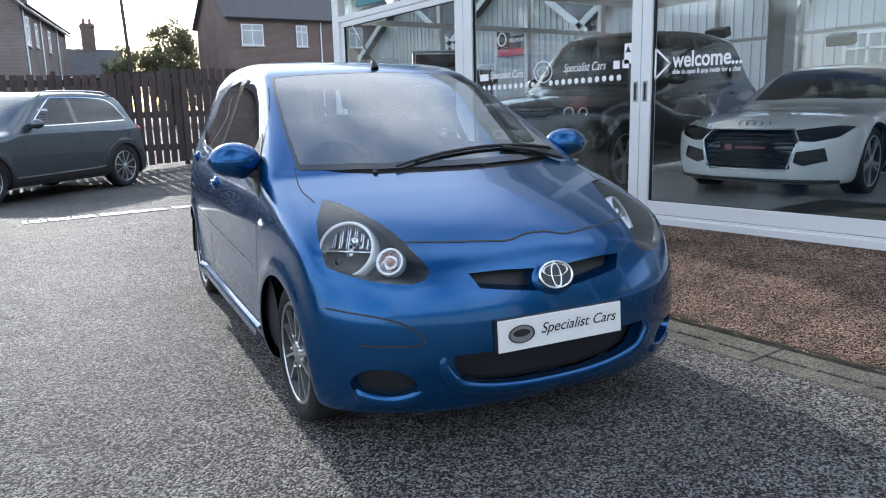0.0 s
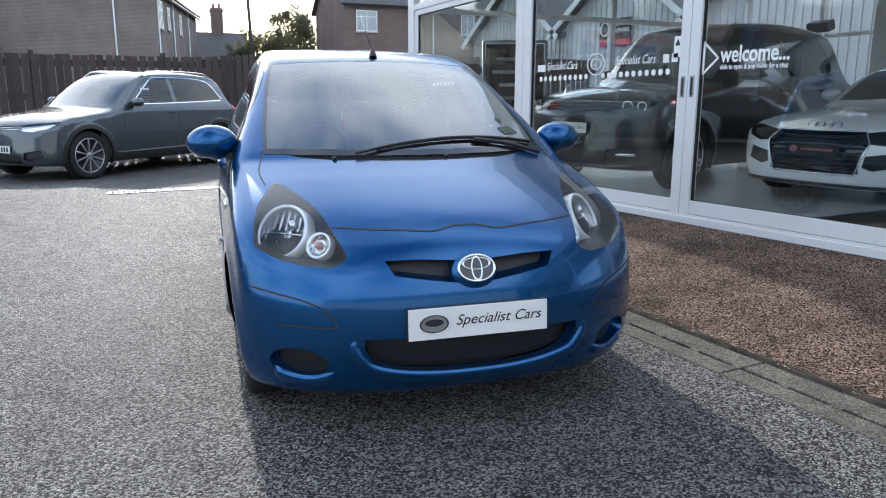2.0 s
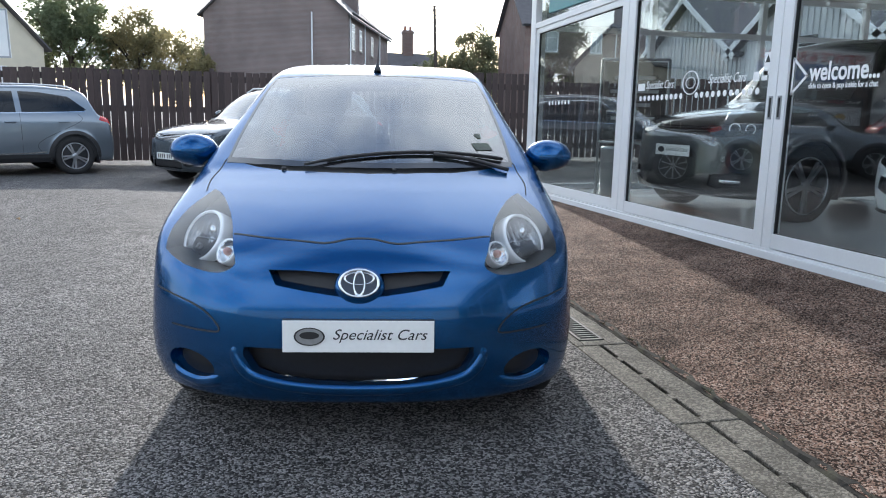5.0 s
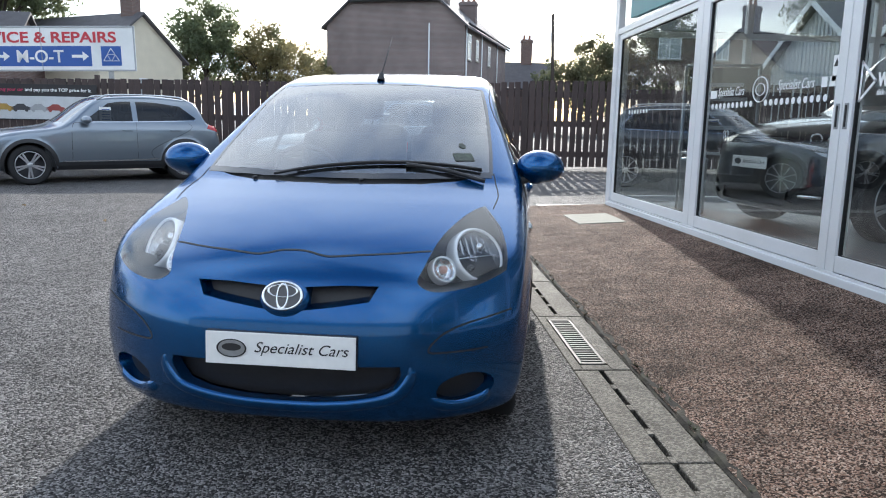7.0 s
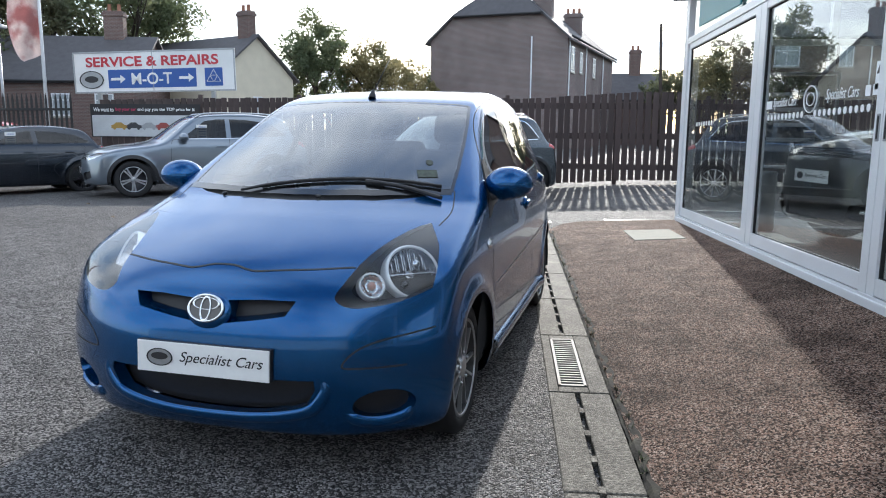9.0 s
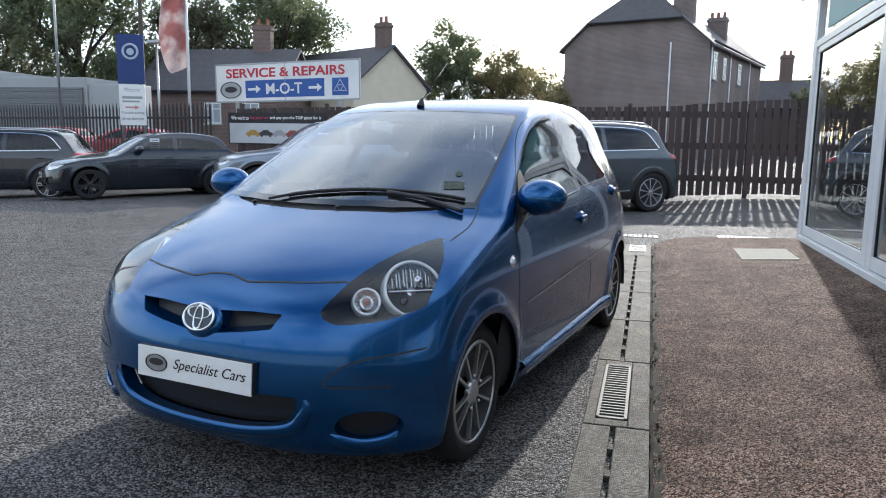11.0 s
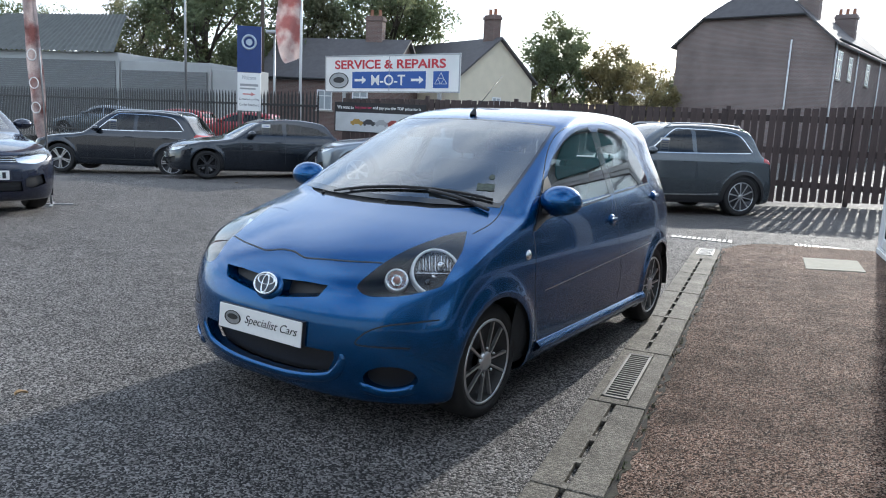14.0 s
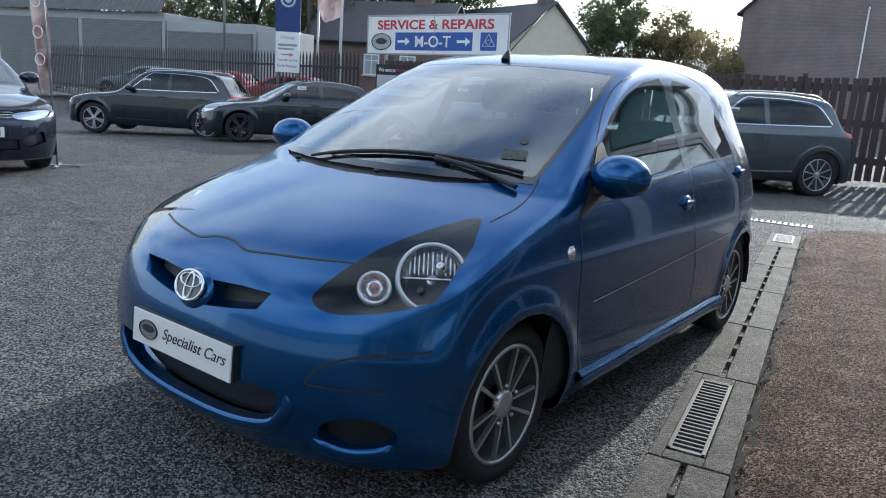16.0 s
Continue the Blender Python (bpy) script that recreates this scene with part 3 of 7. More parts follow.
# ---- the blue hatchback ----
def blue_hatchback():
    S = HATCH
    car = empty("hatchback_car", Matrix.Translation((*CAR_AT, 0)) @ Matrix.Rotation(radians(-90 - CAR_TURN), 4, "Z"),
                "small metallic blue five-door hatchback parked on the asphalt", "car")
    sk = Skin(S, 0.026)
    up = (0.45, 0, 0.9)
    # windscreen, cowl, bonnet
    base = [(-0.275, 0.645), (-0.20, 0.50), (-0.135, 0.33), (-0.095, 0.15), (-0.085, 0.0)]
    head = [(-1.035, 0.545), (-1.025, 0.48), (-0.985, 0.33), (-0.955, 0.16), (-0.945, 0.0)]
    rim = base + [(x, -y) for x, y in base[-2::-1]] + [(-0.45, -0.632), (-0.64, -0.610), (-0.85, -0.580)] + [(x, -y) for x, y in head[:-1]] + head[::-1] + [(-0.85, 0.580), (-0.64, 0.610), (-0.45, 0.632)]
    sk.cut("windscreen", S.on(rim, "top"), (0.98, 0, 0.2), lambda c: -1.2 < c.x < 0.0)
    lip = [(-0.285, 0.655), (-0.165, 0.50), (-0.085, 0.36), (-0.03, 0.16), (-0.012, 0.0)]
    cowl = lip + [(x, -y) for x, y in lip[-2::-1]] + [(-0.6, -0.5), (-0.6, 0.5)]
    sk.cut("cowl", S.on(cowl, "top"), (0, 0, 1))
    hood = [(0.535, -0.14), (0.525, 0.0), (0.535, 0.14), (0.425, 0.472), (0.31, 0.505), (0.02, 0.665), (-0.27, 0.662),
            (-0.27, -0.662), (0.02, -0.665), (0.31, -0.505), (0.425, -0.472)]
    sk.cut("bonnet", S.on(hood, "top"), (0, 0, 1))
    lamp = [(0.005, 0.622, 0.866), (0.028, 0.668, 0.857), (0.16, 0.712, 0.81), (0.285, 0.757, 0.712), (0.32, 0.748, 0.69), (0.38, 0.71, 0.668), (0.46, 0.64, 0.644), (0.52, 0.555, 0.632),
            (0.55, 0.50, 0.632), (0.558, 0.462, 0.645), (0.552, 0.442, 0.668), (0.508, 0.453, 0.701), (0.40, 0.475, 0.757), (0.275, 0.512, 0.805), (0.12, 0.57, 0.848)]
    fog = [(0.5, 0.60 + 0.135 * math.cos(a), 0.290 + 0.060 * math.sin(a)) for a in np.linspace(0, 2 * math.pi, 20, endpoint=False)]
    grille = [(0.6, 0.07, 0.648), (0.6, 0.20, 0.656), (0.6, 0.318, 0.655), (0.6, 0.29, 0.606), (0.6, 0.18, 0.588), (0.6, 0.065, 0.572)]
    for s, tag in ((1, "left"), (-1, "right")):
        flip = (lambda q: q) if s > 0 else mirrored
        sk.cut("lamp_" + tag, flip(closed_curve(lamp, 2)), (0.75, 0.6 * s, 0.25))
        sk.cut("fog_" + tag, flip(fog), (0.85, 0.5 * s, 0))
        sk.cut("grille_" + tag, flip(grille), (1, 0, 0))
        for x in (0.0, -S.wheelbase):
            sk.cut("arch", circle_side(S, x, 0.272, 0.318, s), (0, s, 0), lambda c: abs(c.y) > 0.5)
        side = (0, s, 0)
        door_f = [(-0.33, 0.86), (-0.345, 0.55), (-0.42, 0.285), (-1.52, 0.285), (-1.56, 0.45), (-1.46, 0.80), (-1.49, 1.418), (-1.25, 1.392), (-0.98, 1.325), (-0.72, 1.18), (-0.42, 0.945)]
        door_r = [(-1.46, 0.80), (-1.56, 0.45), (-1.53, 0.285), (-2.0, 0.285), (-2.16, 0.60), (-2.30, 0.84), (-2.31, 1.04), (-2.24, 1.20), (-2.05, 1.34), (-1.8, 1.40), (-1.49, 1.418)]
        pane_f = [(-0.655, 0.958), (-0.66, 1.115), (-0.80, 1.205), (-1.0, 1.292), (-1.2, 1.348), (-1.40, 1.376), (-1.425, 1.35), (-1.405, 0.985)]
        pane_r = [(-1.50, 0.995), (-1.535, 1.352), (-1.56, 1.374), (-1.80, 1.358), (-2.0, 1.302), (-2.14, 1.19), (-2.205, 1.06), (-2.19, 1.022)]
        sail = [(-0.60, 0.955), (-0.61, 1.03), (-0.50, 0.985), (-0.405, 0.925), (-0.34, 0.845), (-0.36, 0.835), (-0.52, 0.90)]
        pillar = [(-1.405, 0.98), (-1.43, 1.35), (-1.53, 1.35), (-1.495, 0.985)]
        lay = lambda q: S.on(q, tag)
        sk.cut("door_glass_f_" + tag, lay(pane_f), side)
        sk.cut("door_glass_r_" + tag, lay(pane_r), side)
        sk.cut("sail_" + tag, lay([(-0.645, 0.955), (-0.65, 1.11), (-0.60, 1.09), (-0.46, 0.975), (-0.335, 0.86), (-0.345, 0.855)]), side)
        sk.cut("pillar_" + tag, lay(pillar), side)
        sk.cut("door_f_" + tag, lay(door_f), side)
        sk.cut("door_r_" + tag, lay(door_r), side)
        sk.cut("tail_" + tag, S.on([(-2.60, 0.80), (-2.60, 1.02), (-2.62, 1.08), (-2.66, 1.06), (-2.74, 0.98), (-2.74, 0.78)], tag), side)
    low = [(0.6, 0.402, 0.392), (0.6, 0.405, 0.36), (0.6, 0.37, 0.296), (0.6, 0.29, 0.268), (0.6, 0.15, 0.249), (0.6, 0.0, 0.244)]
    low = low + mirrored(low[-2::-1])
    sk.cut("intake", low, (1, 0, 0))
    lip = [(0.6, 0.46, 0.43), (0.6, 0.47, 0.35), (0.6, 0.43, 0.26), (0.6, 0.32, 0.232), (0.6, 0.15, 0.215), (0.6, 0, 0.210)]
    bm = bmesh.new()
    for line in ([(y, z) for _, y, z in [(0, 0.43, 0.40), (0, 0.437, 0.35), (0, 0.39, 0.285), (0, 0.29, 0.252), (0, 0.15, 0.233), (0, 0, 0.228), (0, -0.15, 0.233), (0, -0.29, 0.252), (0, -0.39, 0.285), (0, -0.437, 0.35), (0, -0.43, 0.40)]],
                 [(0.49, 0.262), (0.54, 0.232), (0.60, 0.222), (0.67, 0.236), (0.70, 0.262)], [(-0.49, 0.262), (-0.54, 0.232), (-0.60, 0.222), (-0.67, 0.236), (-0.70, 0.262)]):
        pts = S.on(open_curve(line, 6), "front")
        no = S.normal(pts)
        tg = np.gradient(pts, axis=0)
        tg /= np.linalg.norm(tg, axis=1, keepdims=True)
        sd = np.cross(no, tg)
        n = len(pts)
        taper = np.clip(np.sin(np.linspace(0.0, math.pi, n)) * 2.2, 0, 1)
        rows = [[bm.verts.new(p + q * 0.024 * math.cos(a) * (0.4 + 0.6 * w) + o * (0.016 * math.sin(a) * w - 0.003)) for a in np.linspace(0, math.pi, 9)] for p, q, o, w in zip(pts, sd, no, taper)]
        for a, b in zip(rows, rows[1:]):
            for i in range(8):
                bm.faces.new((a[i], a[i + 1], b[i + 1], b[i])).smooth = True
    bmesh.ops.recalc_face_normals(bm, faces=bm.faces)
    part("bumper_lip", bm, blue_paint, car, "moulded blue lip below the air intakes")
    rear = [(0.52, 1.02), (0.50, 1.30), (0.40, 1.345), (-0.40, 1.345), (-0.50, 1.30), (-0.52, 1.02)]
    sk.cut("rear_screen", S.on(rear, "rear"), (-1, 0, 0))

    sk.panel("body", ("body",), blue_paint, car)
    bon = sk.panel("bonnet", ("bonnet",), blue_paint, car)
    sk.panel("windscreen", ("windscreen",), screen_glass, car, "clear curved windscreen glass")
    sk.panel("rear_window", ("rear_screen",), side_glass, car, "clear rear window glass")
    sk.panel("cowl", ("cowl",), black_plastic, car, "black plastic scuttle below the windscreen", inward=0.012)
    it = sk.panel("lower_grille", ("intake",), black_plastic, car, "dark lower air intake", push=(-0.07, 0, 0))
    sk.pocket("intake_wall", ("intake",), blue_paint, it, (-0.05, 0, 0), 0.97)
    for s, tag in ((1, "left"), (-1, "right")):
        g = sk.panel("grille", ("grille_" + tag,), black_plastic, car, "black mesh grille opening", push=(-0.06, 0, 0.0))
        sk.pocket("grille_wall", ("grille_" + tag,), blue_paint, g, (-0.06, 0, 0.004), 0.9)
        f = sk.panel("fog_lamp_blank", ("fog_" + tag,), black_plastic, car, "round black fog lamp blank", push=(-0.04, -0.025 * s, 0))
        sk.pocket("fog_wall", ("fog_" + tag,), blue_paint, f, (-0.04, -0.025 * s, 0.0), 0.86)
        for d, z in (("f", "front"), ("r", "rear")):
            door = sk.panel("door", (f"door_{d}_{tag}",), blue_paint, car, f"blue {z} side door")
            sk.panel("window", (f"door_glass_{d}_{tag}",), side_glass, door, "clear side window glass")
            bm = bmesh.new()
            ex, ez = ((-1.36, 0.832), (-2.235, 0.925))[d == "r"]
            c = S.on([(ex, ez)], tag)[0]
            n = Vector(S.normal(c[None])[0])
            mm = Matrix.Translation(c) @ n.to_track_quat("Z", "X").to_matrix().to_4x4()
            ball(bm, (0, 0, 0.002), (0.036, 0.05, 0.016), 16, mm)
            box(bm, (-0.012, -0.05, 0.008), (0.012, 0.05, 0.026), 0.007, mm)
            rod(bm, mm @ Vector((0, 0.06, 0)), mm @ Vector((0, 0.06, 0.006)), 0.009, n=12)
            part("door_handle", bm, blue_paint, door)
        sk.panel("sail_trim", ("sail_" + tag,), black_plastic, car, "black triangular mirror trim", inward=-0.003)
        sk.panel("pillar_trim", ("pillar_" + tag,), gloss_black, car, "black door pillar trim", inward=-0.001)
        tl = sk.panel("tail_lamp", ("tail_" + tag,), red_lens, car, "red and clear tail lamp", inward=-0.004)
        # headlamp: dark housing, chrome bowl, small indicator, clear lens
        lens = sk.panel("headlamp", ("lamp_" + tag,), lens_glass, car, "clear headlamp lens with dark housing")
        lens.visible_shadow = False
        sk.pocket("housing", ("lamp_" + tag,), lamp_grey, lens, (-0.20, -0.02 * s, -0.02), 0.98)
        sk.panel("housing_back", ("lamp_" + tag,), lamp_grey, lens, push=(-0.20, -0.02 * s, -0.02))
        c = Vector((0.246, 0.632 * s, 0.712))
        ax = Vector((0.64, 0.55 * s, 0.46)).normalized()
        mm = Matrix.Translation(c - ax * 0.018) @ ax.to_track_quat("Z", "Y").to_matrix().to_4x4() @ Matrix.Scale(1.1, 4)
        bm = bmesh.new()
        lathe(bm, [(0.090, 0.016), (0.088, 0.006), (0.084, -0.008), (0.076, -0.023), (0.065, -0.035), (0.051, -0.045), (0.036, -0.051), (0.022, -0.054), (0.020, -0.036), (0.015, -0.018), (0.0005, -0.012)], mm, 26)
        for f in bm.faces:
            f.smooth = False
        refl = part("reflector", bm, lamp_bowl, lens, "bright chrome lamp reflector")
        bm = bmesh.new()
        box(bm, (-0.080, -0.003, -0.022), (0.080, 0.003, -0.004), 0.002, mm)
        part("lamp_divider", bm, lamp_bowl, refl)
        for k in range(11):
            bm = bmesh.new()
            q = -0.062 + 0.0124 * k
            h = math.sqrt(0.080 ** 2 - q * q)
            box(bm, (q - 0.0022, 0.012, -0.030), (q + 0.0022, h * 0.96, -0.014 + 0.012 * (k % 2)), 0.0008, mm)
            part("reflector_rib", bm, lamp_bowl, refl)
        bm = bmesh.new()
        lathe(bm, [(0.0005, 0.016), (0.012, 0.014), (0.018, 0.004), (0.018, -0.04)], mm @ Matrix.Translation((0.022, 0.032, 0)), 18)
        part("bulb_shield", bm, chrome, refl)
        bm = bmesh.new()
        lathe(bm, [(0.0005, 0.004), (0.009, 0.004), (0.013, -0.002), (0.013, -0.04)], mm @ Matrix.Translation((-0.03, -0.036, 0)), 16)
        part("side_bulb", bm, gloss_black, refl, "small dark bulb socket")
        bm = bmesh.new()
        lathe(bm, [(0.089, 0.016), (0.091, 0.023), (0.096, 0.023), (0.101, 0.012), (0.103, -0.03)], mm, 40)
        part("lamp_ring", bm, lamp_silver, lens, "bright silver lamp ring")
        c2 = Vector((0.366, 0.508 * s, 0.672))
        mm = Matrix.Translation(c2 - ax * 0.0) @ ax.to_track_quat("Z", "Y").to_matrix().to_4x4()
        bm = bmesh.new()
        lathe(bm, [(0.046, -0.01), (0.048, 0.012), (0.043, 0.014), (0.040, 0.006), (0.030, -0.004), (0.018, -0.010), (0.012, 0.008), (0.0005, 0.012)], mm, 16)
        ind = part("indicator", bm, lamp_bowl, lens, "small round indicator lamp")
        bm = bmesh.new()
        ball(bm, (0, 0, 0.004), (0.017, 0.017, 0.020), 12, mm)
        part("indicator_bulb", bm, material("amber_bulb", (0.55, 0.30, 0.24), 0.2, vary=0.1, coat=0.5), ind, "pale pink indicator bulb")
        bm = bmesh.new()
        lathe(bm, [(0.044, 0.012), (0.050, 0.016), (0.052, 0.006), (0.053, -0.02)], mm, 24)
        part("indicator_ring", bm, lamp_silver, ind, "thin silver ring round the indicator")
        # side repeater, sill, mirror
        c = S.on([(-0.262, 0.752)], tag)[0]
        n = Vector(S.normal(c[None])[0])
        bm = bmesh.new()
        mm = Matrix.Translation(c) @ n.to_track_quat("Z", "X").to_matrix().to_4x4()
        ball(bm, (0, 0, 0), (0.02, 0.024, 0.012), 16, mm)
        ring(bm, 0.022, 0.004, mm, 20, 6)
        part("side_repeater", bm, chrome, car, "small clear side repeater lamp")
        bm = bmesh.new()
        pts = np.linspace(-0.42, -2.02, 15)
        prof = [(0.0, 0.0), (0.012, 0.006), (0.026, 0.03), (0.024, 0.055), (0.008, 0.075), (-0.004, 0.082)]
        rows = []
        for x in pts:
            q = S.on([(x, 0.285)], tag)[0]
            rows.append([bm.verts.new((x, q[1] + s * (a - 0.002), 0.205 + b)) for a, b in prof])
        for a, b in zip(rows, rows[1:]):
            for i in range(len(prof) - 1):
                bm.faces.new((a[i], a[i + 1], b[i + 1], b[i])).smooth = True
        part("side_skirt", bm, blue_paint, car, "blue moulded side skirt")
        mirror = bmesh.new()
        mc = Matrix.Translation((-0.505, 0.862 * s, 1.0)) @ Matrix.Rotation(radians(-8 * s), 4, "Z")
        ball(mirror, (0, 0, 0), (0.088, 0.114, 0.080), 28, mc)
        for v in mirror.verts:
            w = mc.inverted() @ v.co
            if w.x < -0.02:
                w.x = -0.02 - (abs(w.x) - 0.02) * 0.25
            w.z = w.z * (1 - 0.12 * (w.y * s > 0)) if w.z < 0 else w.z
            v.co = mc @ w
        mir = part("door_mirror", mirror, blue_paint, car, "blue door mirror with rounded shell", smooth=True)
        bm = bmesh.new()
        vs = ball(bm, (0, 0, 0), (0.004, 0.096, 0.064), 20, mc @ Matrix.Translation((-0.036, 0, 0)))
        part("mirror_glass", bm, chrome, mir)
        bm = bmesh.new()
        box(bm, (-0.04, -0.05, -0.018), (0.03, 0.05, 0.018), 0.012, Matrix.Translation((-0.49, 0.765 * s, 0.935)) @ Matrix.Rotation(radians(18 * s), 4, "X"))
        part("mirror_arm", bm, black_plastic, mir)
        # arches and wheels
        for x in (0.0, -S.wheelbase):
            bm = bmesh.new()
            q = [bm.verts.new((x + r * math.cos(a), y * s, 0.272 + r * math.sin(a))) for y, r in ((0.795, 0.322), (0.78, 0.326), (0.42, 0.33)) for a in np.linspace(-0.12, math.pi + 0.12, 30)]
            for k in range(2):
                for i in range(29):
                    bm.faces.new((q[k * 30 + i], q[k * 30 + i + 1], q[k * 30 + 31 + i], q[k * 30 + 30 + i])).smooth = True
            bm.faces.new(q[60:90])
            part("arch_liner", bm, black_plastic, car, "black wheel arch liner")
        for x in (0.0, -S.wheelbase):
            road_wheel(car, (x, 0.706 * s, 0.272), 0.272, 0.202, 0.16, s, (5, 0.0068, 0.0045, 0.050), rubber, alloy, black_plastic, 0.2 + 0.5 * (x < -1) + 0.2 * s)
    # joints
    bm = bmesh.new()
    front = [(0.425, -0.472), (0.485, -0.33), (0.53, -0.16), (0.532, -0.10), (0.518, -0.04), (0.518, 0.04), (0.532, 0.10), (0.53, 0.16), (0.485, 0.33), (0.425, 0.472)]
    seam(bm, S, S.on(open_curve(front, 6), "top"), 0.008)
    for s, tag in ((1, "left"), (-1, "right")):
        seam(bm, S, S.on(open_curve([(0.02, 0.672 * s), (-0.12, 0.685 * s), (-0.25, 0.665 * s), (-0.29, 0.655 * s)], 5), "top"), 0.005)
        for line in ([(-0.33, 0.86), (-0.338, 0.70), (-0.348, 0.55), (-0.37, 0.40), (-0.42, 0.287)], [(-1.465, 0.985), (-1.455, 0.85), (-1.475, 0.70), (-1.545, 0.50), (-1.535, 0.30)],
                     [(-0.33, 0.86), (-0.42, 0.95), (-0.72, 1.185), (-0.98, 1.33), (-1.25, 1.397), (-1.49, 1.423), (-1.8, 1.405), (-2.05, 1.345), (-2.24, 1.205), (-2.31, 1.04), (-2.30, 0.84), (-2.2, 0.66)]):
            seam(bm, S, S.on(open_curve(line, 6), tag), 0.005)
        seam(bm, S, S.on(open_curve([(-0.34, 0.868), (-0.55, 0.912), (-1.0, 0.94), (-1.42, 0.972)], 5), tag), 0.008)
        seam(bm, S, S.on(open_curve([(-1.49, 0.978), (-1.9, 1.0), (-2.2, 1.015)], 5), tag), 0.008)
        q = [(0.36, 0.765, 0.55), (0.45, 0.70, 0.54), (0.53, 0.60, 0.522), (0.575, 0.53, 0.49), (0.598, 0.492, 0.44), (0.56, 0.56, 0.432), (0.46, 0.688, 0.432)]
        f = S.on([(y * s, z) for _, y, z in open_curve(q, 5)], "front")
        seam(bm, S, f, 0.006)
    part("panel_joints", bm, black_plastic, car, "dark gaps between body panels")
    for tag in ("left", "right"):
        # bright alloy ribbon stands in for the highlight along the doors' rubbing line
        bm = bmesh.new()
        seam(bm, S, S.on(open_curve([(-0.45, 0.548), (-1.0, 0.572), (-1.5, 0.593), (-2.10, 0.617)], 8), tag), 0.006, 0.003)
        part("door_strip", bm, alloy, car, "rubbing line along the doors, its highlight put in as bright metal")
        bm = bmesh.new()
        seam(bm, S, S.on(open_curve([(-0.62, 0.952), (-1.0, 0.955), (-1.41, 0.976)], 5), tag), 0.006, 0.003)
        part("window_seal", bm, alloy, car)
    # dark print round the screens
    bm = bmesh.new()
    for a, b in zip(rim, rim[1:] + rim[:1]):
        seam(bm, S, S.on([(a[0] + (b[0] - a[0]) * k / 8, a[1] + (b[1] - a[1]) * k / 8) for k in range(9)], "top"), 0.04 if min(a[0], b[0]) > -0.28 else 0.016, 0.0008)
    part("screen_border", bm, gloss_black, car)
    # plate
    tilt = Matrix.Translation((0.694, 0, 0.443)) @ Matrix.Rotation(radians(90), 4, "Z") @ Matrix.Rotation(radians(90 - 4), 4, "X")
    bm = bmesh.new()
    box(bm, (-0.26, -0.0555, -0.006), (0.26, 0.0555, 0.0), 0.002, tilt)
    pl = part("number_plate", bm, white_plastic, car, "white dealer plate with black script lettering")
    bm = bmesh.new()
    box(bm, (-0.262, -0.0575, -0.03), (0.262, 0.0575, -0.007), 0.003, tilt)
    part("plate_holder", bm, black_plastic, pl)
    lettering("script", "Specialist Cars", 0.048, 0.325, tilt @ Matrix.Translation((0.075, 0.002, 0.0005)), black_plastic, pl, shear=0.35, depth=0.001)
    bm = bmesh.new()
    plate(bm, oval(0.052, 0.031), tilt @ Matrix.Translation((-0.168, 0, 0.0005)), 0.001)
    part("emblem", bm, steel_grey, pl)
    bm = bmesh.new()
    ring(bm, 0.05, 0.003, tilt @ Matrix.Translation((-0.168, 0, 0.0015)), 36, 6, 1.0, 0.6)
    plate(bm, oval(0.034, 0.013, 20), tilt @ Matrix.Translation((-0.168, 0.004, 0.0015)), 0.001)
    part("emblem_rim", bm, black_plastic, pl)
    # badge
    tb = Matrix.Translation((0.638, 0, 0.616)) @ Matrix.Rotation(radians(90), 4, "Z") @ Matrix.Rotation(radians(90 - 22), 4, "X")
    bm = bmesh.new()
    ball(bm, (0, -0.004, -0.012), (0.088, 0.066, 0.028), 32, tb)
    bd = part("badge_mount", bm, blue_paint, car, smooth=True)
    bm = bmesh.new()
    plate(bm, oval(0.064, 0.044), tb, 0.0165)
    part("badge_back", bm, gloss_black, bd)
    bm = bmesh.new()
    q = tb @ Matrix.Translation((0, 0, 0.017))
    ring(bm, 0.067, 0.0062, q, 44, 8, 1.0, 0.70)
    ring(bm, 0.05, 0.0052, q @ Matrix.Translation((0, 0.016, 0)), 36, 8, 1.0, 0.42)
    ring(bm, 0.03, 0.0052, q @ Matrix.Translation((0, -0.002, 0)), 36, 8, 0.62, 1.40)
    part("badge_oval", bm, chrome, bd, "chrome oval badge")
    # wipers, washer jets, aerial, stickers
    for pts, r in (([(-0.10, -0.28), (-0.145, 0.0), (-0.20, 0.27), (-0.275, 0.60)], 0.0065), ([(-0.205, 0.62), (-0.20, 0.45), (-0.185, 0.28)], 0.009)):
        line = S.on(open_curve(pts, 6), "top", 0.014)
        bm = bmesh.new()
        tube(bm, line, r)
        w = part("wiper", bm, black_plastic, car, "black windscreen wiper")
        bm = bmesh.new()
        tube(bm, S.on(open_curve(pts, 6), "top", 0.006)[2:], 0.004, 5)
        part("wiper_blade", bm, rubber, w)
    for y in (-0.37, 0.11):
        bm = bmesh.new()
        ball(bm, S.on([(-0.05 - 0.4 * y * y, y)], "top", 0.004)[0], (0.014, 0.012, 0.009), 10)
        part("washer_jet", bm, black_plastic, car)
    c = Vector(S.on([(-1.02, 0.0)], "top")[0])
    bm = bmesh.new()
    lathe(bm, [(0.022, 0), (0.021, 0.012), (0.014, 0.03), (0.010, 0.045), (0.006, 0.05)], Matrix.Translation(c) @ Matrix.Rotation(radians(-25), 4, "Y"), 16)
    an = part("aerial", bm, black_plastic, car, "short roof aerial with a thin wire whip")
    bm = bmesh.new()
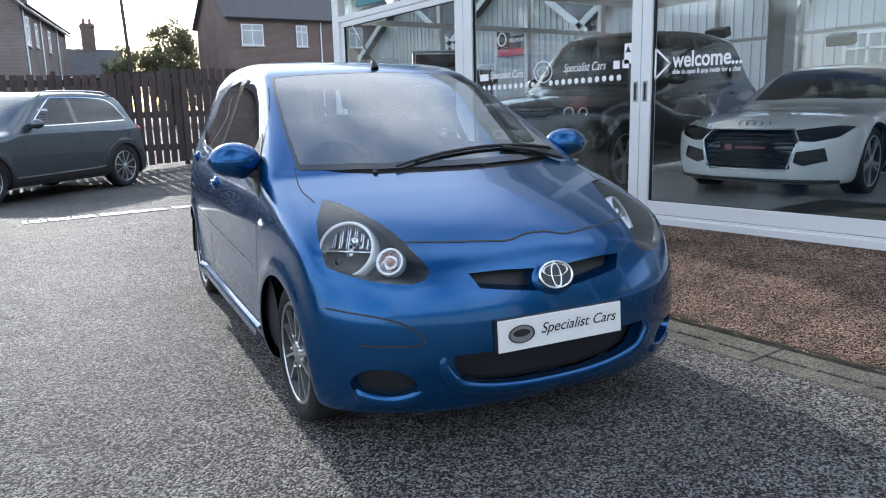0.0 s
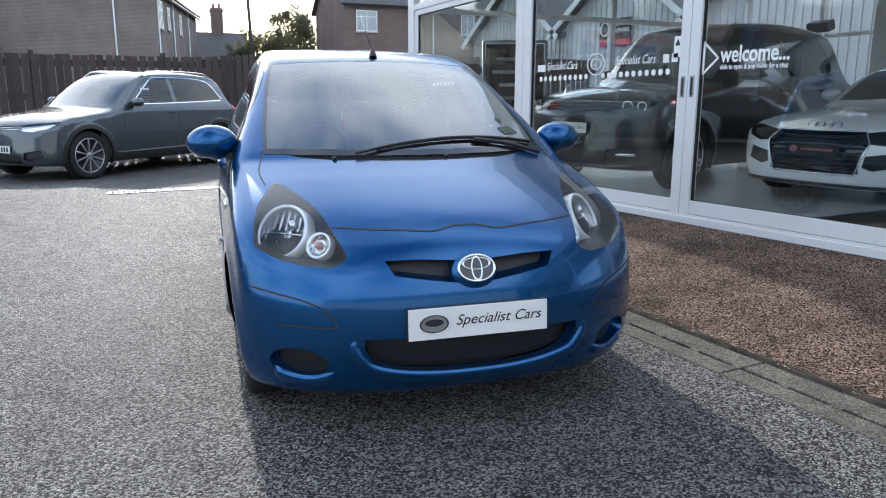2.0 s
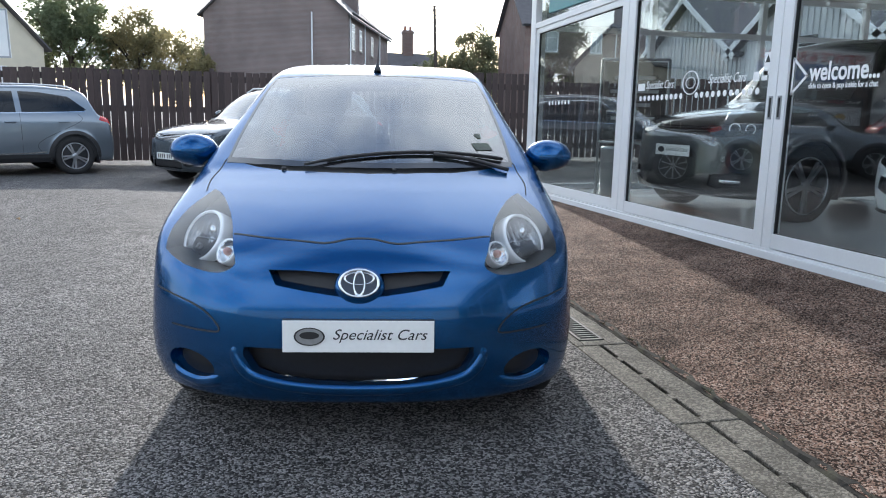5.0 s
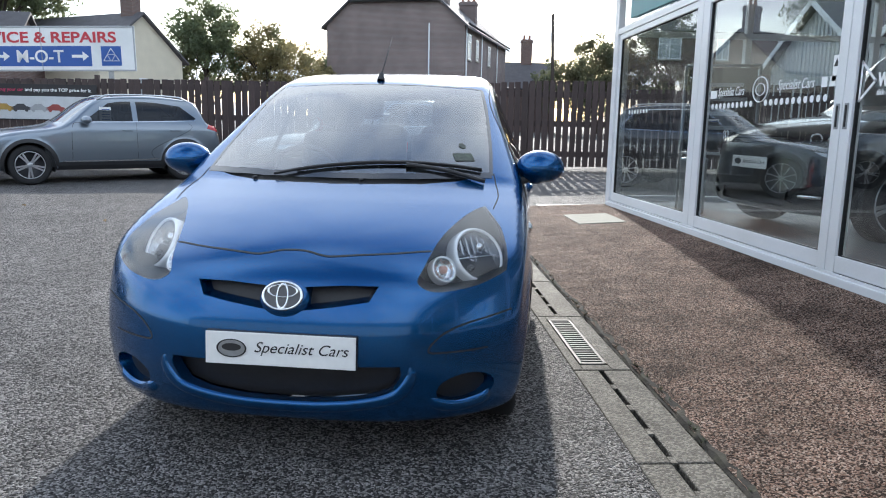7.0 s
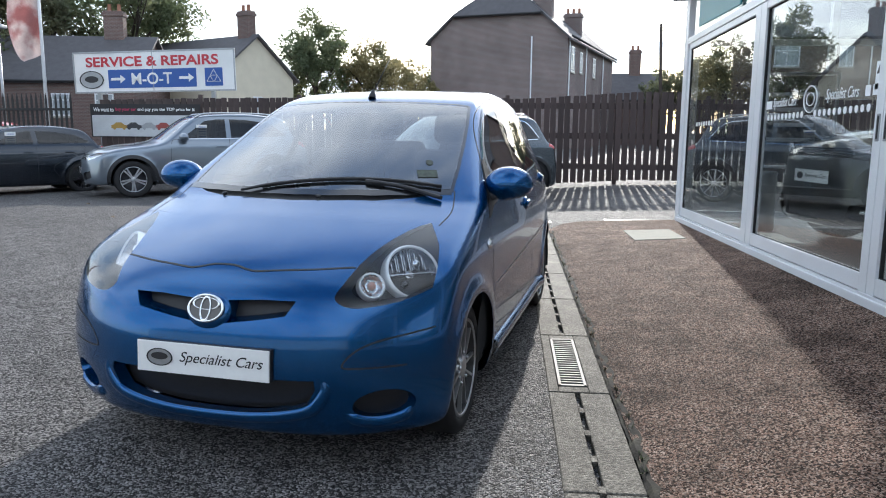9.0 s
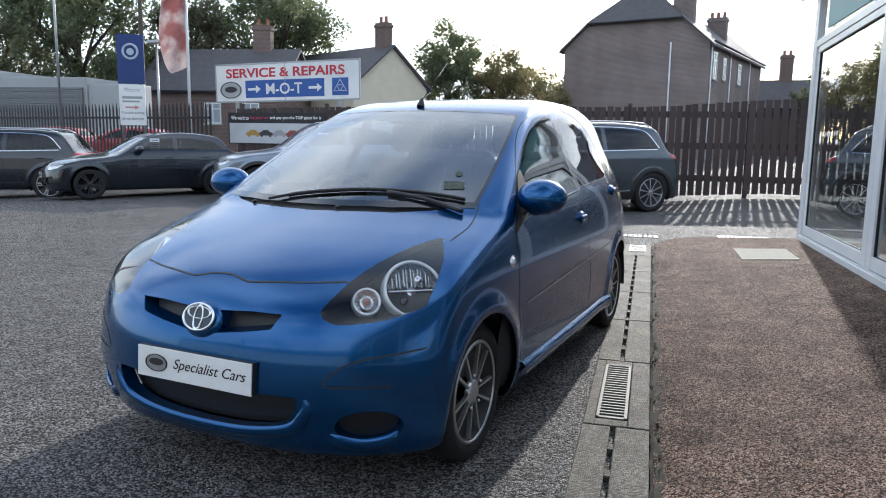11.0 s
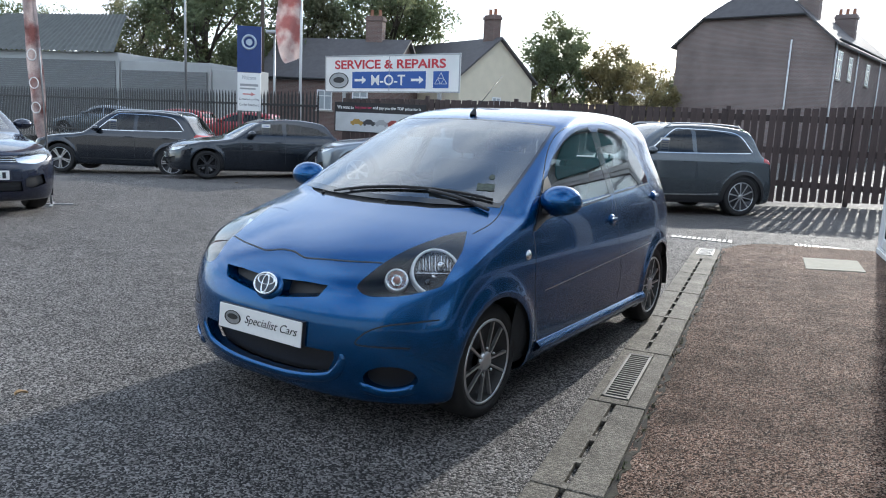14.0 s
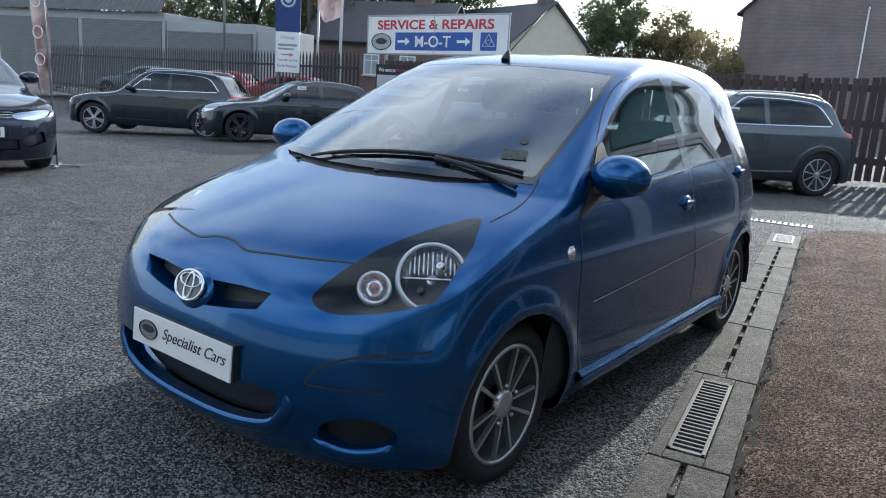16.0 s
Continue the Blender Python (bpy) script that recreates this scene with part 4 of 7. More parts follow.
    rod(bm, c + Vector((-0.015, 0, 0.03)), c + Vector((-0.33, 0, 0.26)), 0.0032, 0.002, 6)
    part("whip", bm, black_plastic, an)
    bm = bmesh.new()
    for (x, y), (a, b) in (((-0.345, 0.515), (0.045, 0.03)), ((-0.43, 0.50), (0.016, 0.022))):
        q = Vector(S.on([(x, y)], "top", 0.002)[0])
        n = Vector(S.normal(np.array(q)[None])[0])
        plate(bm, oval(a, b, 16) if a < 0.03 else [(-a, -b), (a, -b), (a, b), (-a, b)], Matrix.Translation(q) @ n.to_track_quat("Z", "Y").to_matrix().to_4x4(), 0.001)
    part("screen_sticker", bm, material("sticker", (0.035, 0.05, 0.03), 0.5, vary=0.8, scale=60), car, "small dark green and yellow windscreen sticker")
    # cabin
    cabin(S, car, 0.955, 1.365, cabin_cloth, 0.045)
    for y in (0.34, -0.34):
        car_seat(car, -1.32, y, 0.42, cabin_cloth)
    car_seat(car, -2.05, 0.36, 0.46, cabin_cloth, 0.62)
    car_seat(car, -2.05, -0.36, 0.46, cabin_cloth, 0.62)
    bm = bmesh.new()
    box(bm, (-0.62, -0.66, 0.55), (-0.20, 0.66, 0.93), 0.06, segments=3)
    part("dashboard", bm, cabin_cloth, car, smooth=True)
    bm = bmesh.new()
    mm = Matrix.Translation((-0.80, -0.34, 0.90)) @ Matrix.Rotation(radians(-65), 4, "Y")
    ring(bm, 0.18, 0.014, mm, 32, 8)
    rod(bm, mm @ Vector((-0.17, 0, 0)), mm @ Vector((0.17, 0, 0)), 0.014, n=8)
    rod(bm, mm @ Vector((0, 0, 0)), mm @ Vector((0, 0, -0.22)), 0.03, n=8)
    part("steering_wheel", bm, cabin_cloth, car)
    return car


# ---- the ground ----
def rise(x, y):
    """Height of the forecourt: flat by the drain, falling a little beyond the cross drain and more towards the road."""
    fall = float(np.interp(-x, [2.0, 3.5, 6.8, 10.6, 16.0, 25.0], [0.0, 0.02, 0.08, 0.26, 0.42, 0.5])) * float(step(3.0, 9.0, y))
    return -0.16 * float(step(9.9, 12.5, y)) * (1 - float(step(4.5, 8.0, x))) - fall


def sheet(name, xs, ys, height, mat, label, category, smooth=True, keep=None):
    bm = bmesh.new()
    grid = [[bm.verts.new((x, y, height(x, y))) for y in ys] for x in xs]
    for i in range(len(xs) - 1):
        for j in range(len(ys) - 1):
            if keep is None or keep((xs[i] + xs[i + 1]) / 2, (ys[j] + ys[j + 1]) / 2):
                bm.faces.new((grid[i][j], grid[i + 1][j], grid[i + 1][j + 1], grid[i][j + 1])).smooth = smooth
    return tagged(part(name, bm, mat), label, category, kind="structure")


far = [-600, -300, -150, -80, -50, -35]
xs = far + list(np.arange(-28, 4.76, 0.8)) + [4.73, 5.05] + list(np.arange(5.6, 30, 0.8)) + [-v for v in far[::-1]]
ys = far + list(np.arange(-28, 60, 0.8)) + [80, 120, 200, 400, 900]
sheet("ground", xs, ys, lambda x, y: rise(x, y) - (0.05 if 4.74 < x < 6.9 and -9 < y < 8.6 else 0.0) - 0.004 * (max(abs(x), abs(y)) > 60), asphalt,
      "worn dark grey asphalt forecourt with coarse stone grain", "ground")

DRAIN_A, DRAIN_B = 4.745, 5.035
SHOP_X, SHOP_FLOOR = 6.785, 0.185


def sill_lift(y):
    """The threshold of the showroom climbs gently away from the fence."""
    return 0.02 * (6.2 - y)


def sloped(bm):
    for v in bm.verts:
        v.co.z += sill_lift(v.co.y)
    return bm


def apron(x, y):
    s = float(np.clip((x - 5.06) / (SHOP_X - 5.06), 0, 1))
    return 0.012 + (0.12 + sill_lift(y)) * s


def apron_in(x, y):
    return not (x < 5.9 and y > 8.55 and (x - 5.95) ** 2 / 0.85 ** 2 + (y - 8.4) ** 2 / 0.95 ** 2 > 1)


pav = sheet("pavement", list(np.arange(5.05, 6.84, 0.05)), list(np.arange(-9, 9.42, 0.05)), lambda x, y: apron(x, y) if y < 9.3 else 0.02, red_aggregate,
            "sloping reddish exposed-aggregate concrete apron before the showroom", "pavement", keep=apron_in)
joint_dirt = material("joint_dirt", (0.018, 0.015, 0.011), 0.95, vary=0.6, scale=14, bump=0.8, bump_scale=70, second=(0.036, 0.034, 0.018), blend=(0.5, 0.66))
rng = np.random.RandomState(11)
bm = bmesh.new()
ridge = []
for y in np.arange(-9.0, 8.3, 0.06):
    left, right = 5.036 + rng.uniform(-0.006, 0.006), 5.074 + rng.uniform(-0.012, 0.022)
    top = 0.008 + rng.uniform(0.0, 0.010)
    ridge.append([bm.verts.new((left, y, 0.002)), bm.verts.new((left * 0.6 + right * 0.4, y + rng.uniform(-0.02, 0.02), top)), bm.verts.new((right, y, 0.017)), bm.verts.new((right, y, -0.03))])
for p, q in zip(ridge, ridge[1:]):
    for k in range(3):
        bm.faces.new((p[k], p[k + 1], q[k + 1], q[k]))
bmesh.ops.recalc_face_normals(bm, faces=bm.faces)
tagged(part("kerb_joint", bm, joint_dirt), "dark mossy joint between drain and pavement", "joint", kind="structure")
bm = bmesh.new()
for y in np.sort(rng.uniform(-1.5, 8.2, 70)):
    x, size = 5.052 + rng.uniform(-0.012, 0.02), rng.uniform(0.008, 0.026)
    for k in range(7):
        a, out = rng.uniform(0, 2 * math.pi), size * rng.uniform(0.6, 1.5)
        tip = (x + math.cos(a) * out, y + math.sin(a) * out, 0.014 + size * rng.uniform(0.3, 1.0))
        w = size * 0.22
        bm.faces.new([bm.verts.new((x - math.sin(a) * w, y + math.cos(a) * w, 0.010)), bm.verts.new((x + math.sin(a) * w, y - math.cos(a) * w, 0.010)), bm.verts.new(tip)])
tagged(part("weeds", bm, material("weed_green", (0.06, 0.07, 0.03), 0.8, vary=0.5, scale=9, second=(0.13, 0.10, 0.05))), "small weeds and moss growing along the drain joint", "weeds", kind="stuff")


# ---- slot drain of concrete blocks, with cast grates ----
drain = empty("drain_channel", label="pale concrete slot drain running beside the pavement", category="drain", kind="structure")


def drain_block(y0, y1, slots=True):
    bm = bmesh.new()
    g = 0.004
    mid = (DRAIN_A + DRAIN_B) / 2 - 0.01
    b = 0.006
    if not slots:
        box(bm, (DRAIN_A, y0 + g, -0.1), (DRAIN_B, y1 - g, 0.004), b)
    else:
        box(bm, (DRAIN_A, y0 + g, -0.1), (mid - 0.011, y1 - g, 0.004), b)
        box(bm, (mid + 0.011, y0 + g, -0.1), (DRAIN_B, y1 - g, 0.004), b)
        n = 4
        for i in range(n):
            a = y0 + g + (y1 - y0 - 2 * g) * i / n
            box(bm, (mid - 0.0115, a, -0.1), (mid + 0.0115, a + 0.05, 0.0035), 0)
    return part("concrete_block", bm, concrete, drain)


def grate(x0, x1, y0, y1, z, bars, along, mat, label, name="drain_grate"):
    """A cast frame with bars across; along: the axis that the bars follow."""
    bm = bmesh.new()
    t = 0.016
    for lo, hi in (((x0, y0), (x1, y0 + t)), ((x0, y1 - t), (x1, y1)), ((x0, y0), (x0 + t, y1)), ((x1 - t, y0), (x1, y1))):
        box(bm, (*lo, z - 0.03), (*hi, z + 0.004), 0.002)
    g = tagged(part(name, bm, mat), label, "grate", "forecourt grates")
    for i in range(bars):
        bm = bmesh.new()
        s = (i + 0.5) / bars
        if along == "x":
            y = y0 + (y1 - y0) * s
            box(bm, (x0 + 0.01, y - (y1 - y0) / bars * 0.2, z - 0.025), (x1 - 0.01, y + (y1 - y0) / bars * 0.2, z + 0.003), 0.002)
        else:
            x = x0 + (x1 - x0) * s
            box(bm, (x - (x1 - x0) / bars * 0.28, y0 + 0.01, z - 0.025), (x + (x1 - x0) / bars * 0.28, y1 - 0.01, z + 0.003), 0.002)
        part("bar", bm, mat, g)
    return g


cast = material("cast_iron", (0.10, 0.097, 0.093), 0.65, 0.5, vary=0.3)
galv = material("galvanised", (0.36, 0.36, 0.35), 0.6, 0.6, vary=0.2)
edges = [2.58 - k for k in range(11, 0, -1)] + [2.58]
for a, b in zip(edges, edges[1:]):
    drain_block(a, b)
bm = bmesh.new()
box(bm, (DRAIN_A, 2.584, -0.1), (DRAIN_A + 0.05, 3.576, 0.004), 0.006)
box(bm, (DRAIN_B - 0.095, 2.584, -0.1), (DRAIN_B, 3.576, 0.004), 0.006)
box(bm, (DRAIN_A + 0.05, 2.584, -0.1), (DRAIN_B - 0.095, 2.66, 0.004), 0.004)
box(bm, (DRAIN_A + 0.05, 3.50, -0.1), (DRAIN_B - 0.095, 3.576, 0.004), 0.004)
part("concrete_block", bm, concrete, drain)
grate(DRAIN_A + 0.052, DRAIN_B - 0.098, 2.664, 3.496, 0.004, 22, "x", cast, "dark cast-iron gully grate set in the drain")
for a in np.arange(3.58, 7.5, 1.0):
    drain_block(a, a + 1.0)
drain_block(7.58, 8.44, False)
bm = bmesh.new()
grate(DRAIN_A + 0.05, DRAIN_B - 0.06, 7.86, 8.34, 0.008, 8, "x", galv, "light metal end grate of the slot drain")
for x in (2.68, 3.50, 4.36):
    grate(x, x + 0.76, 9.14, 9.36, 0.006, 12, "y", galv, "bright metal grate of the cross drain")
grate(5.88, 6.52, 9.50, 9.70, 0.006, 13, "y", galv, "bright metal grate of the cross drain")
bm = bmesh.new()
box(bm, (5.92, 7.28, -0.03), (6.46, 8.12, 0.009), 0.004)
for v in bm.verts:
    v.co.z += apron(v.co.x, v.co.y)
tagged(part("access_cover", bm, material("pale_slab", (0.46, 0.43, 0.36), 0.95, spec=0.1, vary=0.15, scale=12, bump=0.4)), "pale concrete access cover set in the pavement", "cover")


# ---- showroom front ----
shop = empty("showroom_front", label="white aluminium glazed showroom front with sliding door", category="shopfront", kind="structure")


def bar(name, lo, hi, parent=shop, mat=None, bevel=0.004):
    bm = bmesh.new()
    box(bm, lo, hi, bevel)
    return part(name, sloped(bm), mat or frame_white, parent)


X0, X1 = SHOP_X - 0.0, SHOP_X + 0.07
bar("corner_post", (X0 - 0.01, 9.12, 0.06), (X1 + 0.08, 9.30, 3.0))
bar("jamb", (X0 + 0.015, 9.02, 0.2), (X1, 9.12, 2.40))
MULL = [(6.19, 6.49), (3.81, 4.02), (1.28, 1.50), (-1.22, -1.0), (-3.7, -3.5), (-6.2, -6.0)]
for i, (a, b) in enumerate(MULL):
    m_ = (a + b) / 2
    bar("stile", (X0, a, 0.19), (X1, m_ - 0.003, 2.40))
    bar("stile", (X0, m_ + 0.003, 0.19), (X1, b, 2.40))
    bar("post", (X0 + 0.004, a + 0.03, 2.48), (X1, b - 0.03, 3.0))
spans = [(6.49, 9.02), (4.02, 6.19), (1.50, 3.81), (-1.0, 1.28), (-3.5, -1.22), (-6.0, -3.7)]
for a, b in spans:
    bar("bottom_rail", (X0 + 0.002, a, 0.205), (X1 - 0.002, b, 0.315))
    bar("head_rail", (X0 + 0.003, a, 2.33), (X1 - 0.003, b, 2.40))
    bm = bmesh.new()
    box(bm, (X0 + 0.03, a - 0.004, 0.31), (X0 + 0.036, b + 0.004, 2.335))
    part("pane", sloped(bm), shop_glass, shop, "large clear showroom pane")
    bm = bmesh.new()
    box(bm, (X0 + 0.03, a + 0.02, 2.47), (X0 + 0.036, b - 0.02, 3.0))
    part("upper_pane", sloped(bm), shop_glass, shop)
    for z in (0.306, 2.325):
        bar("gasket", (X0 + 0.02, a, z), (X0 + 0.045, b, z + 0.012), mat=rubber, bevel=0)
    for y in (a, b - 0.012):
        bar("gasket", (X0 + 0.02, y, 0.318), (X0 + 0.045, y + 0.012, 2.325), mat=rubber, bevel=0)
bar("sill_track", (X0 - 0.035, -9, 0.12), (X1 + 0.02, 9.14, 0.185), bevel=0.006)
bar("track_lip", (X0 - 0.02, -9, 0.186), (X0 - 0.01, 9.12, 0.204), bevel=0.001)
bar("plinth", (X0 - 0.02, -9, -0.1), (X1, 9.28, 0.118), mat=material("plinth", (0.12, 0.11, 0.10), 0.8, vary=0.25))
bar("transom", (X0 - 0.008, -9, 2.402), (X1 + 0.01, 9.12, 2.478))
bar("fascia", (X0 - 0.16, -9.0, 3.0), (X1 + 0.1, 9.47, 3.5), mat=frame_white)
for y in (3.965, 3.865):
    h = bar("pull_handle", (X0 - 0.004, y - 0.024, 1.15), (X0 + 0.004, y + 0.024, 1.32), mat=steel_grey)
    bar("pull_recess", (X0 - 0.007, y - 0.009, 1.165), (X0 + 0.002, y + 0.009, 1.305), h, mat=rubber, bevel=0.001)

# showroom room
bm = bmesh.new()
box(bm, (X1 - 0.02, -9, -0.1), (13.6, 9.28, SHOP_FLOOR))
tagged(part("floor", sloped(bm), material("shop_floor", (0.42, 0.43, 0.44), 0.22, vary=0.08, scale=2, coat=0.3)), "glossy grey showroom floor", "floor", kind="structure")
bm = bmesh.new()
box(bm, (X1, -9, 3.02), (13.6, 9.28, 3.16))
tagged(part("ceiling", sloped(bm), material("ceiling_paint", (0.75, 0.75, 0.75), 0.8, vary=0.06)), "plain grey showroom ceiling", "ceiling", kind="structure")
bm = bmesh.new()
box(bm, (X1 - 0.1, -9.05, 3.17), (13.7, 9.4, 3.5))
tagged(part("roof", sloped(bm), material("roof_felt", (0.2, 0.2, 0.2), 0.9)), "flat showroom roof", "roof", kind="structure")
bm = bmesh.new()
box(bm, (X1 - 0.07, -9.2, 0), (13.6, -9.0, 3.16))
tagged(part("wall_south", sloped(bm), material("shop_wall", (0.25, 0.26, 0.27), 0.8, vary=0.1)), "plain grey showroom end wall", "wall", kind="structure")
back = empty("window_1", label="glazed rear wall of the showroom in white frames", category="window", kind="structure")
for y in np.arange(-9.0, 9.3, 1.52):
    bar("window_frame", (13.5, y - 0.04, SHOP_FLOOR), (13.6, y + 0.04, 3.02), back)
for z, t in ((0.9, 0.06), (2.15, 0.06), (2.94, 0.08), (SHOP_FLOOR, 0.1)):
    bar("window_bar", (13.51, -9, z), (13.59, 9.28, z + t), back)
bm = bmesh.new()
box(bm, (13.52, -9, 0.1), (13.58, 9.28, 1.0))
part("lower_panel", sloped(bm), material("shop_wall", (0.25, 0.26, 0.27)), back)
side = empty("window_2", label="glazed end wall of the showroom in white frames", category="window", kind="structure")
for x in (8.6, 10.4, 12.2):
    bar("window_frame", (x - 0.04, 9.18, SHOP_FLOOR), (x + 0.04, 9.28, 3.02), side)
for z in (SHOP_FLOOR, 2.402, 2.94):
    bar("window_bar", (X1 + 0.08, 9.19, z), (13.5, 9.27, z + 0.076), side)
bm = bmesh.new()
box(bm, (X1 + 0.08, 9.22, 0.25), (13.5, 9.226, 2.95))
part("pane", sloped(bm), shop_glass, side)


# ---- the timber fence with gaps, behind the cars ----
def fence_y(x):
    return 17.45 - 0.04 * x


fence = empty("timber_fence", label="tall dark brown close-set timber fence", category="fence", kind="structure")
bm = bmesh.new()
box(bm, (-0.071, -0.011, 0), (0.071, 0.011, 2.06), 0.004, segments=1)
slat_me = bpy.data.meshes.new("slat")
bm.to_mesh(slat_me)
bm.free()
slat_me.materials.append(fence_stain)
fa = math.atan(-0.04)
x = -6.0
while x < 16.0:
    ob = new("slat", slat_me)
    ob.parent = fence
    ob.matrix_basis = pose(x, fence_y(x), rise(x, 17) + 0.09 + random.uniform(-0.01, 0.012), 0, random.uniform(-0.6, 0.6), math.degrees(fa)) @ Matrix.Scale(0.93 if x > 3.0 else 1.0, 4, (1, 0, 0))
    x += 0.170 if x > 3.0 else 0.158
for z in (0.42, 1.15, 1.85):
    bm = bmesh.new()
    box(bm, (-10.2, 0.012, z - 0.07), (12, 0.05, z + 0.07), 0.004, pose(4.2, fence_y(4.2), -0.03, 0, 0, math.degrees(fa)))
    part("fence_rail", bm, fence_stain, fence)
for x in np.arange(-5.95, 16, 2.6):
    bm = bmesh.new()
    box(bm, (-0.05, 0.05, 0), (0.05, 0.14, 2.2), 0.006, pose(x, fence_y(x), -0.13, 0, 0, math.degrees(fa)))
    part("fence_post", bm, fence_stain, fence)


# ---- sign board over the fence, banner below it ----
board_white = material("board_white", (0.80, 0.80, 0.79), 0.45, vary=0.05, scale=2, second=(0.70, 0.71, 0.70))
sign_blue = material("sign_blue", (0.025, 0.09, 0.33), 0.5, vary=0.08)
sign_red = material("sign_red", (0.50, 0.03, 0.045), 0.5, vary=0.08)
sign_m = pose(-4.74, 18.0, 2.67, 90, -1.0, -5.0) @ Matrix.Diagonal((1.25, 1.14, 1.0, 1.0))
bm = bmesh.new()
box(bm, (-1.83, -0.465, -0.03), (1.83, 0.465, 0.0), 0.006, sign_m)
sign = tagged(part("sign_board", bm, board_white), "large white garage sign board with red and blue lettering", "sign")
for lo, hi in (((-1.83, 0.43), (1.83, 0.465)), ((-1.83, -0.465), (1.83, -0.43)), ((-1.83, -0.43), (-1.80, 0.43)), ((1.80, -0.43), (1.83, 0.43)), ((-0.006, -0.43), (0.006, 0.43))):
    bm = bmesh.new()
    box(bm, (*lo, 0), (*hi, 0.012), 0.003, sign_m)
    part("sign_frame", bm, steel_grey, sign)
lettering("sign_text", "SERVICE & REPAIRS", 0.225, 3.0, sign_m @ Matrix.Translation((-0.03, 0.235, 0.003)), sign_red, sign, bold=0.025, depth=0.006)
bm = bmesh.new()
box(bm, (-1.03, -0.36, 0), (0.97, 0.055, 0.006), 0.001, sign_m)
part("sign_panel", bm, sign_blue, sign)
lettering("sign_text", "M-O-T", 0.26, 0.92, sign_m @ Matrix.Translation((-0.03, -0.155, 0.008)), board_white, sign, bold=0.014, depth=0.006)
for s in (-0.80, 0.75):
    bm = bmesh.new()
    plate(bm, [(-0.16, -0.03), (0.05, -0.03), (0.05, -0.095), (0.17, 0), (0.05, 0.095), (0.05, 0.03), (-0.16, 0.03)], sign_m @ Matrix.Translation((s, -0.155, 0.008)), 0.006)
    part("arrow", bm, board_white, sign)
bm = bmesh.new()
box(bm, (1.16, -0.35, 0), (1.55, 0.05, 0.006), 0.001, sign_m)
part("test_panel", bm, sign_blue, sign)
bm = bmesh.new()
for dx, dy in ((0, 0.075), (-0.08, -0.06), (0.08, -0.06)):
    for k in range(3):
        a0, a1 = [(1.355 + dx + 0.085 * math.cos(radians(90 + 120 * q)), -0.15 + dy + 0.085 * math.sin(radians(90 + 120 * q)), 0.009) for q in (k, k + 1)]
        rod(bm, sign_m @ Vector(a0), sign_m @ Vector(a1), 0.007, n=5)
part("three_triangles", bm, board_white, sign)
bm = bmesh.new()
plate(bm, oval(0.28, 0.2), sign_m @ Matrix.Translation((-1.42, -0.16, 0.001)), 0.006)
em = part("emblem", bm, steel_grey, sign)
bm = bmesh.new()
ring(bm, 0.27, 0.014, sign_m @ Matrix.Translation((-1.42, -0.16, 0.008)), 40, 6, 1, 0.71)
plate(bm, oval(0.16, 0.075), sign_m @ Matrix.Translation((-1.42, -0.15, 0.008)), 0.004)
part("emblem_rim", bm, black_plastic, em)
for s in (-1.3, 1.3):
    bm = bmesh.new()
    box(bm, (s - 0.04, -2.7, -0.12), (s + 0.04, 0.4, -0.035), 0.004, sign_m)
    part("sign_post", bm, steel_grey, sign)

ban_m = pose(-4.82, fence_y(-4.82) - 0.04, 1.40, 90, 0, math.degrees(fa))
bm = bmesh.new()
box(bm, (-1.5, -0.42, -0.004), (1.5, 0.42, 0.0), 0.001, ban_m)
banner = tagged(part("banner", bm, material("banner_dark", (0.015, 0.014, 0.016), 0.45, vary=0.2)), "dark printed banner with white line of text on the fence", "banner")
bm = bmesh.new()
box(bm, (-1.46, -0.40, 0), (1.46, 0.14, 0.003), 0.001, ban_m)
part("banner_picture", bm, material("banner_pale", (0.55, 0.57, 0.58), 0.5, vary=0.12, scale=4), banner, "pale printed panel with small cars")
lettering("banner_text", "We want to", 0.105, 0.56, ban_m @ Matrix.Translation((-1.13, 0.28, 0.001)), board_white, banner, bold=0.02)
lettering("banner_text", "buy your car", 0.10, 0.56, ban_m @ Matrix.Translation((-0.52, 0.28, 0.001)), material("banner_red", (0.45, 0.02, 0.09), 0.5), banner, bold=0.02)
lettering("banner_text", "and pay you the TOP price for it", 0.105, 1.55, ban_m @ Matrix.Translation((0.58, 0.28, 0.001)), board_white, banner, bold=0.02)
for i, (x, c) in enumerate(((-0.72, (0.42, 0.26, 0.06)), (-0.32, (0.05, 0.05, 0.055)), (0.10, (0.35, 0.36, 0.37)), (0.5, (0.30, 0.06, 0.05)))):
    bm = bmesh.new()
    plate(bm, [(-0.22, -0.07), (0.22, -0.07), (0.22, 0.0), (0.13, 0.02), (0.07, 0.075), (-0.08, 0.075), (-0.15, 0.02), (-0.22, 0.0)], ban_m @ Matrix.Translation((x, -0.12, 0.0035)), 0.002)
    for k in (-0.13, 0.13):
        plate(bm, oval(0.042, 0.042, 14), ban_m @ Matrix.Translation((x + k, -0.07 - 0.12, 0.006)), 0.001)
    part("printed_car", bm, material("print_" + "abcd"[i], c, 0.5), banner)


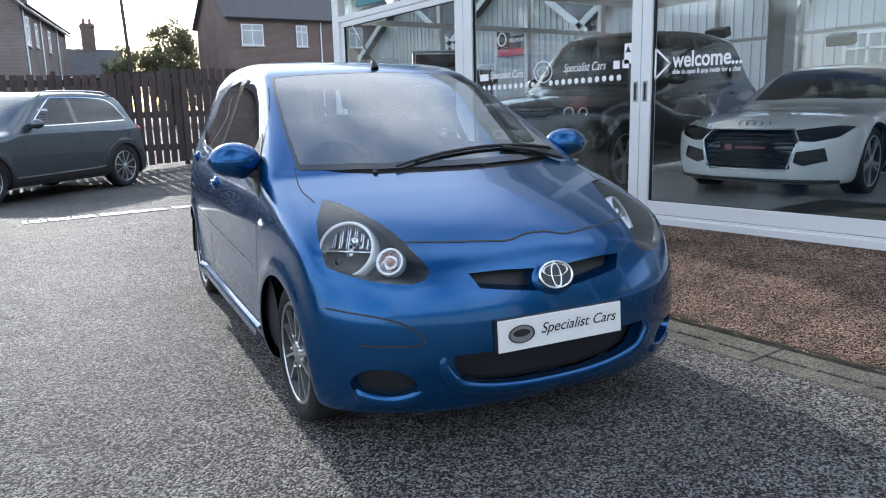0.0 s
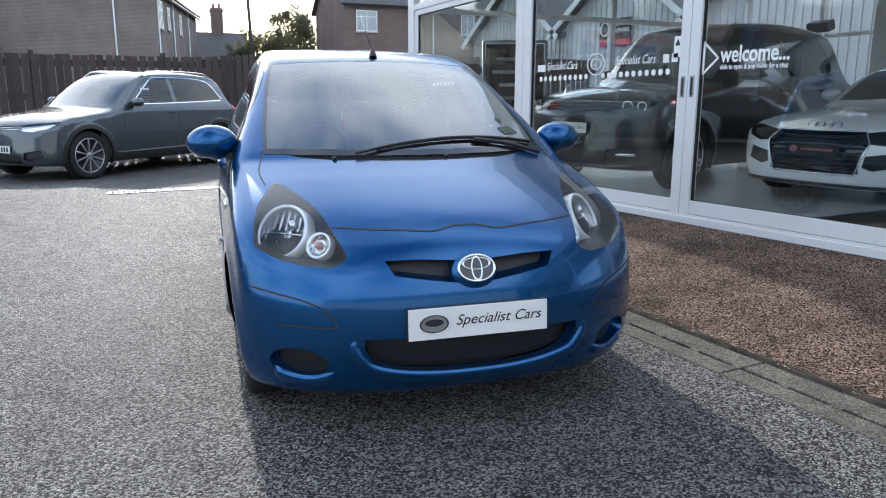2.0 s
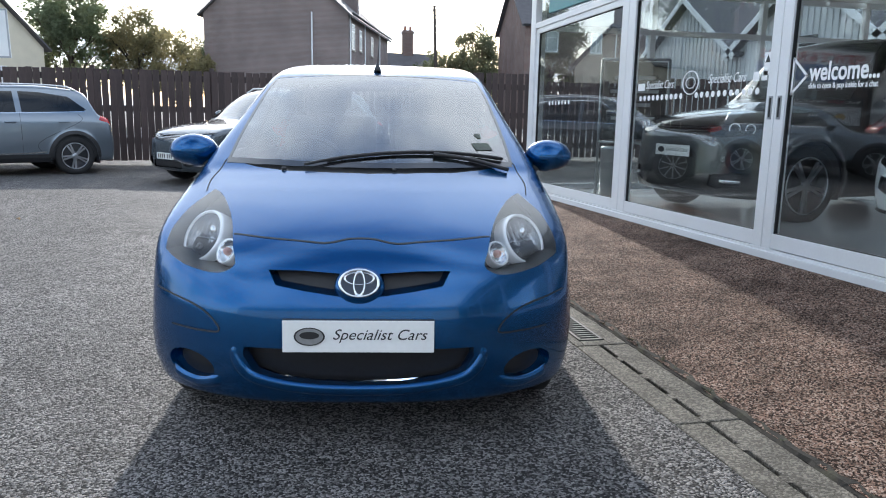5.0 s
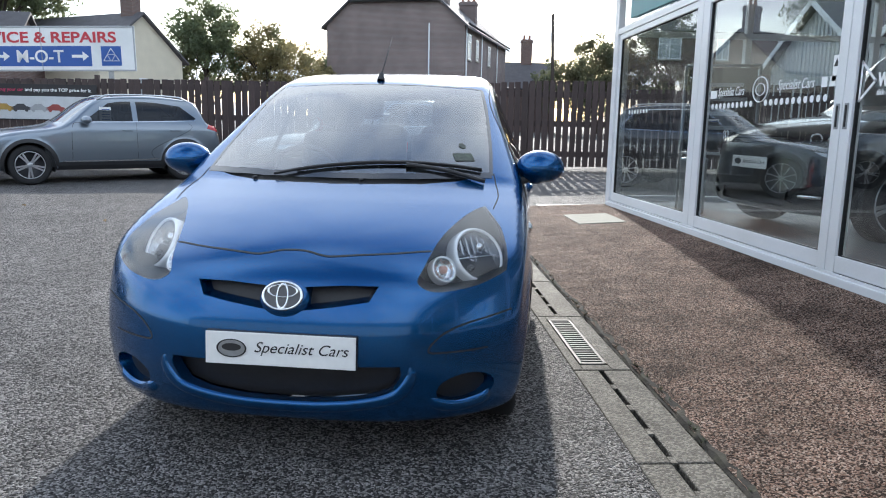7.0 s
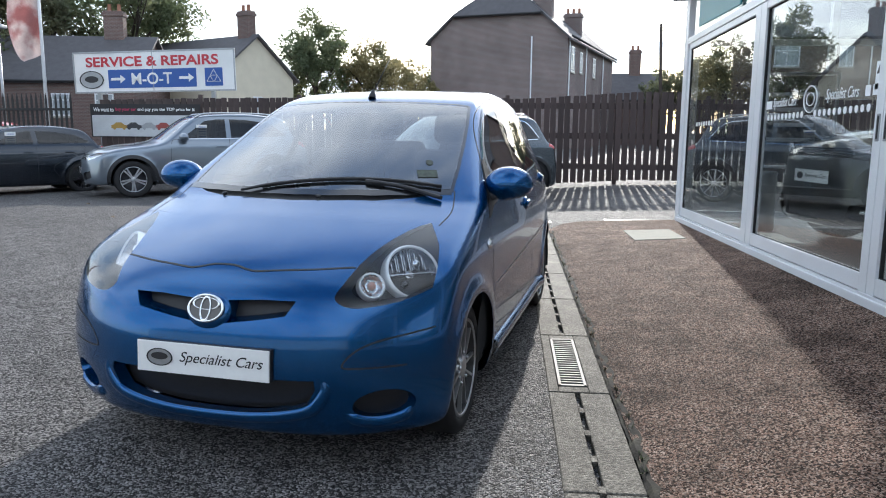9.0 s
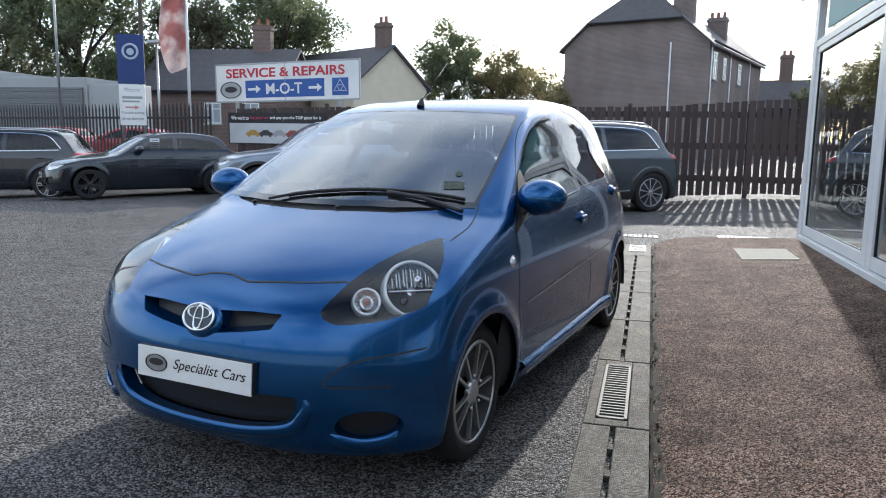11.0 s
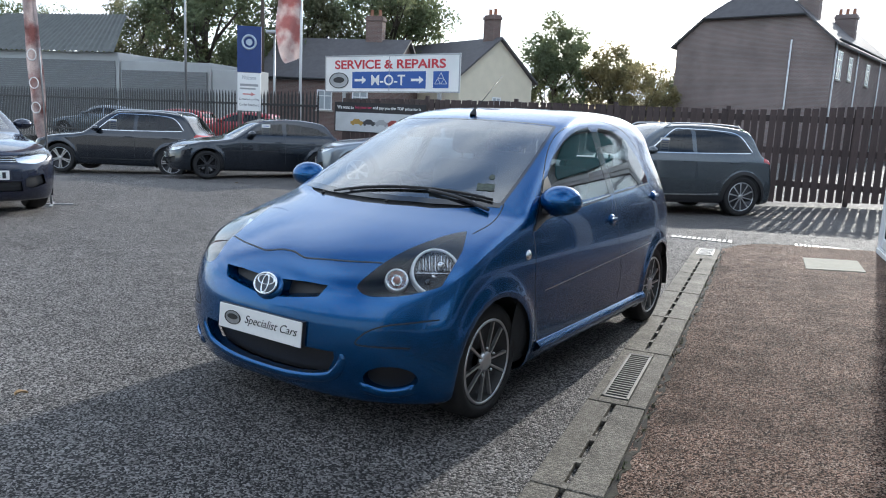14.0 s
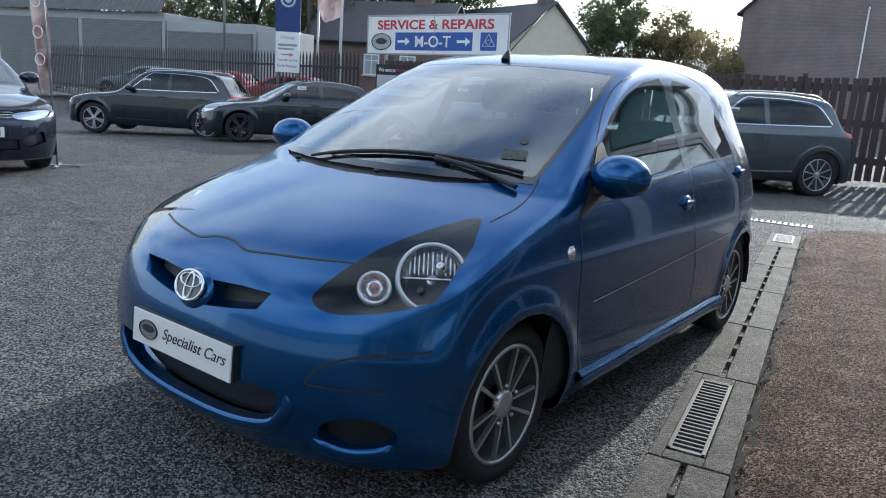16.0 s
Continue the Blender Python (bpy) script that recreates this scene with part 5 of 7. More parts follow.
# ---- the other cars ----
def shell_of(long, wide, high, wheelbase, nose, tyre, hood, cowl, screen_top, roof_end, tail_glass, floor=0.24):
    """A Shell from a car's main measures. nose: overhang before the front axle; cowl, screen_top, roof_end: places along the car."""
    b = nose - long
    h = wide / 2
    belt = hood + 0.06
    top = [(nose + 0.12, hood - 0.42), (nose - 0.06, hood - 0.23), (nose - 0.16, hood - 0.155), (nose - 0.5, hood - 0.06), (cowl + 0.06, hood + 0.05), (cowl, hood + 0.08),
           (screen_top + 0.1, high - 0.07), (screen_top - 0.1, high - 0.03), ((screen_top + roof_end) / 2, high), (roof_end, high - 0.065), (roof_end - 0.1, high - 0.10),
           (tail_glass, belt + 0.06), (b + 0.02, belt - 0.06), (b - 0.1, belt - 0.25)]
    side = [(0.1, h - 0.11), (0.25, h - 0.045), (0.45, h - 0.012), (0.65, h), (belt - 0.12, h - 0.012), (belt, h - 0.045), (belt + 0.1, h - 0.085), (high - 0.1, h - 0.25), (high, h - 0.34)]
    front = [(0.1, nose - 0.12), (0.22, nose - 0.04), (0.40, nose), (0.60, nose - 0.015), (hood - 0.16, nose - 0.05), (hood - 0.04, nose - 0.16), (hood + 0.2, nose - 0.5)]
    tail = [(0.1, b + 0.12), (0.3, b + 0.02), (0.55, b), (0.8, b + 0.03), (belt, b + 0.08), (high, b + 0.12)]
    return Shell(top, side, front, tail, wheelbase, bow=0.13, nose_bow=0.34, tail_bow=0.2, arch=tyre + 0.055, axle=tyre, flare=0.02, floor=floor, crown=0.03, power=3.0, taper=0.05, k=0.025,
                 rear_from=screen_top)


def saloon(name, label, at, heading, shell, tyre, rim, hood, high, cowl, screen_top, glass_end, paint_mat, base=0.0, rails=False, cladding=False, spoke=(5, 0.016, 0.013, 0.03),
           spoke_mat=None, lamp="clear", grille="bar", ticket=True, cell=0.06, side_pane=None, chrome_line=True, plate_z=0.50, plate_mat=None):
    """A parked car of the given skin: panes, lamps, grille, wheels, mirrors. heading: degrees from +x of its nose."""
    S = shell
    car = empty(name, Matrix.Translation((*at, base)) @ Matrix.Rotation(radians(heading), 4, "Z"), label, "car", "parked cars")
    sk = Skin(S, cell)
    h, belt, nose, b, wb = S.half, hood + 0.06, S.front, S.back, S.wheelbase
    pane = side_pane or tinted_glass
    ws = [(cowl - 0.03 - 0.13, h * 0.78), (cowl - 0.05, h * 0.45), (cowl - 0.02, 0), (cowl - 0.05, -h * 0.45), (cowl - 0.16, -h * 0.78), (screen_top - 0.03, -h * 0.62), (screen_top + 0.02, 0), (screen_top - 0.03, h * 0.62)]
    sk.cut("windscreen", S.on(ws, "top"), (0, 0, 1))
    zt = high - 0.13
    za = belt + 0.045
    mid = (cowl + glass_end) / 2 - 0.12
    for s, tag in ((1, "left"), (-1, "right")):
        side = (0, s, 0)
        f = [(cowl - 0.62, za), (cowl - 0.50, za + 0.015), (screen_top - 0.12, zt - 0.035), (screen_top - 0.34, zt), (mid + 0.05, zt + 0.004), (mid + 0.05, za + 0.01)]
        r = [(mid - 0.04, za + 0.01), (mid - 0.04, zt + 0.004), (glass_end + 0.75, zt - 0.005), (glass_end + 0.28, zt - 0.07), (glass_end, za + 0.07), (glass_end + 0.06, za + 0.03)]
        sk.cut("glass_f_" + tag, S.on(f, tag), side)
        sk.cut("glass_r_" + tag, S.on(r, tag), side)
        for x in (0.0, -wb):
            sk.cut("arch", circle_side(S, x, tyre, tyre + 0.05, s, 22), side, lambda c: abs(c.y) > 0.5)
        z = hood - 0.20
        head = [(nose - 0.06, 0.44 * h, z), (nose - 0.05, 0.46 * h, z - 0.09), (nose - 0.10, 0.66 * h, z - 0.105), (nose - 0.22, 0.86 * h, z - 0.06), (nose - 0.42, 0.95 * h, z + 0.035), (nose - 0.30, 0.84 * h, z + 0.05), (nose - 0.12, 0.62 * h, z + 0.025)]
        sk.cut("head_" + tag, head if s > 0 else mirrored(head), (0.8, 0.6 * s, 0.1))
        df = [(cowl - 0.25, 0.36), (cowl - 0.28, belt - 0.05), (cowl - 0.42, za - 0.02), (mid, za - 0.02), (mid, 0.36)]
        dr = [(mid - 0.005, 0.36), (mid - 0.005, za - 0.02), (glass_end + 0.15, za - 0.01), (glass_end + 0.12, belt - 0.15), (-wb + tyre + 0.22, 0.55), (-wb + tyre + 0.16, 0.36)]
        sk.cut("door_f_" + tag, S.on(df, tag), side)
        sk.cut("door_r_" + tag, S.on(dr, tag), side)
        tl = [(b + 0.42, belt - 0.07), (b + 0.36, belt + 0.015), (b + 0.05, belt + 0.015), (b + 0.05, belt - 0.14), (b + 0.2, belt - 0.14)]
        sk.cut("tail_" + tag, S.on(tl, tag), side)
    zg = hood - 0.20
    if grille == "wide":
        g = [(nose, 0.44 * h, zg + 0.01), (nose, 0.52 * h, zg - 0.09), (nose, 0.42 * h, zg - 0.38), (nose, -0.42 * h, zg - 0.38), (nose, -0.52 * h, zg - 0.09), (nose, -0.44 * h, zg + 0.01)]
    else:
        g = [(nose, 0.43 * h, zg - 0.005), (nose, 0.44 * h, zg - 0.085), (nose, -0.44 * h, zg - 0.085), (nose, -0.43 * h, zg - 0.005)]
    sk.cut("grille", g, (1, 0, 0))
    for s in (1, -1):
        q = [(nose, 0.52 * h * s, 0.46), (nose, 0.80 * h * s, 0.50), (nose, 0.84 * h * s, 0.38), (nose, 0.60 * h * s, 0.33), (nose, 0.50 * h * s, 0.36)]
        sk.cut("duct_left" if s > 0 else "duct_right", q, (1, 0.3 * s, 0))
    low = [(nose, 0.44 * h, 0.42), (nose, 0.46 * h, 0.30), (nose, -0.46 * h, 0.30), (nose, -0.44 * h, 0.42)]
    sk.cut("intake", low, (1, 0, 0))
    sk.cut("rear_screen", S.on([(h * 0.6, high - 0.16), (h * 0.68, belt + 0.1), (-h * 0.68, belt + 0.1), (-h * 0.6, high - 0.16)], "rear"), (-1, 0, 0))
    sk.cut("bonnet", S.on([(nose - 0.2, 0.3 * h), (nose - 0.34, 0.66 * h), (cowl + 0.1, 0.80 * h), (cowl - 0.05, 0.80 * h), (cowl - 0.05, -0.80 * h), (cowl + 0.1, -0.80 * h), (nose - 0.34, -0.66 * h), (nose - 0.2, -0.3 * h)], "top"), (0, 0, 1))

    sk.panel("body", ("body",), paint_mat, car)
    sk.panel("bonnet", ("bonnet",), paint_mat, car)
    sk.panel("windscreen", ("windscreen",), screen_glass, car)
    sk.panel("rear_window", ("rear_screen",), tinted_glass, car)
    gr = sk.panel("grille", ("grille",), gloss_black, car, "black radiator grille", inward=0.03)
    sk.panel("duct", ("duct_left",), black_plastic, car, inward=0.03)
    sk.panel("duct", ("duct_right",), black_plastic, car, inward=0.03)
    sk.panel("intake", ("intake",), black_plastic, car, inward=0.03)
    bm = bmesh.new()
    for zz in (np.linspace(zg - 0.07, zg - 0.015, 3) if grille != "wide" else np.linspace(zg - 0.32, zg - 0.03, 7)):
        w = 0.42 * h if grille != "wide" else h * np.interp(zz, [zg - 0.36, zg - 0.09, zg], [0.41, 0.50, 0.43])
        line = S.on([(y, zz) for y in np.linspace(-w, w, 9)], "front", -0.012)
        bm = bmesh.new()
        tube(bm, line, 0.006, 5)
        part("grille_bar", bm, chrome if grille == "bar" else dark_alloy, gr or car)
    if plate_mat:
        edge = [(y * h, z) for y, z in ((0.44, zg + 0.01), (0.52, zg - 0.09), (0.42, zg - 0.375), (-0.42, zg - 0.375), (-0.52, zg - 0.09), (-0.44, zg + 0.01), (0.44, zg + 0.01))]
        line = [(a[0] + (b[0] - a[0]) * k / 5, a[1] + (b[1] - a[1]) * k / 5) for a, b in zip(edge, edge[1:]) for k in range(5)]
        bm = bmesh.new()
        tube(bm, S.on(line + line[:1], "front", 0.002), 0.009, 6)
        part("grille_surround", bm, chrome, gr or car, "thin bright grille surround")
        for k in range(4):
            bm = bmesh.new()
            c = Vector(S.on([(0.075 * (k - 1.5), zg + 0.055)], "front", 0.004)[0])
            ring(bm, 0.044, 0.007, Matrix.Translation(c) @ Vector((0.7, 0, 0.7)).to_track_quat("Z", "Y").to_matrix().to_4x4(), 24, 6)
            part("badge_ring", bm, chrome, car)
        bm = bmesh.new()
        tube(bm, S.on([(y, 0.185) for y in np.linspace(-0.86 * h, 0.86 * h, 15)], "front", 0.01), 0.018, 6)
        part("splitter", bm, black_plastic, car, "dark front splitter")
    if name == "luxury_suv":
        for y, r in ((0.66, 0.05), (0.80, 0.045), (-0.66, 0.05), (-0.80, 0.045)):
            bm = bmesh.new()
            c = Vector(S.on([(y * h, zg - 0.03)], "front", 0.004)[0])
            ring(bm, r, 0.008, Matrix.Translation(c) @ Vector((0.9, 0.35 * (1 if y > 0 else -1), 0)).to_track_quat("Z", "Y").to_matrix().to_4x4(), 24, 6)
            part("lamp_ring", bm, chrome, car)
        for s in (1, -1):
            bm = bmesh.new()
            tube(bm, S.on([(y * s, 0.41) for y in np.linspace(0.62 * h, 0.8 * h, 5)], "front", 0.004), 0.02, 6)
            part("fog_lamp", bm, chrome, car)
    bm = bmesh.new()
    for s, tag in ((1, "left"), (-1, "right")):
        door = None
        for d in "fr":
            door = sk.panel("door", (f"door_{d}_{tag}",), paint_mat, car)
            sk.panel("window", (f"glass_{d}_{tag}",), pane, door or car, "dark side window glass")
            hx = (mid + 0.16) if d == "f" else (glass_end + 0.42)
            c = Vector(S.on([(hx, belt - 0.11)], tag)[0])
            hb = bmesh.new()
            box(hb, (c.x - 0.09, c.y - 0.012, c.z - 0.014), (c.x + 0.09, c.y + 0.022 * (1 if s > 0 else 1), c.z + 0.014), 0.008)
            part("door_handle", hb, paint_mat, door or car)
        ln = sk.panel("headlamp", ("head_" + tag,), lens_glass if lamp == "clear" else gloss_black, car, "slim headlamp")
        sk.panel("lamp_bowl", ("head_" + tag,), chrome if lamp == "clear" else gloss_black, ln, inward=0.03)
        sk.panel("tail_lamp", ("tail_" + tag,), red_lens, car, "red tail lamp", inward=-0.004)
        for line in ([(cowl - 0.25, 0.36), (cowl - 0.28, belt - 0.05), (cowl - 0.42, za - 0.02)], [(mid, 0.36), (mid, belt), (mid, za - 0.02)],
                     [(-wb + tyre + 0.16, 0.36), (-wb + tyre + 0.24, 0.6), (glass_end + 0.14, belt - 0.1), (glass_end + 0.16, za - 0.01)]):
            seam(bm, S, S.on(open_curve(line, 5), tag), 0.007)
        if chrome_line:
            tr = bmesh.new()
            seam(tr, S, S.on(open_curve([(cowl - 0.60, za - 0.012), (mid, za), (glass_end + 0.03, za + 0.03)], 6), tag), 0.016, 0.004)
            if chrome_line == "full":
                seam(tr, S, S.on(open_curve([(cowl - 0.52, za + 0.02), (screen_top - 0.10, zt - 0.02), (screen_top - 0.34, zt + 0.015), (mid, zt + 0.018), (glass_end + 0.75, zt + 0.01), (glass_end + 0.27, zt - 0.055), (glass_end - 0.01, za + 0.06)], 6), tag), 0.016, 0.004)
            part("window_trim", tr, chrome, car, "bright window trim")
            tr = bmesh.new()
            seam(tr, S, S.on(open_curve([(-tyre - 0.16, 0.40), (mid, 0.41), (-wb + tyre + 0.14, 0.43)], 6), tag), 0.022, 0.006)
            part("sill_trim", tr, chrome if cladding else black_plastic, car)
        mb = bmesh.new()
        mm = Matrix.Translation((cowl - 0.50, (h + 0.06) * s, belt + 0.07))
        ball(mb, (0, 0, 0), (0.09, 0.125, 0.075), 16, mm)
        box(mb, (-0.03, -0.1, -0.02), (0.03, 0.06, 0.01), 0.01, Matrix.Translation((cowl - 0.48, (h - 0.03) * s, belt + 0.03)))
        part("door_mirror", mb, paint_mat, car, smooth=True)
        R = tyre + 0.054
        for x in (0.0, -wb):
            ab = bmesh.new()
            aa = np.linspace(-0.35, math.pi + 0.35, 22)
            q = [ab.verts.new((x + r * math.cos(a), y * s, tyre + r * math.sin(a))) for y, r in ((h - 0.006, R), (h - 0.05, R + 0.004), (h - 0.42, R + 0.006)) for a in aa]
            for k in range(2):
                for i in range(21):
                    ab.faces.new((q[k * 22 + i], q[k * 22 + i + 1], q[k * 22 + 23 + i], q[k * 22 + 22 + i]))
            ab.faces.new(q[44:66])
            part("arch_liner", ab, black_plastic, car)
        for x in (0.0, -wb):
            road_wheel(car, (x, (h - 0.135) * s, tyre), tyre, rim, 0.22, s, spoke, rubber, spoke_mat or alloy, gloss_black if spoke_mat else dark_alloy, 0.3 + x)
            if cladding:
                cb = bmesh.new()
                for r0, r1 in ((R - 0.004, R + 0.055),):
                    aa = np.linspace(-0.2, math.pi + 0.2, 22)
                    ia = [cb.verts.new(p) for p in S.on([(x + r0 * math.cos(a), max(0.25, tyre + r0 * math.sin(a))) for a in aa], tag, 0.008)]
                    oa = [cb.verts.new(p) for p in S.on([(x + r1 * math.cos(a), max(0.25, tyre + r1 * math.sin(a))) for a in aa], tag, 0.008)]
                    for i in range(21):
                        cb.faces.new((ia[i], ia[i + 1], oa[i + 1], oa[i]))
                part("arch_cladding", cb, black_plastic, car, "black plastic wheel arch moulding")
        if cladding:
            cb = bmesh.new()
            rows = [[cb.verts.new(p) for p in S.on([(x, z) for x in np.linspace(-R - 0.03, -wb + R + 0.03, 10)], tag, 0.006)] for z in (0.26, 0.33, 0.39)]
            for a, c in zip(rows, rows[1:]):
                for i in range(9):
                    cb.faces.new((a[i], a[i + 1], c[i + 1], c[i]))
            part("sill_cladding", cb, black_plastic, car)
        if rails:
            rb = bmesh.new()
            xs_ = np.linspace(screen_top - 0.1, glass_end + 0.25, 12)
            line = [Vector(p) + Vector((0, 0, 0.05)) for p in S.on([(x, (h - 0.30) * s) for x in xs_], "top")]
            line = [Vector(S.on([(screen_top + 0.05, (h - 0.30) * s)], "top")[0])] + line + [Vector(S.on([(glass_end + 0.1, (h - 0.30) * s)], "top")[0])]
            tube(rb, line, 0.016)
            part("roof_rail", rb, alloy, car, "silver roof rail")
    part("panel_joints", bm, black_plastic, car)
    tilt = Matrix.Translation((nose + 0.012, 0, plate_z)) @ Matrix.Rotation(radians(90), 4, "Z") @ Matrix.Rotation(radians(90), 4, "X")
    pb = bmesh.new()
    box(pb, (-0.26, -0.0555, -0.006), (0.26, 0.0555, 0.0), 0.002, tilt)
    pl = part("number_plate", pb, plate_mat or white_plastic, car)
    if plate_mat:
        pb = bmesh.new()
        plate(pb, oval(0.04, 0.032, 20), tilt @ Matrix.Translation((-0.17, 0, 0.0005)), 0.001)
        part("emblem", pb, material("faded_pink", (0.30, 0.12, 0.12), 0.5), pl)
        pb = bmesh.new()
        box(pb, (-0.10, -0.012, 0), (0.20, 0.010, 0.001), 0, tilt)
        part("text_bar", pb, material("faded_pink", (0.30, 0.12, 0.12), 0.5), pl)
    elif name != "luxury_suv":
        pb = bmesh.new()
        for i in range(7):
            x = -0.20 + 0.062 * i + (0.03 if i > 3 else 0)
            box(pb, (x - 0.019, -0.036, 0), (x + 0.019, 0.036, 0.001), 0, tilt)
        part("plate_bars", pb, black_plastic, pl)
    else:
        lettering("script", "Specialist Cars", 0.048, 0.325, tilt @ Matrix.Translation((0.07, 0.002, 0.0005)), black_plastic, pl, shear=0.35, depth=0.001)
        pb = bmesh.new()
        plate(pb, oval(0.05, 0.03, 20), tilt @ Matrix.Translation((-0.17, 0, 0.0005)), 0.001)
        part("emblem", pb, dark_alloy, pl)
    if ticket:
        pb = bmesh.new()
        c = Vector(S.on([(cowl - 0.86, za + 0.14)], "left")[0])
        box(pb, (c.x - 0.1, c.y - 0.03, c.z - 0.14), (c.x + 0.1, c.y - 0.027, c.z + 0.12), 0)
        tk = part("price_card", pb, white_plastic, car, "white printed sale card inside the side window")
        pb = bmesh.new()
        for i in range(5):
            box(pb, (c.x - 0.075, c.y - 0.0265, c.z - 0.11 + 0.045 * i), (c.x + 0.06, c.y - 0.0255, c.z - 0.095 + 0.045 * i), 0)
        part("card_lines", pb, sign_blue, tk)
    cabin(S, car, belt - 0.02, high - 0.1, cabin_cloth)
    for y in (0.37, -0.37):
        car_seat(car, cowl - 1.2, y, high - 1.06, cabin_cloth)
    car_seat(car, cowl - 2.05, 0, high - 1.10, cabin_cloth, 1.2)
    return car


def wheel_place(front, heading, half):
    """The front axle's middle, from the outer face of the front left wheel."""
    a = radians(heading)
    return (front[0] + math.sin(a) * (half - 0.03), front[1] - math.cos(a) * (half - 0.03))


grey_metal = paint("grey_metallic", (0.070, 0.086, 0.10), 0.6, 0.26)
dark_grey = paint("dark_grey_metallic", (0.020, 0.026, 0.036), 0.6, 0.24)
silver_blue = paint("silver_blue_metallic", (0.19, 0.225, 0.265), 0.65, 0.28)
black_paint = paint("black_paint", (0.006, 0.006, 0.007), 0.2)
white_paint = paint("white_paint", (0.82, 0.83, 0.84), 0.0, 0.3)
navy_paint = paint("navy_paint", (0.008, 0.013, 0.034), 0.4, 0.25)

H = 215.0
SUV_A = shell_of(4.72, 1.95, 1.74, 3.02, 0.86, 0.38, 1.08, -0.47, -1.42, -3.15, -3.55)
saloon("crossover_car", "grey metallic crossover with silver alloy wheels parked before the fence", wheel_place((2.64, 12.5), 218, 0.975), 218, SUV_A, 0.38, 0.275, 1.08, 1.74, -0.47, -1.42, -3.2,
       grey_metal, -0.155, rails=True, cladding=True, chrome_line="full", spoke=(10, 0.013, 0.009, 0.0))
SUV_B = shell_of(4.38, 1.84, 1.60, 2.64, 0.87, 0.345, 1.0, -0.42, -1.22, -2.85, -3.2)
saloon("estate_suv", "pale grey-blue metallic sport utility car with roof rails", wheel_place((-3.0, 13.4), 212, 0.99), 212, SUV_B, 0.345, 0.235, 1.0, 1.60, -0.42, -1.22, -2.9,
       silver_blue, -0.175, rails=True, cladding=True, chrome_line=True).scale = (1.08, 1.08, 1.08)
HATCH_B = shell_of(4.32, 1.80, 1.44, 2.68, 0.83, 0.325, 0.93, -0.50, -1.32, -2.75, -3.15, 0.18)
saloon("dark_hatchback", "dark grey five-door hatchback with dark alloy wheels", wheel_place((-6.92, 12.98), 229, 0.945), 229, HATCH_B, 0.325, 0.235, 0.93, 1.44, -0.50, -1.32, -2.85,
       dark_grey, -0.245, chrome_line=False, spoke_mat=dark_alloy).scale = (1.05, 1.05, 1.05)
SUV_C = shell_of(4.66, 1.89, 1.66, 2.82, 0.88, 0.37, 1.03, -0.45, -1.28, -3.0, -3.5)
saloon("large_suv", "dark grey sport utility car with silver alloy wheels", wheel_place((-11.85, 12.9), 205, 0.99), 205, SUV_C, 0.37, 0.265, 1.03, 1.66, -0.45, -1.28, -3.1,
       dark_grey, -0.43, rails=True, chrome_line="full", grille="wide").scale = (1.05, 1.05, 1.05)
HATCH_C = shell_of(4.27, 1.82, 1.45, 2.63, 0.86, 0.32, 0.93, -0.45, -1.25, -2.7, -3.05, 0.17)
sa = radians(-20)
saloon("black_hatchback", "dark navy hatchback with clear headlamps standing on the forecourt", (-2.86 - 0.86 * math.cos(sa), 4.66 - 0.86 * math.sin(sa)), -20, HATCH_C, 0.32, 0.225, 0.93, 1.45, -0.45, -1.25, -2.75,
       navy_paint, 0.0, ticket=False, chrome_line=False)
SUV_D = shell_of(4.85, 1.98, 1.92, 2.92, 0.86, 0.38, 1.14, -0.50, -1.30, -3.2, -3.7)
saloon("luxury_suv", "large glossy black sport utility car inside the showroom", (8.10, 6.24), 190, SUV_D, 0.38, 0.28, 1.14, 1.92, -0.50, -1.30, -3.25,
       black_paint, SHOP_FLOOR + sill_lift(6.5), ticket=False, lamp="dark", chrome_line=False, grille="dark", plate_z=0.68)
COUPE = shell_of(4.19, 1.83, 1.35, 2.50, 0.88, 0.335, 0.86, -0.72, -1.45, -2.3, -3.1, 0.14)
saloon("white_coupe", "white sports coupe with a wide black grille inside the showroom", (9.27, 4.03), 187.5, COUPE, 0.335, 0.25, 0.86, 1.35, -0.72, -1.45, -2.5,
       white_paint, SHOP_FLOOR + sill_lift(4.1), ticket=False, lamp="dark", grille="wide", chrome_line=False, plate_mat=gloss_black)

red_paint = paint("red_paint", (0.30, 0.02, 0.025), 0.2)
for i, (x, y, mat, word) in enumerate(((-22.8, 22.6, silver_blue, "pale grey"), (-18.6, 22.3, red_paint, "dark red"), (-14.6, 21.6, red_paint, "red"))):
    saloon("far_car", word + " hatchback parked beyond the palisade fence", (x, y), 196, HATCH_B, 0.325, 0.235, 0.93, 1.44, -0.50, -1.32, -2.85, mat, 0.0, chrome_line=False, ticket=False, cell=0.11)


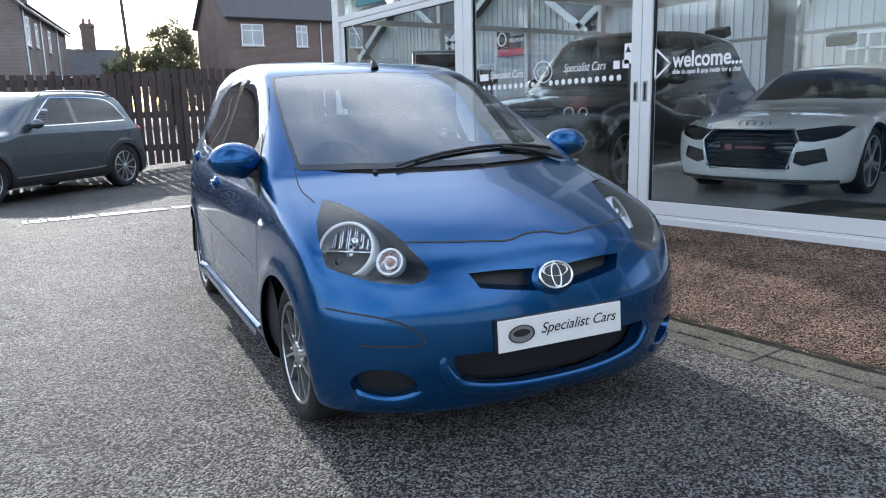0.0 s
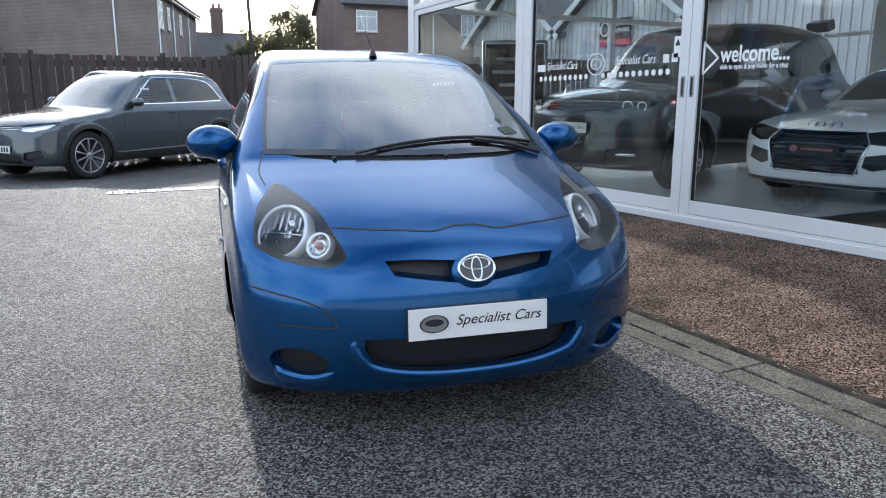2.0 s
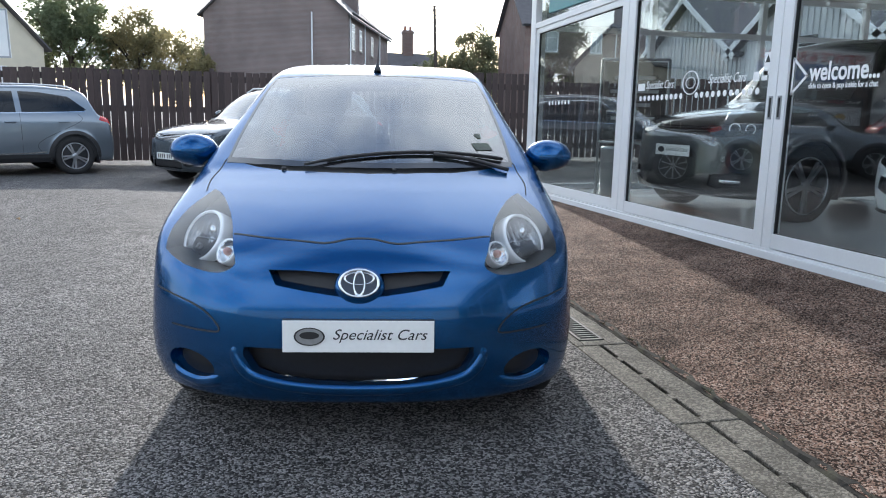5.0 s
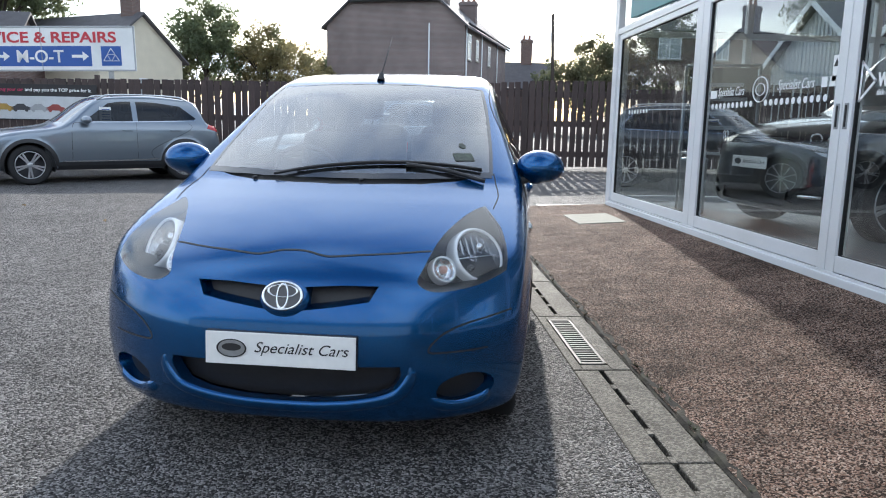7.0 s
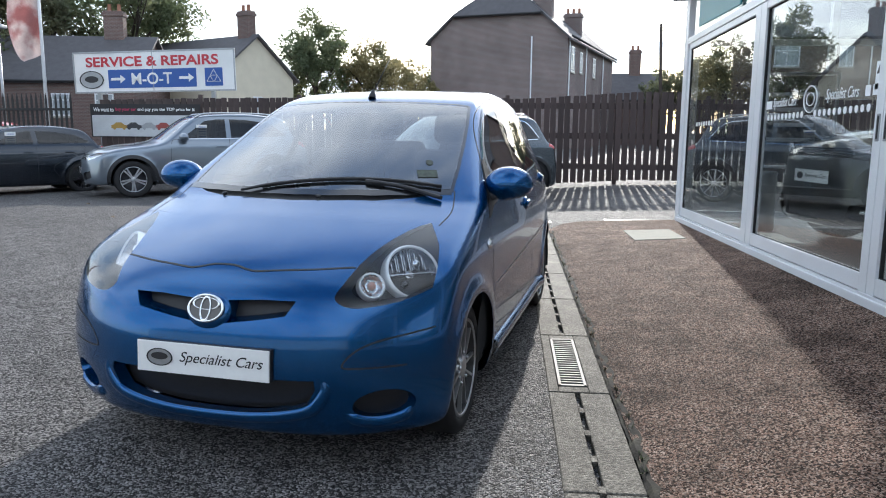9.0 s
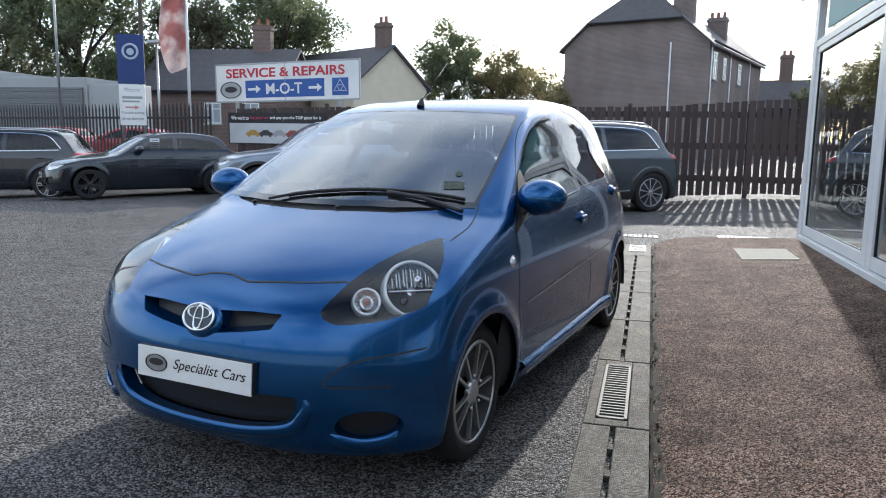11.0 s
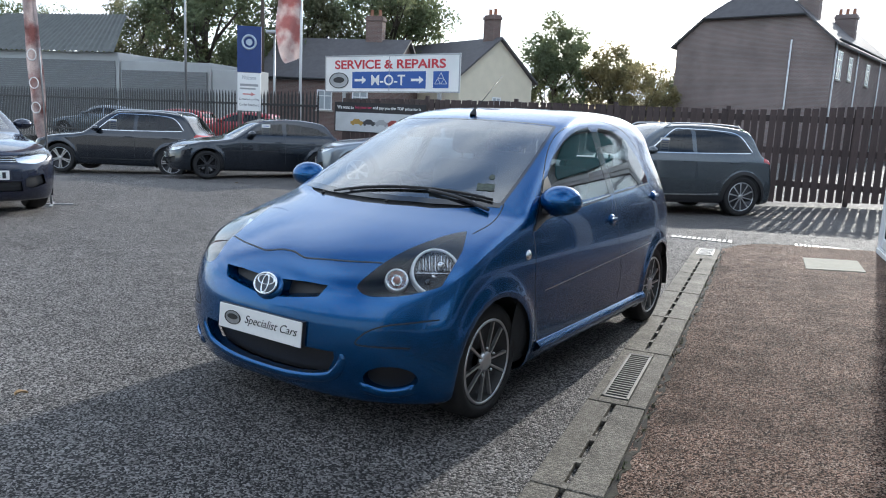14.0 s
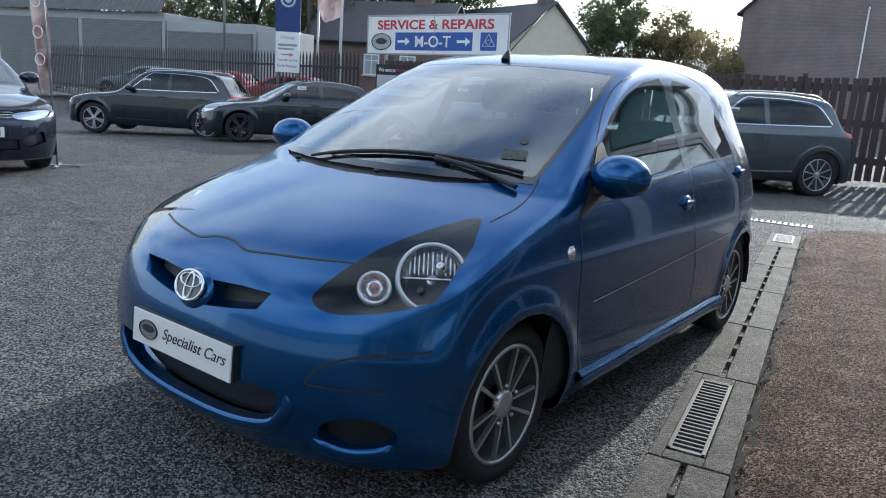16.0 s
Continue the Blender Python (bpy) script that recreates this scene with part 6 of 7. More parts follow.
# ---- houses ----
def brickwork(name, a, b, mortar, scale=1.0):
    m = bpy.data.materials.new(name)
    m.use_nodes = True
    t = m.node_tree
    p = t.nodes["Principled BSDF"]
    p.inputs["Roughness"].default_value = 0.9
    co, mp, br = t.nodes.new("ShaderNodeTexCoord"), t.nodes.new("ShaderNodeMapping"), t.nodes.new("ShaderNodeTexBrick")
    sx, cb = t.nodes.new("ShaderNodeSeparateXYZ"), t.nodes.new("ShaderNodeCombineXYZ")
    ad = t.nodes.new("ShaderNodeMath")
    t.links.new(co.outputs["Object"], sx.inputs[0])
    t.links.new(sx.outputs["X"], ad.inputs[0])
    t.links.new(sx.outputs["Y"], ad.inputs[1])
    t.links.new(ad.outputs[0], cb.inputs["X"])
    t.links.new(sx.outputs["Z"], cb.inputs["Y"])
    t.links.new(cb.outputs[0], br.inputs["Vector"])
    br.inputs["Scale"].default_value = scale
    br.inputs["Brick Width"].default_value, br.inputs["Row Height"].default_value, br.inputs["Mortar Size"].default_value = 0.225, 0.075, 0.008
    br.inputs["Color1"].default_value, br.inputs["Color2"].default_value, br.inputs["Mortar"].default_value = (*a, 1), (*b, 1), (*mortar, 1)
    no, mx = t.nodes.new("ShaderNodeTexNoise"), t.nodes.new("ShaderNodeMix")
    no.inputs["Scale"].default_value, no.inputs["Detail"].default_value = 0.7, 6.0
    t.links.new(co.outputs["Object"], no.inputs["Vector"])
    mx.data_type, mx.blend_type = "RGBA", "MULTIPLY"
    mx.inputs["Factor"].default_value = 0.6
    t.links.new(br.outputs["Color"], mx.inputs["A"])
    t.links.new(no.outputs["Fac"], mx.inputs["B"])
    t.links.new(mx.outputs["Result"], p.inputs["Base Color"])
    return m


brick = brickwork("house_brick", (0.29, 0.21, 0.195), (0.24, 0.18, 0.168), (0.36, 0.34, 0.32))
brick_dark = brickwork("house_brick_dark", (0.23, 0.14, 0.12), (0.185, 0.12, 0.105), (0.30, 0.27, 0.25))


def loop_frame(bm, w, h, t, depth, m):
    """A rectangular frame with mitred corners, in one piece."""
    rings = []
    for k, z in ((0, 0.0), (0, depth), (t, depth), (t, 0.0)):
        x, y = w / 2 - k, h / 2 - k
        rings.append([bm.verts.new(m @ Vector((a * x, b * y, z))) for a, b in ((-1, -1), (1, -1), (1, 1), (-1, 1))])
    for i in range(4):
        p, q = rings[i], rings[(i + 1) % 4]
        for j in range(4):
            bm.faces.new((p[j], p[(j + 1) % 4], q[(j + 1) % 4], q[j]))
    bmesh.ops.recalc_face_normals(bm, faces=bm.faces)


def house_window(parent, m, w, h):
    """window > mullion, transom, pane, sill; in the local xy plane of m, facing local z."""
    bm = bmesh.new()
    loop_frame(bm, w, h, 0.07, 0.05, m)
    win = part("window", bm, frame_white, parent, "white framed house window")
    for name, lo, hi in (("mullion", (-0.03, -h / 2 + 0.06), (0.03, h / 2 - 0.06)), ("transom", (-w / 2 + 0.06, h * 0.18), (w / 2 - 0.06, h * 0.18 + 0.05))):
        bm = bmesh.new()
        box(bm, (*lo, 0.0), (*hi, 0.046), 0, m)
        part(name, bm, frame_white, win)
    bm = bmesh.new()
    box(bm, (-w / 2 + 0.02, -h / 2 + 0.02, 0.002), (w / 2 - 0.02, h / 2 - 0.02, 0.02), 0, m)
    part("pane", bm, material("house_pane", (0.35, 0.38, 0.40), 0.08, vary=0.3, scale=0.8), win)
    bm = bmesh.new()
    box(bm, (-w / 2 - 0.08, -h / 2 - 0.1, 0), (w / 2 + 0.08, -h / 2, 0.1), 0.01, m)
    part("sill", bm, material("sill_stone", (0.4, 0.38, 0.34), 0.8), win)


def house(name, label, corner, turn, wide, deep, eave, ridge, wall_mat, roof="gable_side", windows=(), chimneys=(), pipes=(), roof_mat=None, base=0.0):
    """A house whose local x runs along its front from corner, y into its depth. windows: (face, along, height, w, h). roof: ridge along 'x' or 'y', 'hip' at the front."""
    ho = empty(name, Matrix.Translation((*corner, base)) @ Matrix.Rotation(radians(turn), 4, "Z"), label, "house")
    bm = bmesh.new()
    lo = [bm.verts.new(p) for p in ((0, 0, -0.5), (wide, 0, -0.5), (wide, deep, -0.5), (0, deep, -0.5))]
    hi = [bm.verts.new(p) for p in ((0, 0, eave), (wide, 0, eave), (wide, deep, eave), (0, deep, eave))]
    for i in range(4):
        bm.faces.new((lo[i], lo[(i + 1) % 4], hi[(i + 1) % 4], hi[i]))
    if roof == "x":
        for k, (a, b) in ((0, (hi[3], hi[0])), (wide, (hi[1], hi[2]))):
            bm.faces.new((a, b, bm.verts.new((k, deep / 2, ridge - 0.06))))
    if roof == "y":
        for k, (a, b) in ((0, (hi[0], hi[1])), (deep, (hi[2], hi[3]))):
            bm.faces.new((a, b, bm.verts.new((wide / 2, k, ridge - 0.06))))
    cut = wide * 0.18
    pitch = (ridge - eave) / (wide / 2)
    half = eave + cut * pitch
    if roof == "half_hip":
        bm.faces.new((hi[0], hi[1], bm.verts.new((wide - cut, 0, half - 0.03)), bm.verts.new((cut, 0, half - 0.03))))
        bm.faces.new((hi[2], hi[3], bm.verts.new((wide / 2, deep, ridge - 0.06))))
    bmesh.ops.recalc_face_normals(bm, faces=bm.faces)
    part("wall", bm, wall_mat, ho)
    bm = bmesh.new()
    o, e = 0.3, eave - 0.05
    if roof == "x":
        slopes = [[(-o, -o, e), (wide + o, -o, e), (wide + o, deep / 2, ridge), (-o, deep / 2, ridge)], [(wide + o, deep + o, e), (-o, deep + o, e), (-o, deep / 2, ridge), (wide + o, deep / 2, ridge)]]
    elif roof == "y":
        slopes = [[(-o, deep + o, e), (-o, -o, e), (wide / 2, -o, ridge), (wide / 2, deep + o, ridge)], [(wide + o, -o, e), (wide + o, deep + o, e), (wide / 2, deep + o, ridge), (wide / 2, -o, ridge)]]
    else:
        r0, low, up = wide * 0.22, eave - 0.3 * pitch + 0.05, 0.05
        slopes = [[(cut - 0.1, -o, half + up - 0.08), (wide - cut + 0.1, -o, half + up - 0.08), (wide / 2, r0, ridge + up)],
                  [(wide + o, -o, low), (wide + o, deep + o, low), (wide / 2, deep + o, ridge + up), (wide / 2, r0, ridge + up), (wide - cut, -o, half + up)],
                  [(-o, deep + o, low), (-o, -o, low), (cut, -o, half + up), (wide / 2, r0, ridge + up), (wide / 2, deep + o, ridge + up)]]
    for s in slopes:
        top = [bm.verts.new(p) for p in s]
        bot = [bm.verts.new((p[0], p[1], p[2] - 0.14)) for p in s]
        bm.faces.new(top)
        bm.faces.new(bot[::-1])
        for i in range(len(s)):
            bm.faces.new((top[i - 1], top[i], bot[i], bot[i - 1]))
    ro = part("roof", bm, roof_mat or slate, ho)
    for x, y, w, z0, z1 in chimneys:
        bm = bmesh.new()
        box(bm, (x - w / 2, y - 0.3, z0), (x + w / 2, y + 0.3, z1), 0.01)
        box(bm, (x - w / 2 - 0.06, y - 0.36, z1 - 0.3), (x + w / 2 + 0.06, y + 0.36, z1 - 0.12), 0.01)
        ch = part("chimney", bm, wall_mat if wall_mat is not render_cream else brick_dark, ro)
        for k in range(max(1, int(w / 0.4))):
            bm = bmesh.new()
            px = x - w / 2 + w * (k + 0.5) / max(1, int(w / 0.4))
            lathe(bm, [(0.13, z1), (0.11, z1 + 0.1), (0.10, z1 + 0.35), (0.12, z1 + 0.38), (0.09, z1 + 0.38)], Matrix.Translation((px, y, 0)), 10)
            part("chimney_pot", bm, material("clay_pot", (0.3, 0.14, 0.09), 0.85), ch)
    for face, a, z, w, h in windows:
        m = {"front": pose(a, -0.01, z, 90, 0, 0), "right": pose(wide + 0.01, a, z, 90, 0, 90), "left": pose(-0.01, a, z, 90, 0, -90)}[face]
        house_window(ho, m, w, h)
    for face, a in pipes:
        bm = bmesh.new()
        p = {"front": (a, -0.07), "right": (wide + 0.07, a)}[face]
        rod(bm, (*p, 0), (*p, eave), 0.05, n=8)
        part("drainpipe", bm, frame_white, ho)
    bm = bmesh.new()
    if roof == "half_hip":
        rod(bm, (cut, -0.36, half - 0.08), (wide - cut, -0.36, half - 0.08), 0.07, n=8)
    elif roof != "y":
        rod(bm, (-0.2, -0.36, eave - 0.08), (wide + 0.2, -0.36, eave - 0.08), 0.07, n=8)
    rod(bm, (wide + 0.34, -0.2, eave - 0.08), (wide + 0.34, deep, eave - 0.08), 0.07, n=8) if roof != "x" else None
    part("gutter", bm, black_plastic, ho)
    return ho


house("brick_house", "brown brick end-of-terrace house with a half-hipped slate roof", (-1.05, 51.3), -17, 9.57, 17.3, 7.3, 11.5, brick, "half_hip",
      [("right", 1.5, 5.9, 1.0, 1.65), ("right", 4.2, 5.9, 0.8, 1.4), ("right", 9.0, 5.9, 0.9, 1.4)],
      [(7.4, 1.9, 1.3, 8.2, 12.6), (7.8, 9.4, 1.3, 8.0, 10.0)], [("front", 7.2), ("right", 0.35), ("right", 5.8), ("right", 12.5)])
house("brick_house", "dark brown brick house with white windows and slate roof", (20.6, 50.0), -4, 13, 8, 7.3, 10.6, brick_dark, "x",
      [("front", 1.65, 6.15, 1.55, 1.42), ("front", 5.25, 6.15, 0.85, 1.45), ("front", 9.5, 6.15, 1.1, 1.45)], [(1.0, 4, 1.2, 9.0, 12.0)], [("front", 6.7)])
house("brick_house", "low slate-roofed house with a tall chimney", (10.5, 67.5), 0, 7.6, 6, 4.0, 6.5, brick_dark, "x", [], [(5.4, 3.0, 1.0, 5.6, 8.6)])
house("cottage", "cream rendered cottage with a dark slate roof", (-12.8 - 0.85 * 14, 42 + 0.5 * 14), -30.5, 14, 6.0, 4.3, 6.9, render_cream, "x",
      [("right", 3.0, 2.6, 0.7, 1.1), ("front", 4, 2.8, 1.2, 1.3)], [(13.2, 3.0, 1.0, 5.8, 8.3)])
house("brick_house", "dark brick terrace house with white windows", (-24.2, 37), 8, 8.5, 7, 3.7, 6.4, brick_dark, "x",
      [("front", 4.6, 2.4, 1.0, 1.2), ("front", 6.9, 2.4, 1.0, 1.2)], [(6.4, 3.5, 1.1, 5.4, 7.8)])
# unseen block behind the camera, added to keep low sky off the bumper
house("unseen_terrace", "long grey rendered terrace, unseen behind the camera, added to block the low sky", (-30, -31), 0, 62, 9, 6.0, 9.0, material("grey_render", (0.36, 0.36, 0.35), 0.85, vary=0.15), "x", [("front", 4.0 * k, 4.4, 1.2, 1.4) for k in range(1, 15)], [(6 + 12 * k, 4.5, 1.2, 8, 10.4) for k in range(5)])
pale_sheet = material("corrugated_pale", (0.50, 0.51, 0.51), 0.5, 0.2, vary=0.15, scale=2, stretch=(6, 6, 0.3))
for k in range(5):
    sh = house("metal_shed", "pale corrugated gabled workshop behind the showroom", (18.2, 27.5 - 6.2 * k), -90, 6.1, 14, 3.3, 5.4, pale_sheet, "y", [("front", 1.6, 1.9, 1.0, 1.2)] if k in (1, 3) else [])
    for i in range(24):
        bm = bmesh.new()
        x = 0.13 + 0.25 * i
        box(bm, (x - 0.03, -0.035, 0), (x + 0.03, 0, 3.3 + 2.0 * (1 - abs(x - 3.05) / 3.05)), 0.008)
        part("rib", bm, pale_sheet, sh)
    for s in (0, 1):
        bm = bmesh.new()
        a, b = ((-0.35, -0.36, 3.1), (3.05, -0.36, 5.35)) if s == 0 else ((6.45, -0.36, 3.1), (3.05, -0.36, 5.35))
        d = Vector(b) - Vector(a)
        box(bm, (0, -0.03, -0.11), (d.length, 0.0, 0.09), 0.005, Matrix.Translation(a) @ Matrix.Rotation(-math.atan2(d.z, d.x), 4, "Y"))
        part("barge_board", bm, frame_white, sh)
bm = bmesh.new()
box(bm, (-0.75, -0.42, 0), (0.75, 0.42, 0.03), 0.004, pose(18.1, 18.3, 3.1, 90, 0, -90))
ps = tagged(part("parts_sign", bm, gloss_black), "black and red wall sign with white lettering", "sign")
for txt, z, w in (("QUALITY", 0.24, 0.72), ("USED VW PARTS", 0.06, 0.8)):
    lettering("sign_text", txt, 0.13, w, pose(18.06, 18.3, 3.1, 90, 0, -90) @ Matrix.Translation((0.28, z, 0)), board_white, ps, bold=0.02)
bm = bmesh.new()
box(bm, (-0.74, -0.41, 0), (0.74, -0.2, 0.006), 0, pose(18.065, 18.3, 3.1, 90, 0, -90))
part("sign_strip", bm, sign_red, ps)
bm = bmesh.new()
ring(bm, 0.2, 0.025, pose(18.06, 18.78, 3.22, 90, 0, -90), 28, 6)
part("sign_mark", bm, board_white, ps)


# ---- garage with roller shutters ----
gar = empty("garage_building", pose(-31.5, 27.2, 0, 0, 0, 7.5), "low white garage block with grey roller shutters", "building")
for lo, hi in (((-6, 0, 0), (5.6, 8, 4.15)), ((5.62, 0.1, 0), (11.0, 4.5, 3.75)), ((11.02, 0.2, 0), (13.4, 1.6, 3.45))):
    bm = bmesh.new()
    box(bm, lo, hi, 0.03)
    part("wall", bm, material("garage_white", (0.34, 0.35, 0.35), 0.7, vary=0.12, scale=1.2), gar)
bm = bmesh.new()
edge = [(-6.2 + 0.0875 * i, 0.045 * math.cos(math.pi * i / 2)) for i in range(136)]
lo_ = [bm.verts.new((x, -0.35, 4.14 + w)) for x, w in edge]
hi_ = [bm.verts.new((-6.2 + (x + 6.2) * 0.74, 4.5, 6.7 + w)) for x, w in edge]
for i in range(135):
    bm.faces.new((lo_[i], lo_[i + 1], hi_[i + 1], hi_[i])).smooth = True
part("roof", bm, material("asbestos_sheet", (0.10, 0.105, 0.10), 0.85, vary=0.25, scale=2), gar)
for x0, x1, z in ((-5.9, -0.15, 3.75), (0.15, 5.4, 3.75), (5.8, 10.85, 3.35)):
    for k in range(int((z - 0.1) / 0.11)):
        bm = bmesh.new()
        box(bm, (x0, -0.05, 0.1 + 0.11 * k), (x1, 0.06, 0.1 + 0.11 * k + 0.1), 0.012)
        part("shutter_slat", bm, material("shutter_grey", (0.16, 0.165, 0.17), 0.5, 0.2, vary=0.1), gar)

# ---- palisade fence ----
pal = empty("palisade_fence", label="dark steel palisade fence with pointed pales", category="fence", kind="structure")
bm = bmesh.new()
plate(bm, [(-0.034, 0), (0.034, 0), (0.034, 1.86), (0.02, 1.93), (0.0, 2.02), (-0.02, 1.93), (-0.034, 1.86)], pose(0, 0, 0, 90), 0.012)
pale_me = bpy.data.meshes.new("pale")
bm.to_mesh(pale_me)
bm.free()
steel_dark = material("fence_steel", (0.014, 0.013, 0.014), 0.6, 0.0, vary=0.2)
pale_me.materials.append(steel_dark)
A, B = Vector((-6.1, 16.45)), Vector((-27.5, 21.9))
L = (B - A).length
n = int(L / 0.155)
ang = math.degrees(math.atan2(B.y - A.y, B.x - A.x))
for i in range(n):
    p = A + (B - A) * i / n
    ob = new("pale", pale_me)
    ob.parent = pal
    ob.matrix_basis = pose(p.x, p.y, 0.03, 0, 0, ang)
for z in (0.45, 1.65):
    bm = bmesh.new()
    box(bm, (0, 0.012, z - 0.03), (L, 0.05, z + 0.03), 0.003, pose(A.x, A.y, 0, 0, 0, ang))
    part("fence_rail", bm, steel_dark, pal)

# ---- totem, poles, flags ----
tm = pose(-8.4, 16.4, 0, 0, 0, 28) @ Matrix.Diagonal((0.91, 0.91, 0.925, 1))
bm = bmesh.new()
for s in (-0.3, 0.3):
    rod(bm, tm @ Vector((s, 0.06, 0)), tm @ Vector((s, 0.06, 4.0)), 0.04)
totem = tagged(part("totem_sign", bm, steel_grey), "tall roadside sign, blue panel over a white text board", "sign")
bm = bmesh.new()
box(bm, (-0.37, -0.03, 2.72), (0.37, 0.03, 4.1), 0.006, tm)
part("upper_panel", bm, material("totem_navy", (0.018, 0.045, 0.17), 0.6, vary=0.1), totem)
bm = bmesh.new()
ring(bm, 0.2, 0.035, tm @ pose(0, -0.035, 3.62, 90), 30, 6)
plate(bm, oval(0.1, 0.1, 20), tm @ pose(0, -0.032, 3.62, 90), 0.01)
part("ring_mark", bm, material("mark_pale", (0.45, 0.52, 0.6), 0.5), totem)
bm = bmesh.new()
box(bm, (-0.36, -0.032, 1.55), (0.36, 0.028, 2.7), 0.006, tm)
lower = part("lower_panel", bm, board_white, totem)
lettering("panel_text", "Welcome", 0.12, 0.42, tm @ pose(0, -0.033, 2.56, 90), steel_grey, lower, shear=0.3)
lettering("panel_text", "Customer parking", 0.085, 0.62, tm @ pose(0, -0.033, 1.90, 90), black_plastic, lower)
lettering("panel_text", "On the forecourt", 0.085, 0.6, tm @ pose(0, -0.033, 1.74, 90), black_plastic, lower)
bm = bmesh.new()
box(bm, (-0.28, -0.034, 2.30), (0.28, -0.03, 2.37), 0, tm)
box(bm, (-0.28, -0.034, 2.20), (0.20, -0.03, 2.25), 0, tm)
part("text_bars", bm, steel_grey, lower)
bm = bmesh.new()
plate(bm, [(-0.2, -0.02), (0.06, -0.02), (0.06, -0.06), (0.2, 0), (0.06, 0.06), (0.06, 0.02), (-0.2, 0.02)], tm @ pose(0, -0.033, 2.06, 90), 0.003)
part("arrow", bm, material("arrow_pink", (0.55, 0.22, 0.2), 0.5), lower)


def pole(name, label, x, y, h, r, mat, lean=(0, 0)):
    bm = bmesh.new()
    rod(bm, (x, y, 0), (x + lean[0], y + lean[1], h), r, r * 0.75, 12)
    return tagged(part(name, bm, mat), label, "pole")


pole("flag_pole", "slim pale grey metal flagpole", -11.3, 17.0, 8.5, 0.04, steel_grey)
flag_mast = pole("flag_pole", "slim pale grey metal flagpole carrying a red flag", -7.07, 17.0, 7.5, 0.045, frame_white)
pole("telegraph_pole", "dark wooden telegraph pole", -21.5, 34.0, 10.5, 0.13, bark)
pole("telegraph_pole", "weathered wooden telegraph pole", 15.7, 56.0, 9.0, 0.14, bark, (-0.35, 0))
flag_red = material("flag_red", (0.40, 0.19, 0.18), 0.7, vary=0.2, second=(0.60, 0.52, 0.50), scale=5)
flag_red.node_tree.nodes["Principled BSDF"].inputs["Transmission Weight"].default_value = 0.0


def cloth(parent, m, z0, z1, wide, lean, wave, mat, marks):
    """A feather flag's cloth on its pole, with round pale marks."""
    bm = bmesh.new()
    rows = []
    for i in range(31):
        s = i / 30
        z = z0 + (z1 - z0) * s
        w = wide * (0.55 + 0.45 * math.sin(math.pi * min(1, s * 1.1)) ** 0.7) * (1 if s < 0.97 else 0.3)
        rows.append([bm.verts.new(m @ Vector((lean * z - w * k / 7, wave * math.sin(5.3 * k / 7 + 6 * s) - 0.3 * wave * math.sin(17 * s + k), z - 0.5 * k / 7 * w))) for k in range(8)])
    for a, b in zip(rows, rows[1:]):
        for k in range(7):
            bm.faces.new((a[k], a[k + 1], b[k + 1], b[k])).smooth = True
    bmesh.ops.solidify(bm, geom=bm.faces, thickness=0.004)
    fl = part("cloth", bm, mat, parent, "creased faded red and white flag cloth")
    for z in marks:
        bm = bmesh.new()
        ring(bm, wide * 0.28, wide * 0.035, m @ pose(lean * z - wide * 0.48, -wave * 1.25 - 0.012, z, 90), 24, 6, 1.0, 1.25)
        part("ring_mark", bm, board_white, fl)


cloth(flag_mast, pose(-7.07, 16.98, 0, 0, 0, 25), 3.0, 5.6, 0.72, 0.0, 0.09, flag_red, ())
fm = pose(-3.40, 5.95, 0, 0, 0, 28)
bm = bmesh.new()
rod(bm, fm @ Vector((0, 0, 0.02)), fm @ Vector((-0.13, 0, 3.4)), 0.014, 0.008, 10)
feather = tagged(part("feather_flag", bm, steel_grey), "leaning feather flag with rolled faded red cloth on a metal foot", "flag")
for q in (20, 110):
    bm = bmesh.new()
    box(bm, (-0.26, -0.018, 0.004), (0.26, 0.018, 0.02), 0.004, fm @ Matrix.Rotation(radians(q), 4, "Z"))
    part("foot_bar", bm, steel_grey, feather)
flag_faded = material("flag_faded", (0.26, 0.13, 0.12), 0.8, vary=0.3, second=(0.50, 0.44, 0.43), scale=7, blend=(0.38, 0.56))
cloth(feather, fm @ Matrix.Translation((0.02, 0, 0)), 0.95, 3.4, 0.20, -0.038, 0.035, flag_faded, (1.30, 1.62, 1.98))
bm = bmesh.new()
rod(bm, (-13.2, 24, 0), (-13.2, 24, 4.6), 0.06, 0.04)
box(bm, (-13.5, 23.8, 4.55), (-12.9, 24.1, 4.68), 0.03)
tagged(part("street_lamp", bm, steel_grey), "slim grey street lamp", "lamp")


# ---- trees ----
def leaf_mat(name, a, b):
    m = material(name, a, 0.65, vary=0.35, scale=1.2, fine=9.0, second=b, spread=0.2)
    t = m.node_tree
    b_ = t.nodes["Principled BSDF"]
    tr, mx = t.nodes.new("ShaderNodeBsdfTranslucent"), t.nodes.new("ShaderNodeMixShader")
    mx.inputs[0].default_value = 0.6
    t.links.new(b_.inputs["Base Color"].links[0].from_socket, tr.inputs["Color"])
    t.links.new(b_.outputs[0], mx.inputs[1])
    t.links.new(tr.outputs[0], mx.inputs[2])
    t.links.new(mx.outputs[0], t.nodes["Material Output"].inputs[0])
    return m


